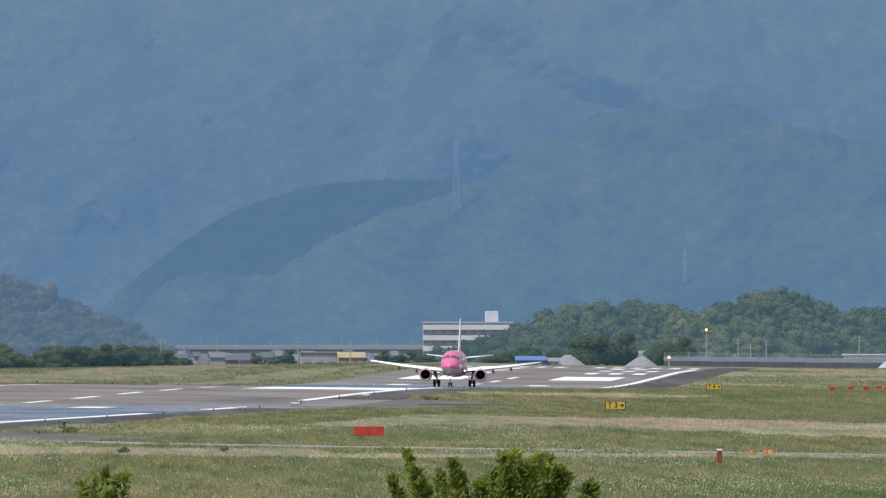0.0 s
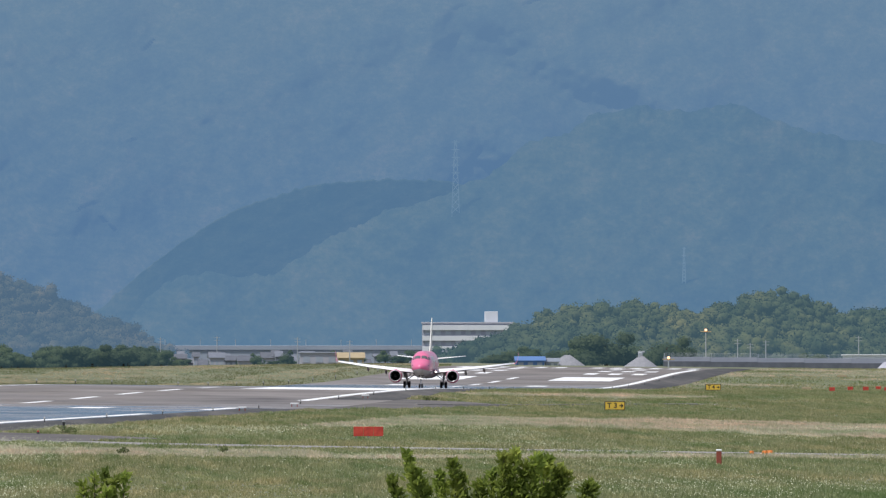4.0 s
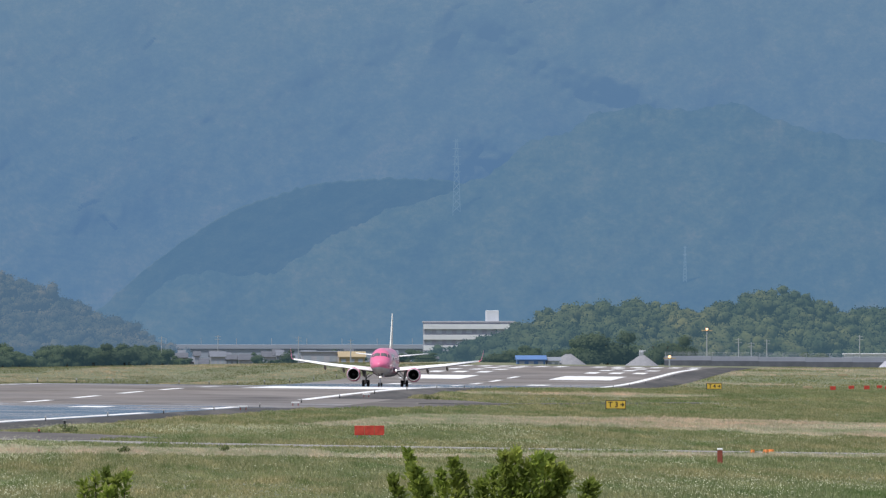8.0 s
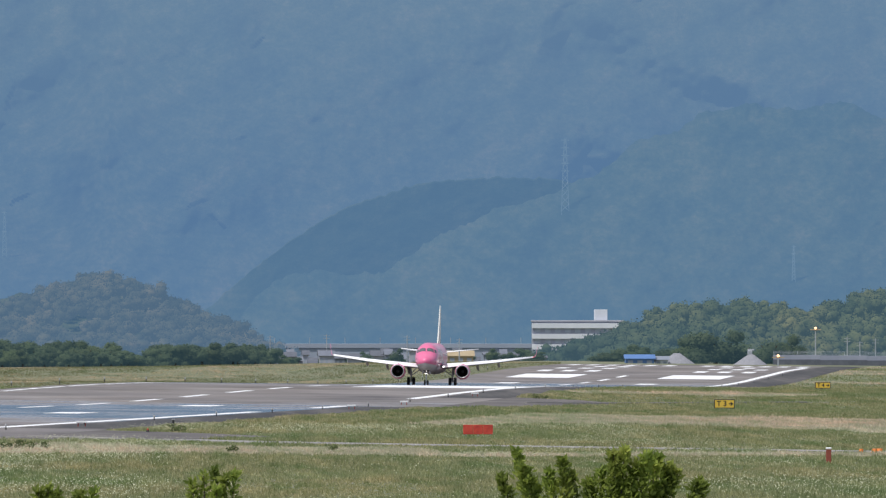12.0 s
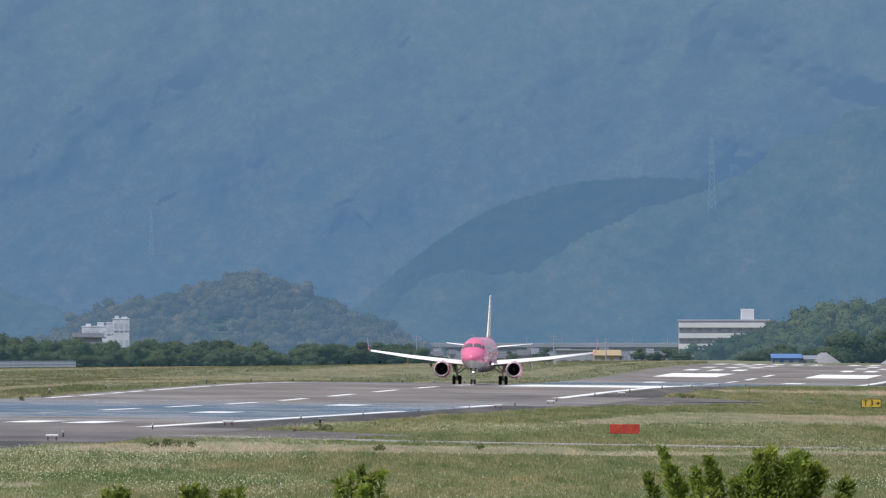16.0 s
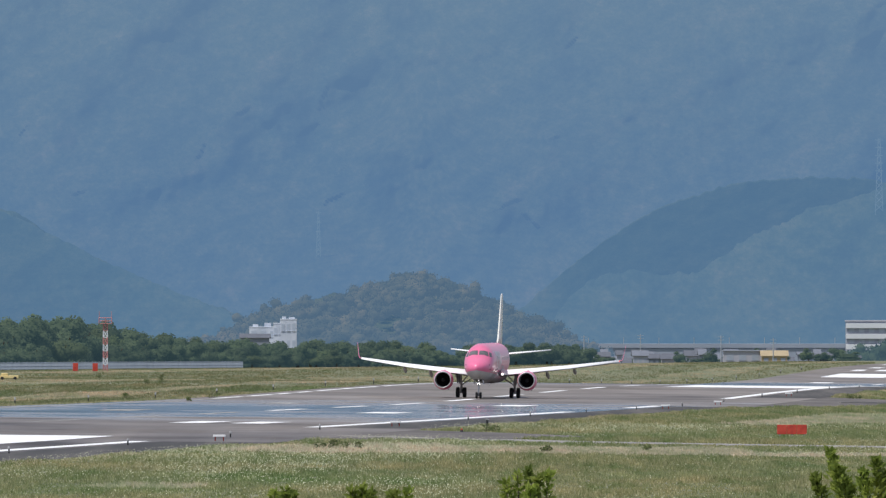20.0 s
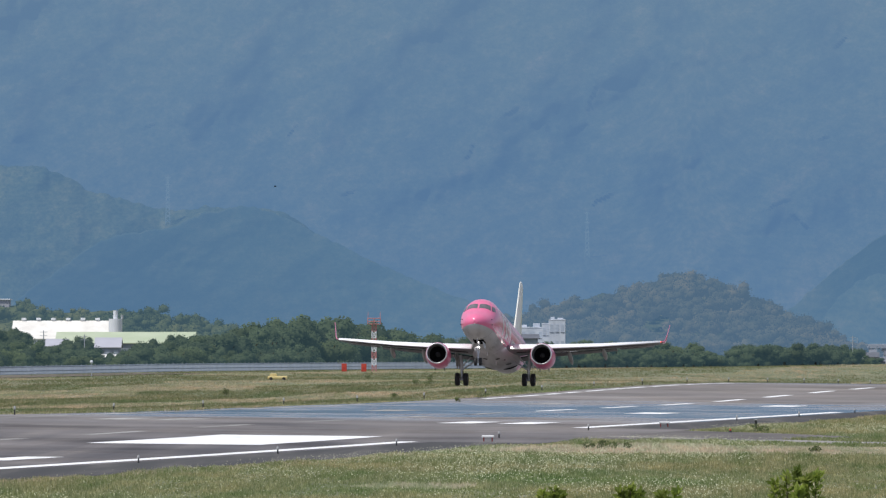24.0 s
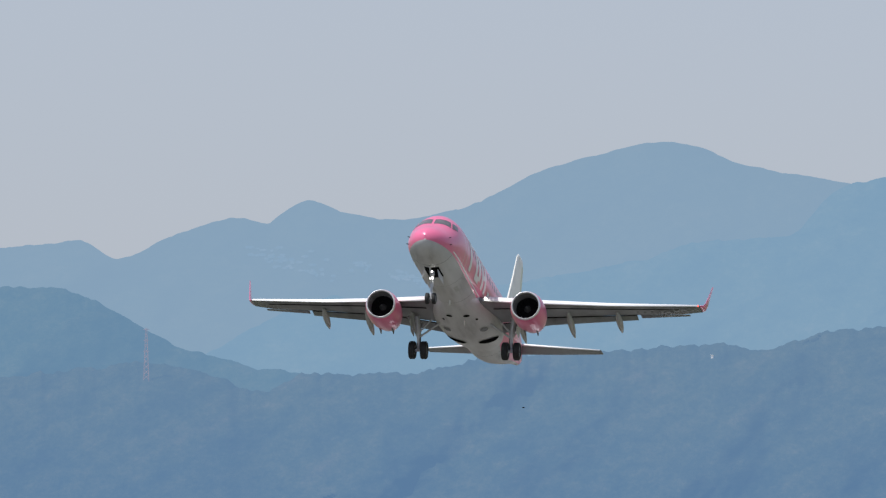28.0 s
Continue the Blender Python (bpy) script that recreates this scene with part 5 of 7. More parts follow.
# the row of trees behind the left fence: height of its outline as elevation over bearing
row_top = smooth_curve([-70, -57, -50, -44, -42.4, -41.6, -40.6, -39.8, -37, -34, -31, -28, -25, -22, -20, -18, -14, -9, -4, 0, 1.2, 2.2, 3.5, 6, 9, 11.2, 11.8],
                       [1.6, 1.6, 1.1, 0.65, 0.4, -0.2, -0.2, 0.5, 1.0, 1.6, 2.3, 2.8, 2.7, 2.4, 1.9, 1.3, 1.1, 1.0, 1.0, 0.8, 0.2, 0.2, 0.8, 0.8, 0.9, 0.9, 0.3])
tree_rng = np.random.default_rng(5)
y = 1560.0
while y < 3470:
    o = -139 - tree_rng.uniform(0, 9)
    x = RX + RK * y + o
    az = 1000 * x / y
    y_row = y
    if y > 2880:   # from here on the row bends and runs across, before the hill
        y = 2880 + tree_rng.uniform(0, 40)
        x = az * y / 1000
    top = EYE_Z + y * float(row_top(az)) / 1000
    high = (top - float(ground_z(x, y))) * tree_rng.uniform(0.86, 1.08)
    if az < 11.6 and high > 0.8:
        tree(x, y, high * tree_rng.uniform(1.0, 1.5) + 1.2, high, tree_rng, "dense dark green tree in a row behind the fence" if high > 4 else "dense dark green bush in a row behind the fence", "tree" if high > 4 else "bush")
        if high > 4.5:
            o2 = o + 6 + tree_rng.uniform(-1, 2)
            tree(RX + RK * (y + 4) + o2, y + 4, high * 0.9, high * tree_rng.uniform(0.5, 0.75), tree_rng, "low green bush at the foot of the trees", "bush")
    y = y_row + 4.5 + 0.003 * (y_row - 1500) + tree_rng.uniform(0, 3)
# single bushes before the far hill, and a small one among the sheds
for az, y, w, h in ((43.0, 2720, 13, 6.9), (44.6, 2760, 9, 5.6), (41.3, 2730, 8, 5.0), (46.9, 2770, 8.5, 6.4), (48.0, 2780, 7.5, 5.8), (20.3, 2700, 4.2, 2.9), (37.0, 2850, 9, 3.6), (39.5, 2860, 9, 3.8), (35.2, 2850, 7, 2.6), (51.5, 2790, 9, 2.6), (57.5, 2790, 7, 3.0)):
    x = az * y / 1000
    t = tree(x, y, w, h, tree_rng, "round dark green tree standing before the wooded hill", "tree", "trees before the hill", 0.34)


def wooded(name, crest, y0, depth, count, size, mat, label, seed, base=-0.25, spread=(0.55, 1.0)):
    """A wooded rise: crowns of leaf clumps over the slope under a crest given as (az, el)."""
    rg = np.random.default_rng(seed)
    top = smooth_curve([c[0] for c in crest], [c[1] for c in crest])
    clouds, outs = [], []
    for k in range(count):
        az = rg.uniform(crest[0][0], crest[-1][0])
        f = rg.uniform(0, 1) ** 0.75
        y = y0 + depth * f
        r = size * rg.uniform(*spread)
        el = base + (float(top(az)) - base) * f - 1000 * r * 0.9 / y * f
        c = np.array([y * az / 1000, y, EYE_Z + y * el / 1000])
        cs = [c] + [c + rg.normal(scale=0.5, size=3) * r * np.array([1.1, 0.8, 0.6]) for i in range(4)]
        rs = [r * 0.75] + [r * rg.uniform(0.35, 0.6) for i in range(4)]
        cloud, out = joined(leaf_cloud(cs, rs, int(300 * (r / size) ** 1.5) + 110, 0.062 * size, seed * 999 + k), lobe_skins(cs, np.array(rs) * 0.84, seed * 77 + k, sides=9, rings=5))
        clouds.append(cloud)
        outs.append(out)
    ob = new(name, quads(name, np.concatenate(clouds), mat, np.concatenate(outs)))
    return tagged(ob, label, "woodland", kind="stuff")


# the haze over these woods is painted in through the emission share
HILL_LEAVES = distant("hazed_hill_leaves", (0.078, 0.148, 0.202, 1), 0.56, (0.058, 0.078, 0.036), (0.190, 0.190, 0.080), 0.07, 1.0)
HILL_LEAVES_FAR = distant("hazed_far_hill_leaves", (0.106, 0.190, 0.298, 1), 0.74, (0.055, 0.062, 0.036), (0.25, 0.195, 0.100), 0.07, 1.0)
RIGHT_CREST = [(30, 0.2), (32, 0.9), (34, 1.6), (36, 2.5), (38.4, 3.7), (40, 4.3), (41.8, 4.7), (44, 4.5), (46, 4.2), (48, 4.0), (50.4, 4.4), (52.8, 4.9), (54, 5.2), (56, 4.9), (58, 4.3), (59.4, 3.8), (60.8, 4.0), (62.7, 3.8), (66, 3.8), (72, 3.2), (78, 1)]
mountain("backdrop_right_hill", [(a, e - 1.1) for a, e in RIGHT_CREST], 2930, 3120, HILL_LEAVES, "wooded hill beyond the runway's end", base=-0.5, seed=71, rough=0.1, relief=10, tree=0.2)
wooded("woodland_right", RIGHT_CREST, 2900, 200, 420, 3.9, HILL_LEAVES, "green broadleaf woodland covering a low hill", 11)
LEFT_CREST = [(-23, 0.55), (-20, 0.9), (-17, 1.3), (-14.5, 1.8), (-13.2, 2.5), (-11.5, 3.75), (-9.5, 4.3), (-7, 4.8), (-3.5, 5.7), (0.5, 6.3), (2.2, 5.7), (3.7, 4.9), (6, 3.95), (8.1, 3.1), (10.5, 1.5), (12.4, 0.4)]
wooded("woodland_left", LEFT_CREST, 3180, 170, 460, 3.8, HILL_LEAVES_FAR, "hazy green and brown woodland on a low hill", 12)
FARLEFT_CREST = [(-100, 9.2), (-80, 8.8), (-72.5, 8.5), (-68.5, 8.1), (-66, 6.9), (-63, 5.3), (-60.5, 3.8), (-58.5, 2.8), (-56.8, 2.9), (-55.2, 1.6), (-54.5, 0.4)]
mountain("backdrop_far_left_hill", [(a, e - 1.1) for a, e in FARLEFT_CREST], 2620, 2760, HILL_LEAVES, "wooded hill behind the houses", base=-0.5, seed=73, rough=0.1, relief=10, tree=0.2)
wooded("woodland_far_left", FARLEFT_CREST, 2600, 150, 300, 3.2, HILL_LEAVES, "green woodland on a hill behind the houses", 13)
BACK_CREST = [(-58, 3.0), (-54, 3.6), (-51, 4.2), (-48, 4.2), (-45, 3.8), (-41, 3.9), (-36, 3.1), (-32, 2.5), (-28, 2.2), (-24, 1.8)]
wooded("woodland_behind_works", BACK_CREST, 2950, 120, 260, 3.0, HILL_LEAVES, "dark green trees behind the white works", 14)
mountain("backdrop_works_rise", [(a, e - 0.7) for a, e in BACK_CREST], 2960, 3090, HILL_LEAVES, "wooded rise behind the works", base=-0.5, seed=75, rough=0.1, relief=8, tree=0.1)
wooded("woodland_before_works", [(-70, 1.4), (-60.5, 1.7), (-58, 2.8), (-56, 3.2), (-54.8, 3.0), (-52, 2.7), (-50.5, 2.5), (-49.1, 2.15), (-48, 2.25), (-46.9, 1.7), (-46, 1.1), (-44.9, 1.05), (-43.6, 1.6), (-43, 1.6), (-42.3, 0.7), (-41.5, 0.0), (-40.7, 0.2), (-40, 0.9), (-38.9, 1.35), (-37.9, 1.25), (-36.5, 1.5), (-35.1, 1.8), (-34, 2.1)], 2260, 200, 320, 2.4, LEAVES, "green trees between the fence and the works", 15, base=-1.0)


# ---- buildings, fences and poles round the airfield ----
from mathutils.bvhtree import BVHTree

def plate(bm, a, b, c, d):
    bm.faces.new([bm.verts.new(p) for p in (a, b, c, d)])


def building(name, label, category, az0, az1, el_top, y, wall, roof_mat, deep=10, base=None, storeys=2, bays=6, gable=0.0, eave=0.3, group="", pane=None):
    """A house or works shed: walls, roof, sunk windows with sills on the side that faces the field."""
    x0, x1 = az0 * y / 1000, az1 * y / 1000
    cx, w = (x0 + x1) / 2, x1 - x0
    z0 = float(ground_z(cx, y)) - 0.5 if base is None else EYE_Z + base * y / 1000
    h = EYE_Z + el_top * y / 1000 - z0 - gable
    b = empty(name, Matrix.Translation((cx, y, z0)), label, category, group)
    bm = bm_new()
    box(bm, (w, deep, h), (0, deep / 2, h / 2))
    if gable:
        for sx in (-1, 1):
            bm.faces.new([bm.verts.new(p) for p in ((sx * w / 2, 0, h), (sx * w / 2, deep, h), (sx * w / 2, deep / 2, h + gable))])
    part("wall", bm, wall, b)
    bm = bm_new()
    if gable:
        for s in (0, 1):
            y0 = -eave if s == 0 else deep + eave
            z_e = h - eave * gable / (deep / 2)
            vs = [(-w / 2 - eave, y0, z_e), (w / 2 + eave, y0, z_e), (w / 2 + eave, deep / 2, h + gable), (-w / 2 - eave, deep / 2, h + gable)]
            lo = [(p[0], p[1], p[2] + 0.12) for p in vs]
            q = [bm.verts.new(p) for p in vs + lo]
            for f in ((0, 1, 2, 3), (7, 6, 5, 4), (0, 4, 5, 1), (1, 5, 6, 2), (2, 6, 7, 3), (3, 7, 4, 0)):
                bm.faces.new([q[i] for i in f])
        bmesh.ops.recalc_face_normals(bm, faces=bm.faces)
    else:
        box(bm, (w + 2 * eave, deep + 2 * eave, 0.25), (0, deep / 2, h + 0.12), bevel=0.04)
    part("roof", bm, roof_mat, b)
    pitch = h / max(1, storeys)
    for s in range(storeys):
        for k in range(bays):
            px = -w / 2 + w * (k + 0.5) / bays
            pz = pitch * (s + 0.55)
            ww, wh = w / bays * 0.55, pitch * 0.42
            bm = bm_new()
            box(bm, (ww, 0.06, wh), (px, -0.01, pz))
            win = part("window", bm, pane or HAZED_WINDOW, b, "pale window with haze in its colour" if pane else "window paled with painted haze")
            bm = bm_new()
            box(bm, (ww + 0.2, 0.16, 0.09), (px, -0.05, pz - wh / 2 - 0.05))
            part("sill", bm, roof_mat, win)
    return b


# town roofs and walls: bluish, low in contrast, with haze in the colours
SHADE_ROOF = material("hazed_dark_roof", [(0.085, 0.095, 0.115), (0.13, 0.14, 0.165)], 0.8, 0.85)
TOWN_ROOF = material("hazed_grey_roof", [(0.13, 0.145, 0.175), (0.18, 0.195, 0.23)], 0.8, 0.85)
PINK_WALL = material("hazed_lilac_wall", [(0.25, 0.275, 0.335), (0.31, 0.33, 0.39)], 0.2, 0.85)
HALL_WALL = material("hazed_hall_wall", [(0.35, 0.355, 0.405), (0.43, 0.43, 0.475)], 0.2, 0.85)


# apartment block with balcony bands
def apartment():
    y, az0, az1 = 3300, 30.0, 36.4
    x0, x1 = az0 * y / 1000, az1 * y / 1000
    z0, w = float(ground_z(x0, y)) - 0.5, x1 - x0
    top = EYE_Z + 2.38 * y / 1000
    h = top - z0
    b = empty("apartment_block", Matrix.Translation(((x0 + x1) / 2, y, z0)), "pale apartment block with balcony bands and a roof house", "building")
    bm = bm_new()
    box(bm, (w, 9, h), (0, 4.5, h / 2))
    part("wall", bm, PINK_WALL, b, "lilac-grey wall behind the balconies")
    for k in range(4):
        z = h - 0.5 - k * h / 4
        bm = bm_new()
        box(bm, (w + 0.3, 0.7, 1.15), (0, -0.35, z - 0.45), bevel=0.03)
        part("balcony", bm, WHITE_WALL, b, "pale balcony parapet")
        for j in range(9):
            bm = bm_new()
            box(bm, (1.3, 0.05, h / 4 - 1.2), (-w / 2 + w * (j + 0.5) / 9, -0.02, z - 0.8 - (h / 4 - 1.2) / 2))
            part("window", bm, HAZED_WINDOW, b)
    bm = bm_new()
    box(bm, (w + 0.3, 9.6, 0.35), (0, 4.5, h + 0.18), bevel=0.05)
    part("roof", bm, HALL_WALL, b, "pale roof slab")
    bm = bm_new()
    box(bm, (3.0, 4, 2.5), (w * 0.26, 4, h + 1.6), bevel=0.05)
    part("roof_house", bm, WHITE_WALL, b, "white roof house")


apartment()
# works panes and walls close in tone and bluish, as haze would leave them
PALE_PANE = material("hazed_pale_glass", [(0.36, 0.42, 0.50), (0.46, 0.51, 0.59)], 0.6, 0.4)
WORKS_WALL = material("hazed_works_wall", [(0.40, 0.45, 0.53), (0.54, 0.58, 0.65), (0.62, 0.65, 0.71)], 0.35, 0.8, stretch=(1, 1, 0.5), detail=6)
for az0, az1, el, y, said, tops in ((-12.3, -10.3, 1.95, 2900, "stepped white works building above the trees", ((-1.6, 1.1, 0.5), (0.9, 1.4, 0.8))),
                                    (-10.6, -9.6, 2.2, 2897, "stepped white works building above the trees", ((0.4, 0.9, 0.6),)),
                                    (-10.1, -8.95, 2.5, 2894, "tall white block of a works above the trees", ((-0.9, 0.8, 0.5), (0.7, 1.2, 0.35)))):
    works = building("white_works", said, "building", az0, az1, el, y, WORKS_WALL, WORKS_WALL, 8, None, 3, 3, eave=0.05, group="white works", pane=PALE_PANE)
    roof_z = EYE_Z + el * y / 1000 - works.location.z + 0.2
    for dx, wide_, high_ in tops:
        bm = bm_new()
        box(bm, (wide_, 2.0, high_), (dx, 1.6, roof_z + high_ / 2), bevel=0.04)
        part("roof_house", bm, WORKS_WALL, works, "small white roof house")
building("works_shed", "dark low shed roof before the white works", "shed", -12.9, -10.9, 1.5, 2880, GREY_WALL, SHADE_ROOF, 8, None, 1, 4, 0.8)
building("white_factory", "long low factory hall with a bright white pitched roof", "factory", -48.1, -41.3, 2.45, 2750, WHITE_WALL, ROOF_WHITE, 16, None, 0, 0, 3.4)
for k in range(6):
    az = -47.4 + k * 1.05
    v = empty("roof_vent", Matrix.Translation(afar(az, 2.45, 2752)), "small white roof ventilator on the factory hall", "vent", "roof vents")
    bm = bm_new()
    box(bm, (0.9, 0.9, 0.5), (0, 6, 0.40), bevel=0.08)
    part("cowl", bm, WHITE_WALL, v)
    bm = bm_new()
    tube(bm, (0, 6, 0.0), (0, 6, 0.3), 0.3, sides=10)
    part("neck", bm, GALV, v)
building("green_roofed_shed", "long shed with a pale green sheet roof", "shed", -45.0, -35.3, 1.65, 2640, GREY_WALL, ROOF_GREEN, 16, None, 1, 12, 2.0)
silo_at = afar(-40.8, 0, 2700)
silo = empty("silo", Matrix.Translation((silo_at.x, 2700, float(ground_z(silo_at.x, 2700)))), "pale grey concrete silo with a small top house", "silo")
bm = bm_new()
tube(bm, (0, 0, 0), (0, 0, 9.4), 1.3, sides=24)
part("shaft", rounded(bm), WHITE_WALL, silo, "pale round shaft")
bm = bm_new()
tube(bm, (0, 0, 9.4), (0, 0, 11.0), 0.45, sides=14)
part("top_house", rounded(bm), WHITE_WALL, silo, "white stub on top")
bm = bm_new()
tube(bm, (1.25, 0, 9.3), (1.25, 0, 10.2), 0.25, sides=8)
part("vent", bm, GALV, silo)
building("hillside_hall", "long pinkish hall among the trees on the rise", "building", -51.5, -48.35, 3.95, 3084, HALL_WALL, WHITE_WALL, 8, 2.8, 0, 0)
building("low_house", "low house with a pale roof behind the trees", "house", -54.2, -52.1, 1.15, 2480, WHITE_WALL, ROOF_WHITE, 7, None, 1, 4)
building("white_hut", "small white hut on the rise", "hut", -54.2, -53.4, 3.15, 3084, WHITE_WALL, ROOF_WHITE, 4, 2.4, 0, 0, 0.8)
building("white_hut", "small white hut on the rise", "hut", -53.2, -52.75, 3.15, 3080, WHITE_WALL, ROOF_WHITE, 4, 2.4, 0, 0, 0.5)
building("house", "grey house with a pale roof before the green shed", "house", -45.7, -44.3, 1.15, 2520, GREY_WALL, HALL_WALL, 7, None, 2, 2, 1.2, group="houses among the trees")
building("house", "lilac-grey house among the trees before the green shed", "house", -42.2, -40.5, 1.25, 2515, PINK_WALL, HALL_WALL, 7, None, 2, 3, 1.6, group="houses among the trees")
building("low_house", "low house with a pale roof behind the trees", "house", -41.9, -40.9, 0.05, 2490, WHITE_WALL, ROOF_WHITE, 5, None, 1, 2, 0.7)
factory = building("grey_factory", "pale factory with pilasters and a ribbed shallow roof", "factory", -71.8, -61.6, 2.95, 2480, HALL_WALL, TOWN_ROOF, 18, None, 2, 18, 1.4)
for k in range(19):
    bm = bm_new()
    box(bm, (0.35, 0.3, 8.0), (-12.6 + k * 1.4, -0.12, 4.0), bevel=0.03)
    part("pilaster", bm, WHITE_WALL, factory, "pale wall pilaster")
for k in range(9):
    bm = bm_new()
    box(bm, (0.28, 9.2, 0.16), (-11.4 + k * 2.85, 4.4, 9.45), Matrix.Rotation(math.atan2(1.4, 9), 4, "X"))
    part("roof_rib", bm, WHITE_WALL, factory, "pale roof rib")
building("white_annex", "white annex building beside the factory", "building", -61.4, -57.8, 2.5, 2500, WHITE_WALL, WHITE_WALL, 10, None, 2, 6)
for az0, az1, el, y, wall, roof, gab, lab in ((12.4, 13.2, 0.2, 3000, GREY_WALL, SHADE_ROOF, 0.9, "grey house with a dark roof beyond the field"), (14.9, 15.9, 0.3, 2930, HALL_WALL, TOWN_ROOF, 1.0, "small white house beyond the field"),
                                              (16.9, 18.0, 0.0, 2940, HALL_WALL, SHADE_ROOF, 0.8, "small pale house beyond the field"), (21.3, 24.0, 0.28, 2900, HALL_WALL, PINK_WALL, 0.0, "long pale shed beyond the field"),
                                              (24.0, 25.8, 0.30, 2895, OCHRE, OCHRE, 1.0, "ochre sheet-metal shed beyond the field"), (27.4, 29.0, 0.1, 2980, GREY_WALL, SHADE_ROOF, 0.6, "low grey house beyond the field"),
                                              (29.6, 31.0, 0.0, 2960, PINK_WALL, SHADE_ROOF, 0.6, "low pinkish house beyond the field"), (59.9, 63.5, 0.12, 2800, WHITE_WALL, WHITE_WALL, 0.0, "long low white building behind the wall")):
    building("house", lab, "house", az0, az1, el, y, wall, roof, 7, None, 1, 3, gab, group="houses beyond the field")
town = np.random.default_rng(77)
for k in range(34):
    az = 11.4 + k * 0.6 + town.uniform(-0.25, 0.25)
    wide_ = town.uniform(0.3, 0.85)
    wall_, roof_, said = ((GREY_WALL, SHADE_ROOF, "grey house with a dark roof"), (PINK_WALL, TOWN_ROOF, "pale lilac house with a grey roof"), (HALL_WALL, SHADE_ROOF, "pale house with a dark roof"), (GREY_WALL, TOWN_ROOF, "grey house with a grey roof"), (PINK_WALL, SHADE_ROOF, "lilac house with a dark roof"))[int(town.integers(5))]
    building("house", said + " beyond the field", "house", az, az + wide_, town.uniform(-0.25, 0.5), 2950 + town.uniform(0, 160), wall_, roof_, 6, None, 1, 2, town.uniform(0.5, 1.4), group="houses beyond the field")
for k in range(22):
    az = 11.6 + k * 0.9 + town.uniform(-0.4, 0.4)
    yy_ = 2900 + town.uniform(0, 150)
    tree(az * yy_ / 1000, yy_, town.uniform(2.5, 6.5), town.uniform(1.2, 3.0), town, "round dark green bush among the houses", "bush", "bushes among the houses")
building("blue_roofed_shed", "open shed under a bright blue sheet roof", "shed", 36.6, 38.6, 0.02, 2680, ROOF_BLUE, ROOF_BLUE, 6, None, 1, 3, 0.7)
building("pale_shed", "small pale shed beside the blue roof", "shed", 38.7, 39.6, -0.1, 2682, WHITE_WALL, GREY_WALL, 5, None, 1, 2, 0.6)

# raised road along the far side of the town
# embankment colour blued to carry the haze
BANK_GREY = material("hazed_bank_concrete", [(0.26, 0.30, 0.375), (0.31, 0.35, 0.42)], 0.1, 0.9)
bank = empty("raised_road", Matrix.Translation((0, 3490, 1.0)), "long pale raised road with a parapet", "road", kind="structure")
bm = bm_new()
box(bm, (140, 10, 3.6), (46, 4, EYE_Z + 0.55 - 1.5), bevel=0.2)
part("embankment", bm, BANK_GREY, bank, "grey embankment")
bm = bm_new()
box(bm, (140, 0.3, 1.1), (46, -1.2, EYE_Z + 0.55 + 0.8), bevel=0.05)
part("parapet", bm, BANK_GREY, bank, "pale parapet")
for k in range(16):
    bm = bm_new()
    tube(bm, (-20 + k * 8.7, 0, EYE_Z + 1), (-20 + k * 8.7, 0, EYE_Z + 3.4), 0.08, sides=6)
    part("lamp_post", bm, GALV, bank)

# gravel heap with a hopper on top
heap_x = 45.4 * 2640 / 1000
heap = empty("gravel_heap", Matrix.Translation((heap_x, 2640, float(ground_z(heap_x, 2640)))), "grey gravel heap with a conveyor head on top", "heap")
bm = bm_new()
tube(bm, (0, 0, -0.3), (0, 0, 1.8), 3.6, 0.6, 28)
for v in bm.verts:
    v.co += Vector(noise.noise_vector(v.co * 0.7)) * 0.35
part("heap_body", rounded(bm, 60), GRAVEL, heap, "grey gravel")
bm = bm_new()
box(bm, (0.9, 0.9, 1.2), (0, 0, 2.1), bevel=0.1)
box(bm, (1.3, 0.5, 0.3), (0.2, 0, 2.8), bevel=0.05)
part("conveyor_head", bm, GALV, heap, "grey conveyor head")
for az, y, r, h in ((62.75, 2688, 1.6, 1.2), (40.2, 2690, 3.6, 1.9)):
    x = az * y / 1000
    g = empty("gravel_heap", Matrix.Translation((x, y, float(ground_z(x, y)))), "pale heap of crushed stone", "heap")
    bm = bm_new()
    tube(bm, (0, 0, -0.2), (0, 0, h), r, r * 0.15, 24)
    for v in bm.verts:
        v.co += Vector(noise.noise_vector(v.co * 0.9)) * 0.25
    part("heap_body", rounded(bm, 60), GRAVEL if az < 50 else HALL_WALL, g)

# approach lights that burn beyond the runway's end
for az, el, y, r in ((50.05, 1.92, 2900, 0.27), (47.4, -0.04, 2600, 0.27)):
    x, z = az * y / 1000, EYE_Z + el * y / 1000
    g0 = float(ground_z(x, y))
    lamp = empty("approach_light", Matrix.Translation((x, y, g0)), "burning approach light on a steel pole", "light", "approach lights")
    bm = bm_new()
    tube(bm, (0, 0, -0.2), (0, 0, z - g0), 0.16, 0.10, 8)
    part("pole", bm, GALV, lamp)
    bm = bm_new()
    box(bm, (2.2, 0.3, 0.22), (0, 0, z - g0 - 0.3), bevel=0.03)
    part("crossbar", bm, OCHRE, lamp)
    bm = bm_new()
    bmesh.ops.create_uvsphere(bm, u_segments=12, v_segments=8, radius=r, matrix=Matrix.Translation((0, -0.2, z - g0)))
    part("bulb", bm, AMBER_GLOW, lamp, "glowing bulb")


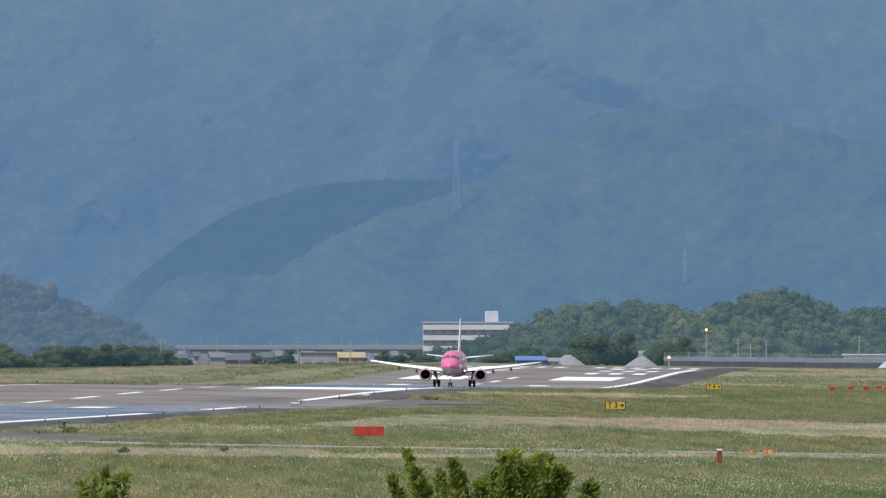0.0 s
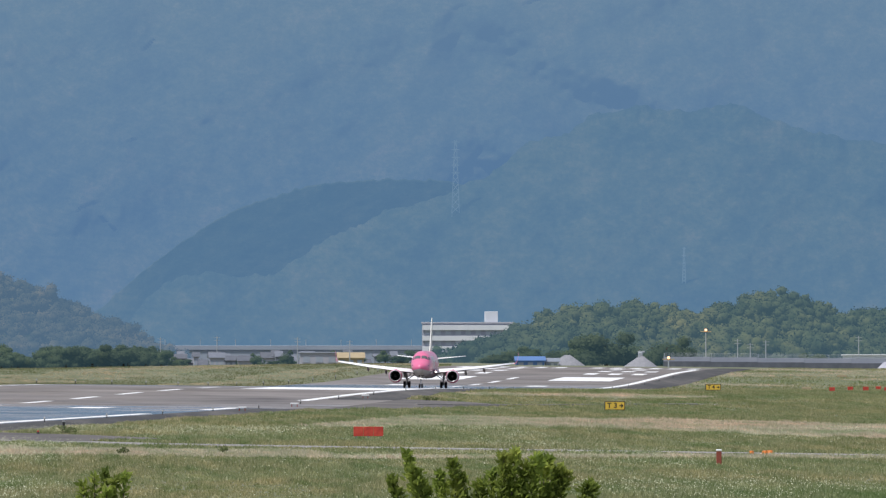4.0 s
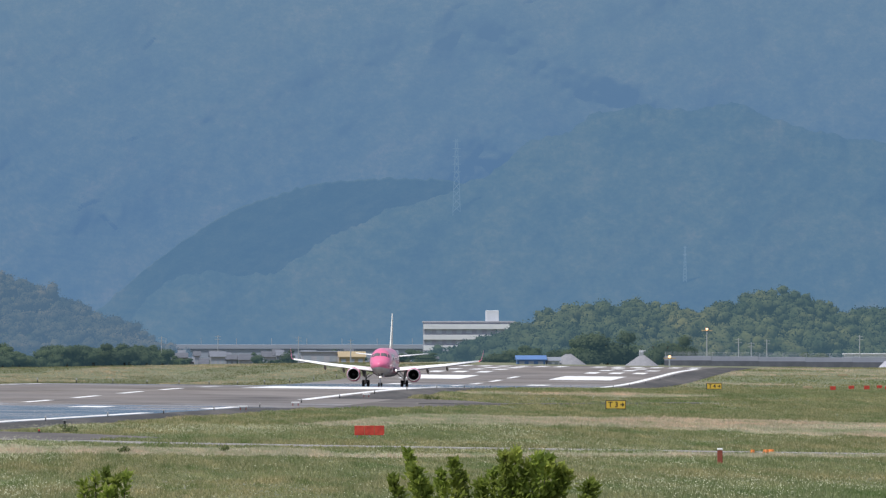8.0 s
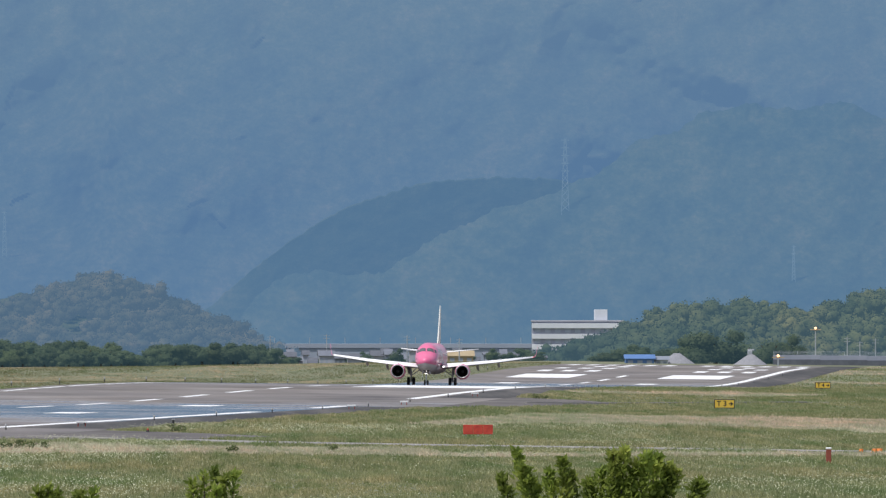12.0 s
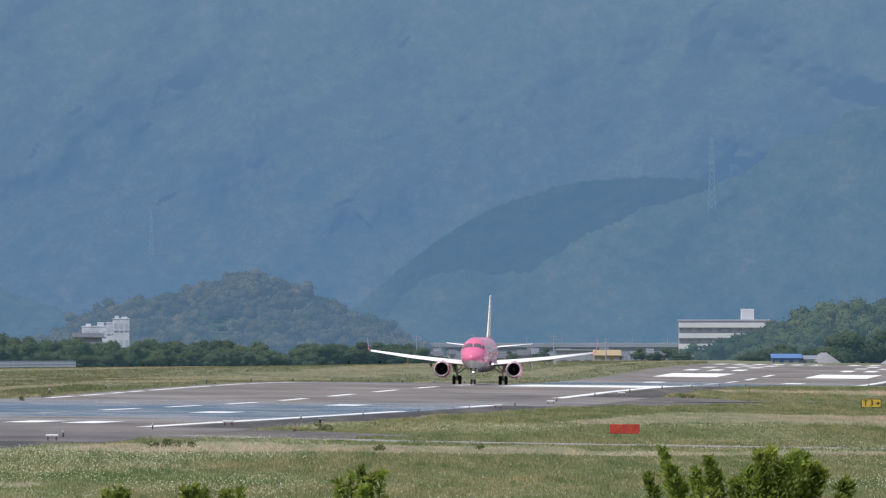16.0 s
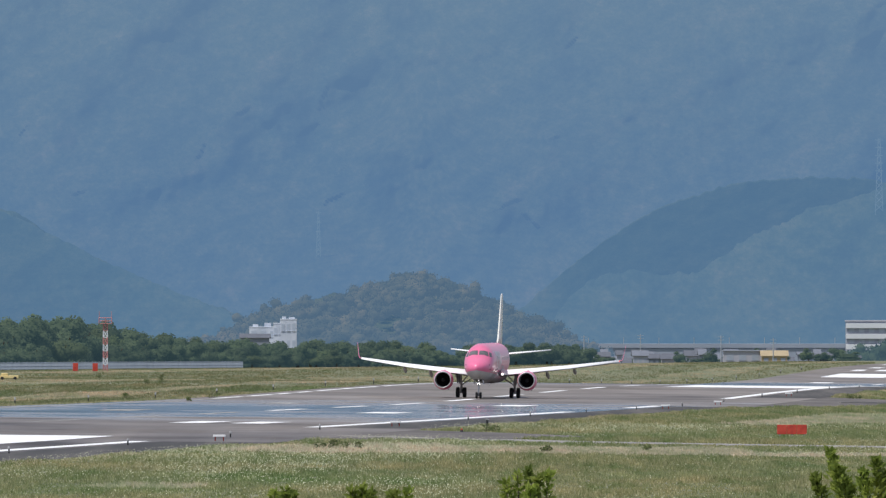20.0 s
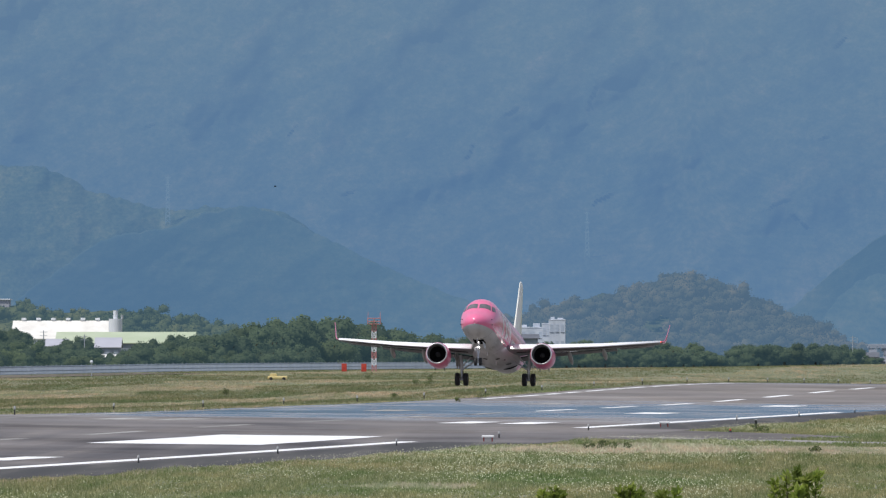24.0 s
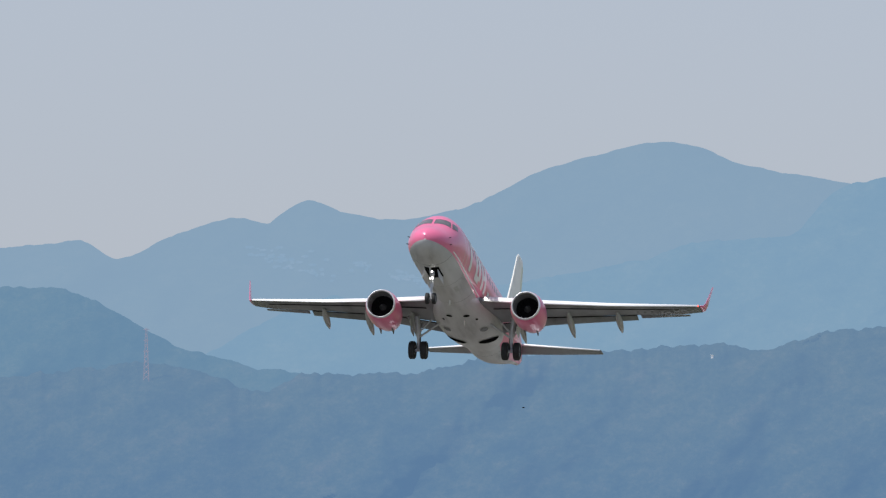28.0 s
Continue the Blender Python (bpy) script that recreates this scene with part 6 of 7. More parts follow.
def fence_section(a, b, high, mat, label, name="fence", bars=7.0):
    """A stretch of perimeter fence: posts, rails and close upright bars."""
    a, b = Vector(a), Vector(b)
    f = empty(name, Matrix.Translation(a), label, "fence", "perimeter fence")
    run = b - a
    n = max(1, round(run.xy.length / 5))
    for k in range(n):
        p = run * (k / n)
        bm = bm_new()
        tube(bm, (p.x, p.y, p.z - 0.2), (p.x, p.y, p.z + high + 0.12), 0.05, sides=6)
        part("post", bm, GALV, f)
    bm = bm_new()
    for h in (0.15, high * 0.5, high - 0.05):
        tube(bm, (0, 0, h), (run.x, run.y, run.z + h), 0.035, sides=4)
    part("rail", bm, mat, f)
    count = int(run.xy.length * bars)
    verts, faces = [], []
    for i in range(count):
        p = run * ((i + 0.5) / count)
        for dx, dz in ((-0.026, 0.08), (0.026, 0.08), (0.026, high), (-0.026, high)):
            verts.append((p.x + dx, p.y, p.z + dz))
        faces.append((4 * i, 4 * i + 1, 4 * i + 2, 4 * i + 3))
    hung(mesh_object("mesh_panel", verts, faces, mat, False), f, "close upright bars")


# fence colour lightened and blued to stand for haze
FENCE_GREY = material("hazed_fence_grey", [(0.30, 0.35, 0.43), (0.40, 0.45, 0.53)], 0.2, 0.6)
for k in range(25):
    y0, y1 = 1440 + k * 40, 1480 + k * 40
    fence_section(on_runway(-128, y0), on_runway(-128, y1), 1.15, FENCE_GREY, "grey steel perimeter fence at the edge of the grass")

# wall and fence past the runway's end
for k in range(9):
    x0, x1 = 127 + k * 9, 136 + k * 9
    z = float(ground_z(131 + k * 9, 2700))
    w = empty("perimeter_wall", Matrix.Translation((x0, 2700, z)), "pale concrete perimeter wall with a dark base", "wall", "perimeter wall")
    bm = bm_new()
    box(bm, (8.96, 0.3, 1.35), (4.5, 0, 1.22), bevel=0.03)
    part("panel", bm, PINK_WALL, w, "pale concrete panel")
    bm = bm_new()
    box(bm, (9, 0.5, 1.25), (4.5, -0.1, 0.42), bevel=0.03)
    part("base", bm, SHADE_ROOF, w, "dark base")
    for dx in (0.2, 4.7):
        bm = bm_new()
        tube(bm, (dx, 0, 1.6), (dx, 0, 2.6), 0.05, sides=6)
        part("post", bm, GALV, w)
    bm = bm_new()
    for h in (2.1, 2.35, 2.6):
        tube(bm, (0, 0, h), (9, 0, h), 0.02, sides=4)
    part("wire", bm, GALV, w)

# utility poles
for az, y, top in ((11.4, 2900, 1.4), (15.4, 2950, 1.5), (21.1, 2900, 1.4), (24.8, 2880, 1.2), (52.3, 2760, 1.3), (53.2, 2765, 1.0), (54.3, 2760, 1.2), (60.9, 2750, 1.5), (-51.6, 2420, 1.9), (-50.2, 2420, 1.5), (-45.9, 2440, 1.8), (-58.0, 2400, 1.7), (-55.4, 2300, 0.0), (-52.8, 2250, 0.6), (-43.0, 2420, 1.5)):
    x = az * y / 1000
    g0 = float(ground_z(x, y))
    h = EYE_Z + top * y / 1000 - g0
    p = empty("utility_pole", Matrix.Translation((x, y, g0)), "grey concrete utility pole with crossarms", "pole", "utility poles")
    bm = bm_new()
    tube(bm, (0, 0, -0.3), (0, 0, h), 0.13, 0.08, 8)
    part("shaft", bm, GALV, p)
    for dz in (0.3, 0.9):
        bm = bm_new()
        box(bm, (1.3, 0.07, 0.07), (0, 0, h - dz))
        part("crossarm", bm, GALV, p)
for az, y, h in ((-55.2, 1700, 1.9), (-54.9, 1700, 1.6), (-42.5, 1760, 1.7), (-57.5, 1690, 1.8)):
    x = az * y / 1000
    p = empty("field_lamp", Matrix.Translation((x, y, float(ground_z(x, y)))), "short pole with a white globe lamp by the fence", "lamp", "field lamps")
    bm = bm_new()
    tube(bm, (0, 0, -0.1), (0, 0, h), 0.06, sides=6)
    part("pole", bm, GALV, p)
    bm = bm_new()
    bmesh.ops.create_uvsphere(bm, u_segments=10, v_segments=6, radius=0.22, matrix=Matrix.Translation((0, 0, h + 0.15)))
    part("globe", rounded(bm), WHITE_WALL, p)


# pylons on the mountain side
def pylon(az, el0, el1, y, arms=5, steel=None, label="slim grey lattice power pylon on the mountain side"):
    steel = steel or PYLON_STEEL
    eye = Vector((0, 0, EYE_Z))
    way = (afar(az, el0, 1000) - eye).normalized()
    base = min((h[0] for h in (t.ray_cast(eye, way) for t in SLOPES) if h[0]), key=lambda p: p.y)
    h = base.y * (el1 - el0) / 1000
    p = empty("power_pylon", Matrix.Translation(base), label, "pylon", "power pylons")
    w = 0.055 * h
    bm = bm_new()
    for sx in (-1, 1):
        for sy in (-1, 1):
            tube(bm, (sx * w, sy * w, -2), (sx * w * 0.25, sy * w * 0.25, h), 0.07, 0.05, 4)
    part("leg", bm, steel, p, "four slender legs")
    bm = bm_new()
    n = 10
    for k in range(n):
        r0, r1 = w * (1 - 0.75 * k / n), w * (1 - 0.75 * (k + 1) / n)
        for sy in (-1, 1):
            tube(bm, (-r0, sy * r0, h * k / n), (r1, sy * r1, h * (k + 1) / n), 0.05, sides=4)
            tube(bm, (r0, sy * r0, h * k / n), (-r1, sy * r1, h * (k + 1) / n), 0.05, sides=4)
    part("bracing", bm, steel, p)
    for k in range(arms):
        z = h * (0.55 + 0.42 * k / max(1, arms - 1))
        bm = bm_new()
        box(bm, (h * 0.11, 0.12, 0.16), (0, 0, z))
        part("crossarm", bm, steel, p)


SLOPES = []
for ob in list(scene.objects):
    if ob.name.startswith("backdrop_"):
        SLOPES.append(BVHTree.FromPolygons([v.co for v in ob.data.vertices], [p.vertices for p in ob.data.polygons]))
# steel and ridge mast get their haze as emission mixed into the colour
PYLON_STEEL = distant("hazed_pylon_steel", (0.150, 0.265, 0.405, 1), 0.88, (0.3, 0.3, 0.3), (0.45, 0.45, 0.45), 1.0)
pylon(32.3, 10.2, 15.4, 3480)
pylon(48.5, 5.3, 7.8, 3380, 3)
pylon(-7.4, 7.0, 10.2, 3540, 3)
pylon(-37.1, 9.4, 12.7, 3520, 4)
pylon(-73.8, 25.0, 28.7, 4150, 3, distant("hazed_ridge_mast_red", (0.23, 0.29, 0.41, 1), 0.75, (0.50, 0.22, 0.22), (0.70, 0.40, 0.38), 1.0), "slim red and white lattice mast on the ridge")


# a small white hut on the crest, and pale scars of bare rock on the far slopes
def on_slope(az, el):
    eye = Vector((0, 0, EYE_Z))
    way = (afar(az, el, 1000) - eye).normalized()
    return min((h[0] for h in (t.ray_cast(eye, way) for t in SLOPES) if h[0]), key=lambda p: p.y)


hut = empty("hilltop_hut", Matrix.Translation(on_slope(-33.6, 26.5)), "tiny white hut on the wooded mountain crest", "hut")
bm = bm_new()
box(bm, (0.8, 0.7, 0.9), (0, 0, 0.25), bevel=0.03)
part("wall", bm, WHITE_WALL, hut)
bm = bm_new()
box(bm, (1.0, 0.9, 0.15), (0, 0, 0.77), bevel=0.03)
part("roof", bm, ROOF_WHITE, hut)

# pale rock, nearly all of its colour a painted haze emission
SCAR = distant("hazed_rock_scar", (0.240, 0.372, 0.52, 1), 0.95, (0.30, 0.28, 0.26), (0.60, 0.56, 0.52), 0.4)
scar_rng = np.random.default_rng(91)
verts, faces = [], []
for az0, el0, count, sa, se in ((-65.0, 33.6, 34, 1.2, 0.5), (-54.5, 31.9, 40, 1.4, 0.35), (-62.0, 32.6, 14, 1.0, 0.4), (-58.5, 33.0, 14, 1.5, 0.4)):
    for k in range(count):
        da = scar_rng.normal(scale=sa)
        p = on_slope(az0 + da, el0 - 0.25 * da + scar_rng.normal(scale=se * 0.6)) + Vector((0, -1.2, 0.3))
        n0, w, h = len(verts), scar_rng.uniform(0.4, 1.8), scar_rng.uniform(0.25, 0.7)
        for j in range(6):
            a = math.pi * j / 3 + scar_rng.uniform(-0.3, 0.3)
            verts.append((p.x + w * math.cos(a), p.y + 0.4 * math.sin(a), p.z + h * math.sin(a)))
        faces.append(tuple(range(n0, n0 + 6)))
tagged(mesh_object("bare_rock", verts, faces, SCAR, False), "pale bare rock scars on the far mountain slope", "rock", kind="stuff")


# ---- grass, flowers and foreground bushes ----
def blade_material(name, cols):
    m = bpy.data.materials.new(name)
    m.use_nodes = True
    b = m.node_tree.nodes["Principled BSDF"]
    b.inputs["Roughness"].default_value = 0.75
    b.inputs["Specular IOR Level"].default_value = 0.2
    g = node(m, "NewGeometry")
    ramp = node(m, "ValToRGB")
    els = ramp.color_ramp.elements
    while len(els) < len(cols):
        els.new(0.5)
    for i, c in enumerate(cols):
        els[i].position, els[i].color = i / (len(cols) - 1), (*c, 1)
    link(m, g.outputs["Random Per Island"], ramp.inputs[0])
    big, _ = noise_ramp(m, 0.045, [(0.66, 0.86, 0.62), (0.95, 1.0, 0.92), (1.08, 1.02, 0.96), (1.34, 1.16, 1.08)], 6.0, (1, 0.3, 1))
    mid, _ = noise_ramp(m, 0.55, [(0.62, 0.78, 0.60), (1.0, 1.0, 1.0), (1.34, 1.22, 1.20)], 4.0, (1, 0.035, 1), rough=0.65)
    col = ramp.outputs[0]
    for c in (big, mid):
        mul = node(m, "MixRGB", Fac=1.0)
        mul.blend_type = "MULTIPLY"
        link(m, col, mul.inputs[1])
        link(m, c, mul.inputs[2])
        col = mul.outputs[0]
    link(m, mul.outputs[0], b.inputs["Base Color"])
    lit = node(m, "BsdfTranslucent")
    link(m, mul.outputs[0], lit.inputs["Color"])
    mix = node(m, "MixShader", Fac=0.5)
    link(m, b.outputs[0], mix.inputs[1])
    link(m, lit.outputs[0], mix.inputs[2])
    link(m, mix.outputs[0], m.node_tree.nodes["Material Output"].inputs[0])
    return m


GRASS = blade_material("grass_blades", [(0.180, 0.202, 0.092), (0.262, 0.280, 0.134), (0.328, 0.332, 0.178), (0.47, 0.455, 0.285), (0.210, 0.246, 0.104)])
ACROSS_GRASS = blade_material("grass_across_blades", [(0.155, 0.175, 0.085), (0.205, 0.22, 0.115), (0.255, 0.255, 0.15), (0.33, 0.31, 0.20)])
DRY_GRASS = blade_material("dry_grass_blades", [(0.55, 0.465, 0.355), (0.66, 0.565, 0.445), (0.49, 0.435, 0.30), (0.72, 0.62, 0.50)])
ACROSS_DRY = blade_material("dry_grass_across_blades", [(0.44, 0.37, 0.265), (0.54, 0.455, 0.335), (0.38, 0.345, 0.21), (0.58, 0.495, 0.375)])
FLOWER = material("clover_white", [(0.44, 0.45, 0.28), (0.60, 0.60, 0.42)], 8, 0.8)


def paved(x, y):
    o = offset(x, y)
    a = (o < 30.4) & (o > left_edge(y) - 0.4)
    b = (y > 866) & (y < 942) & (o > 0) & (o < np.interp(y, [868, 885, 905, 925, 940], [30, 41, 44, 38, 30]))
    c = (y > 1283) & (y < 1427) & (o > 0) & (o < np.interp(y, [1285, 1320, 1360, 1400, 1425], [30, 38, 44, 38, 30]))
    t = np.abs((x - 2) * 106 + (y - 884) * 50) / 117.2
    d = (t < 3.4) & (x > 2) & (x < 52)
    e = (np.abs(y - (1362 + (x - 38) * 0.72)) < 6) & (x > 38) & (x < 70)
    return a | b | c | d | e


def scatter(y0, y1, az0, az1, per_m2, seed, keep):
    rg = np.random.default_rng(seed)
    n = int((y1 - y0) * (az1 - az0) / 1000 * (y0 + y1) / 2 * per_m2)
    y = np.sqrt(rg.uniform(y0 ** 2, y1 ** 2, n))
    x = rg.uniform(az0, az1, n) * y / 1000
    ok = keep(x, y) & ~paved(x, y)
    return x[ok], y[ok], rg


def tufts(name, x, y, rg, high, wide, mat, label, leaves=3):
    n = len(x)
    z = ground_z(x, y)
    clump = 0.80 + 0.75 * fbm(x * 0.40, y * 0.03, 3, 5) + 0.35 * fbm(x * 1.7, y * 0.09, 2, 6)
    h = high * rg.uniform(0.45, 1.25, n) * np.clip(clump, 0.35, 1.5)
    tri = []
    for k in range(leaves):
        a = rg.uniform(0, math.pi, n)
        w = wide * rg.uniform(0.5, 1.2, n)
        lean = rg.normal(scale=0.28, size=n) * h
        dx = rg.normal(scale=wide * 0.8, size=n)
        hh = h * rg.uniform(0.6, 1.1, n)
        p0 = np.stack([x + dx - np.cos(a) * w, y - np.sin(a) * w, z - 0.02], -1)
        p1 = np.stack([x + dx + np.cos(a) * w, y + np.sin(a) * w, z - 0.02], -1)
        p2 = np.stack([x + dx + lean, y + rg.normal(scale=0.1, size=n), z + hh], -1)
        tri.append(np.stack([p0, p1, p2], 1))
    v = np.concatenate(tri).reshape(-1, 3)
    me = bpy.data.meshes.new(name)
    me.vertices.add(len(v))
    me.vertices.foreach_set("co", v.ravel())
    me.loops.add(len(v))
    me.loops.foreach_set("vertex_index", np.arange(len(v)))
    me.polygons.add(len(v) // 3)
    me.polygons.foreach_set("loop_start", np.arange(0, len(v), 3))
    me.materials.append(mat)
    me.update(calc_edges=True)
    me.validate()
    return tagged(new(name, me), label, "grass", kind="stuff")


def right_side(x, y):
    return offset(x, y) > 0


def left_side(x, y):
    o = offset(x, y)
    return (o < 0) & (o > -127)


def dry(x, y):
    """Straw-coloured bands that run across the grass."""
    s = lattice_noise(x * 0.02 + y * 0.004, y * 0.010, 31) + 0.35 * lattice_noise(x * 0.09, y * 0.03, 32)
    band = np.exp(-((y - 1125 + 5.2 * np.clip(x - 36, 0, 30)) / 100) ** 4) * 1.9 * (offset(x, y) > 44) + np.exp(-((offset(x, y) + 72) / 16) ** 2) * 0.9
    across = offset(x, y) < 0
    edge = 0.35 * lattice_noise(x * 0.05 + y * 0.01, y * 0.012, 33)
    far_band = np.exp(-((offset(x, y) + 68) / 15) ** 2) + 0.9 * np.exp(-((offset(x, y) + 37) / 5) ** 2) + 0.75 * np.exp(-((offset(x, y) + 112) / 9) ** 2)
    near = np.clip((y - 620) / 260, 0.0, 1.0) * 0.25 - 0.3 * (y < 760)
    return np.where(across, far_band + edge > 0.62, s + band + near > 0.80)


for name, y0, y1, az0, az1, dens, high, wide, seed in (("grass_near", 500, 700, -64, 66, 9.5, 0.22, 0.030, 1), ("grass_middle", 700, 960, -45, 66, 7.5, 0.24, 0.036, 2), ("grass_far", 960, 1680, -8, 66, 3.4, 0.24, 0.050, 3), ("grass_end", 1680, 2640, 30, 70, 0.8, 0.22, 0.08, 8)):
    x, y, rg = scatter(y0, y1, az0, az1, dens, seed, right_side)
    m = dry(x, y)
    tufts(name, x[~m], y[~m], rg, high, wide, GRASS, "rough uneven green grass beside the runway")
    tufts("dry_" + name, x[m], y[m], rg, high * 0.9, wide, DRY_GRASS, "dry straw-coloured grass beside the runway")
for name, y0, y1, az0, az1, dens, seed in (("grass_across", 900, 1500, -75, 0, 3.4, 4), ("grass_across_far", 1500, 2700, -66, 32, 1.1, 6)):
    x, y, rg = scatter(y0, y1, az0, az1, dens, seed, left_side)
    m = dry(x, y)
    tufts(name, x[~m], y[~m], rg, 0.15, 0.075, ACROSS_GRASS, "rough green grass across the runway", 2)
    tufts("dry_" + name, x[m], y[m], rg, 0.13, 0.085, ACROSS_DRY, "dry straw-coloured grass across the runway", 2)


def ragged_edge():
    """Grass that hangs over the edges of the paving."""
    rg = np.random.default_rng(15)
    y = rg.uniform(480, 1500, 42000)
    side = np.where(rg.uniform(0, 1, len(y)) < 0.7, 1, -1)
    creep = 0.9 * fbm(y * 0.05, y * 0 + 2.2, 3, 19)
    o = np.where(side > 0, 30.3, -left_edge(y)) * side - side * creep + side * np.abs(rg.normal(scale=0.8, size=len(y)))
    x = RX + RK * y + o
    ok = ~((o > 0) & (((y > 864) & (y < 944)) | ((y > 1281) & (y < 1429))))
    x, y = x[ok], y[ok]
    m = rg.uniform(0, 1, len(x)) < 0.35
    tufts("grass_edge", x[~m], y[~m], rg, 0.26, 0.03, GRASS, "ragged green grass along the edge of the paving")
    tufts("dry_grass_edge", x[m], y[m], rg, 0.24, 0.03, DRY_GRASS, "ragged dry grass along the edge of the paving")


ragged_edge()


def flowers():
    x, y, rg = scatter(505, 1000, -62, 66, 2.4, 9, right_side)
    dens = 0.02 + 1.25 * fbm(x * 0.12, y * 0.012, 3, 77) + 0.35 * np.exp(-((offset(x, y) - 36) / 12) ** 2)
    keep = rg.uniform(0, 1, len(x)) < np.clip(dens, 0.05, 1)
    x, y = x[keep], y[keep]
    z = ground_z(x, y) + rg.uniform(0.16, 0.36, len(x))
    r = rg.uniform(0.009, 0.023, len(x))
    q = np.stack([np.stack([x + r * sx, y + 0.02 * sy, z + r * sz], -1) for sx, sy, sz in ((-1, 0, 0), (0, -1, -0.8), (1, 0, 0), (0, 1, 0.9))], 1)
    return tagged(new("clover_flowers", quads("clover_flowers", q, FLOWER)), "scattered white clover heads in the grass", "flowers", kind="stuff")


flowers()

BUSH_LEAF = leaf_material("bush_leaves", (0.14, 0.195, 0.040), (0.26, 0.325, 0.065), (0.42, 0.455, 0.11), 1.6)


def foreground_bush(az, y, top, stems, seed, label, density=1.0):
    """A shrub of upright shoots. stems: (az offset, height of the tip over the shrub's foot as el, width in metres)."""
    rg = np.random.default_rng(seed)
    x = az * y / 1000
    g0 = float(ground_z(x, y))
    b = empty("shrub", Matrix.Translation((x, y, g0)), label, "shrub", "shrubs before the field")
    for daz, el, wd in stems:
        tip = Vector((daz * y / 1000, rg.uniform(-0.5, 0.5), EYE_Z + el * y / 1000 - g0))
        foot = Vector((tip.x * 0.5, 0, -0.2))
        bm = bm_new()
        tube(bm, foot, tip, 0.035, 0.008, 6)
        part("stem", bm, BARK, b)
        cloud = []
        n = int(430 * density * (0.45 + 1.4 * wd))
        for i in range(n):
            t = 1 - rg.uniform(0, 1) ** 1.3 * 0.75
            p = foot.lerp(tip, t)
            r = wd * (1.02 - t) ** 0.6 * 1.8 + 0.04
            c = np.array(p) + rg.normal(scale=r * 0.55, size=3)
            c[2] = c[2] if c[2] < tip.z else tip.z - rg.uniform(0, 0.35)
            d = rg.normal(size=3)
            d[2] = abs(d[2]) + 0.2
            d /= np.linalg.norm(d)
            s = np.cross(d, rg.normal(size=3))
            s /= np.linalg.norm(s)
            ln, w = rg.uniform(0.13, 0.26), rg.uniform(0.03, 0.055)
            cloud.append([c, c + d * ln * 0.5 + s * w, c + d * ln, c + d * ln * 0.5 - s * w])
        hung(new("leaves", quads("leaves", np.array(cloud), BUSH_LEAF)), b, "glossy green leaves")
    return b


foreground_bush(34.6, 345, 0, [(-6.9, -8.6, 0.12), (-5.8, -6.75, 0.10), (-5.3, -7.9, 0.16), (-4.6, -9.0, 0.2), (-3.4, -8.3, 0.14), (-2.5, -7.35, 0.14), (-1.9, -8.5, 0.2), (-0.6, -8.9, 0.2), (0.4, -8.2, 0.22), (1.1, -7.0, 0.16), (1.9, -6.7, 0.18), (2.7, -7.6, 0.26), (3.5, -7.0, 0.22), (4.3, -7.2, 0.24), (5.0, -7.9, 0.24), (5.6, -8.2, 0.16), (4.6, -9.2, 0.3), (2.0, -9.2, 0.3), (7.2, -8.9, 0.09), (7.6, -9.2, 0.09)],
                1, "leafy green shrub with upright shoots before the field", 1.7)
foreground_bush(7.4, 345, 0, [(-1.5, -9.0, 0.08), (-0.7, -8.5, 0.07), (0.1, -8.2, 0.06), (0.8, -8.7, 0.08), (1.5, -8.3, 0.06), (0.2, -9.4, 0.16)], 2, "small leafy shrub with pointed shoots")
foreground_bush(-4.4, 345, 0, [(-0.6, -9.55, 0.08), (0.1, -9.35, 0.07), (0.7, -9.7, 0.1), (2.4, -9.75, 0.1), (3.4, -9.65, 0.08)], 3, "low leafy shrub before the field")
foreground_bush(-10.0, 345, 0, [(-0.5, -9.7, 0.08), (0.3, -9.5, 0.08), (0.9, -9.9, 0.1)], 4, "low leafy shrub before the field")

SOIL = material("bare_soil", [(0.10, 0.082, 0.062), (0.15, 0.125, 0.095)], 0.2, 0.95, stretch=(1, 0.1, 1))
tagged(strip("bare_strip", 1540, 1900, -127, -116, 0.06, SOIL), "dark brown bare strip along the fence", "soil", kind="structure")

# marker post and a low red lamp at the corner of the paving
px, py = 4.55 * 0.97, 970
post = empty("marker_post", Matrix.Translation((px, py, float(ground_z(px, py)))), "short dark marker post at the grass corner", "post")
bm = bm_new()
box(bm, (0.16, 0.16, 0.62), (0, 0, 0.28), bevel=0.02)
part("shaft", bm, BLACK_PAINT, post)
bm = bm_new()
box(bm, (0.2, 0.2, 0.06), (0, 0, 0.6), bevel=0.01)
part("cap", bm, STRUT, post)
px, py = 2.55, 930
lamp = empty("red_lamp", Matrix.Translation((px, py, float(ground_z(px, py)) + 0.02)), "low red lamp on the paving", "lamp")
bm = bm_new()
tube(bm, (0, 0, 0), (0, 0, 0.12), 0.12, 0.08, 10)
part("base", bm, BLACK_PAINT, lamp)
bm = bm_new()
bmesh.ops.create_uvsphere(bm, u_segments=10, v_segments=6, radius=0.08, matrix=Matrix.Translation((0, 0, 0.16)))
part("dome", rounded(bm), RED_PAINT, lamp, "red glass dome")

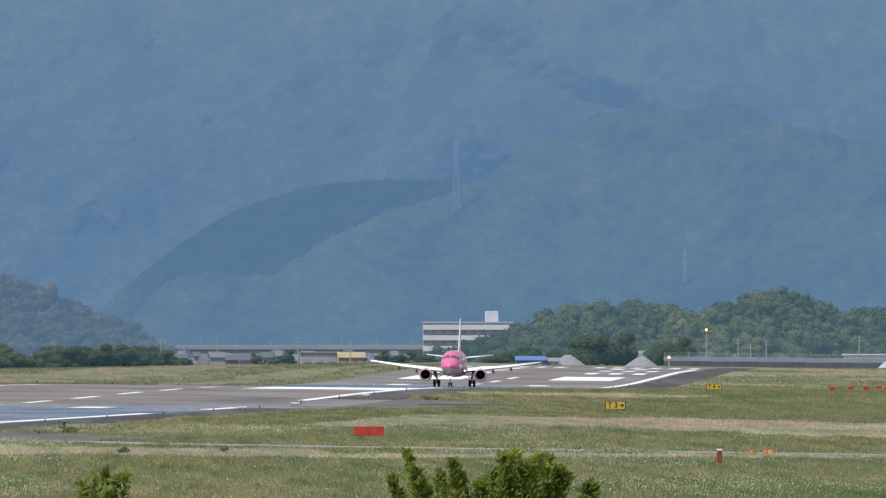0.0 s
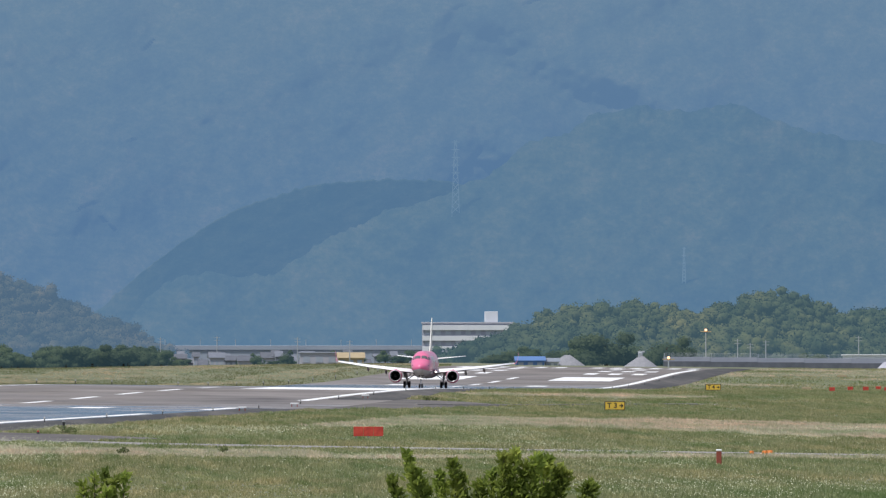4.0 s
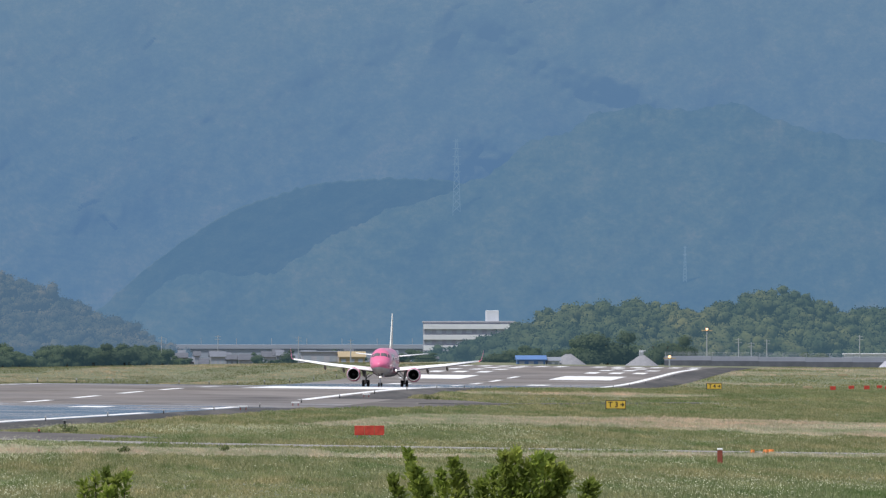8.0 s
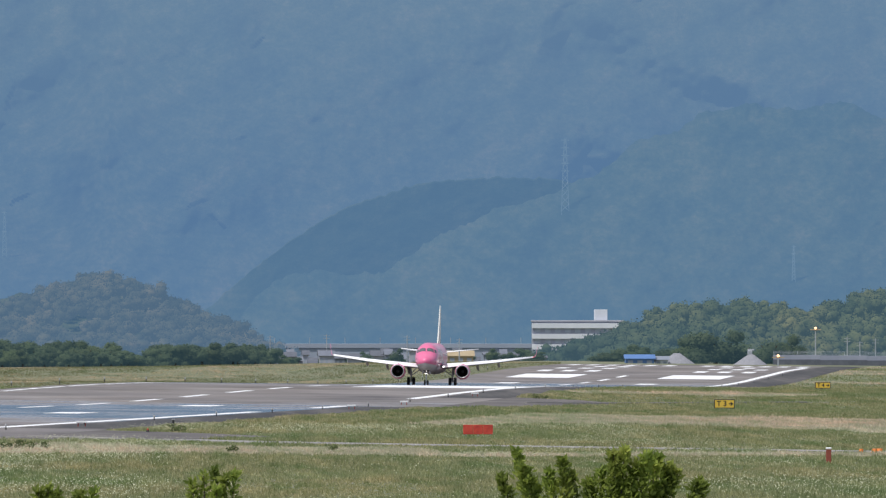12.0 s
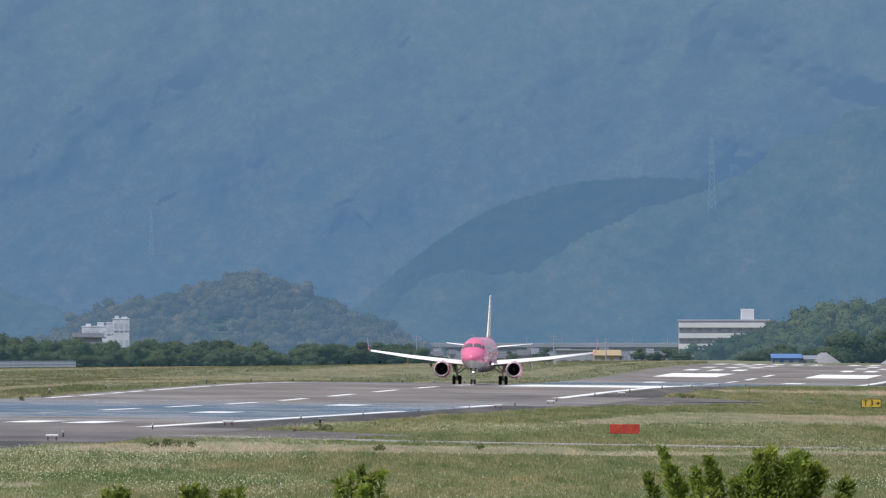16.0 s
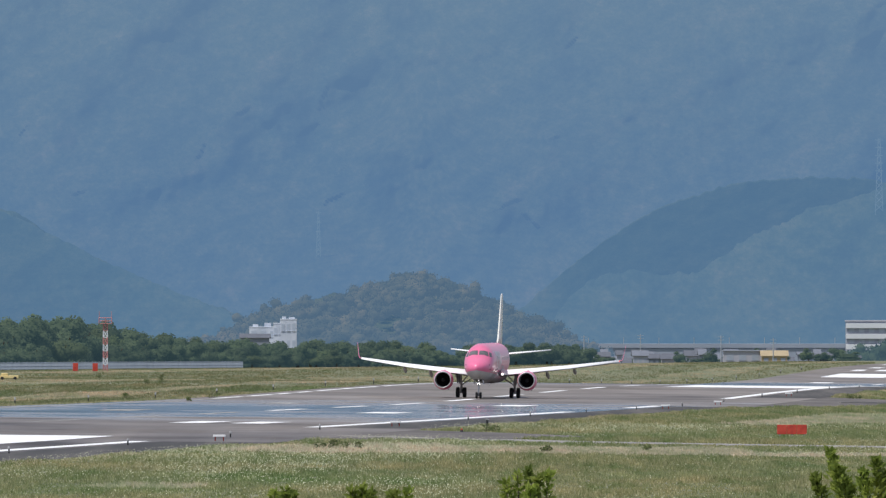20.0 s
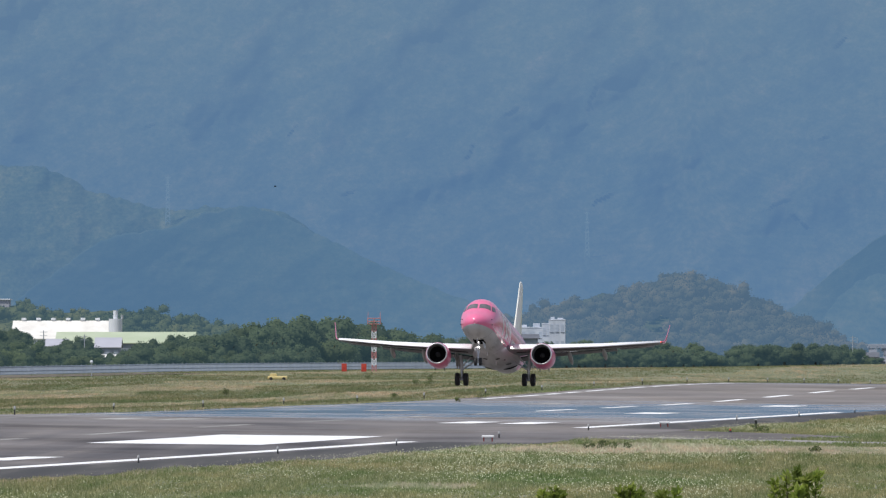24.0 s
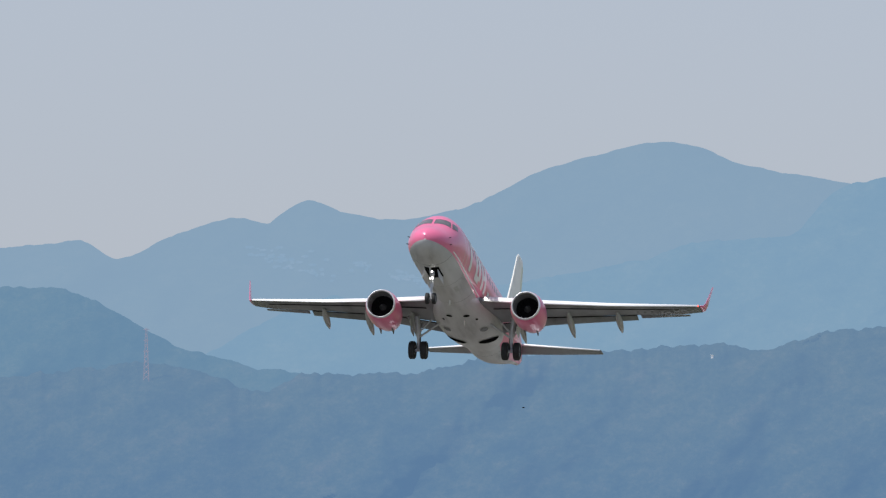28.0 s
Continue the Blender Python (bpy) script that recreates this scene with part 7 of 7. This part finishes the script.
# taller weeds at the edge of the paving
for az, y, h in ((30.3, 1412, 0.55), (30.9, 1413, 0.45), (4.6, 934, 0.6), (5.0, 935, 0.5), (-6.9, 800, 0.55), (-6.3, 803, 0.65), (-5.6, 806, 0.5), (-4.6, 808, 0.45), (15.9, 806, 0.5), (8.8, 790, 0.45), (-14.8, 1335, 0.7), (-16.6, 1290, 0.4), (-33.0, 1330, 0.8), (-21.0, 1330, 0.5), (-18.5, 1500, 0.9), (-19.5, 1490, 0.7), (-22.9, 1760, 0.9), (-18.6, 1800, 0.8)):
    x = az * y / 1000
    w = empty("weed_clump", Matrix.Translation((x, y, float(ground_z(x, y)))), "dark green clump of tall weeds at the grass edge", "weeds", "weed clumps")
    rg = np.random.default_rng(int(y + az * 10))
    bm = bm_new()
    for k in range(4):
        tube(bm, (rg.normal(scale=0.15), 0, 0), (rg.normal(scale=0.3), rg.normal(scale=0.2), h), 0.015, 0.006, 4)
    part("stalk", bm, BARK, w)
    cs = [(rg.normal(scale=0.3 * h), rg.normal(scale=0.3), h * rg.uniform(0.2, 0.8)) for k in range(7)]
    hung(new("leaves", quads("leaves", *on_crown(leaf_cloud(cs, [0.22 * h + 0.05] * 7, 130, 0.06, int(y)), WEED_LEAF))), w)


# ---- a bird that crosses the view ----
def build_bird():
    b = empty("bird", Matrix.Translation((-15, 700, 8)), "small dark bird in flight", "bird")
    bm = bm_new()
    bmesh.ops.create_uvsphere(bm, u_segments=10, v_segments=6, radius=0.035, matrix=Matrix.Diagonal((1.9, 0.8, 0.8, 1)))
    part("body", rounded(bm), DARK, b)
    for sd in (-1, 1):
        bm = bm_new()
        vs = [bm.verts.new(p) for p in ((0.03, sd * 0.015, 0.005), (-0.03, sd * 0.015, 0.005), (-0.035, sd * 0.085, 0.035), (0.0, sd * 0.095, 0.035))]
        bm.faces.new(vs)
        bmesh.ops.solidify(bm, geom=list(bm.faces), thickness=0.008)
        part("wing", bm, DARK, b)
    bm = bm_new()
    box(bm, (0.06, 0.03, 0.01), (-0.08, 0, 0), bevel=0.003)
    part("tail", bm, DARK, b)
    return b


bird = build_bird()
# seconds, az, el
BIRD = [(0, 400.0, 9.0), (10, 220.0, 8.5), (20, 72.0, 7.6), (21.5, 18.0, 6.8), (22.5, -16.0, 6.6), (23, -21.5, 7.1), (24, -29.5, 12.0), (25, -37.1, 19.3), (25.5, -39.2, 21.1), (26, -41.6, 21.3), (26.5, -43.9, 21.2), (27, -44.5, 21.8), (28, -47.0, 23.0)]


motions()
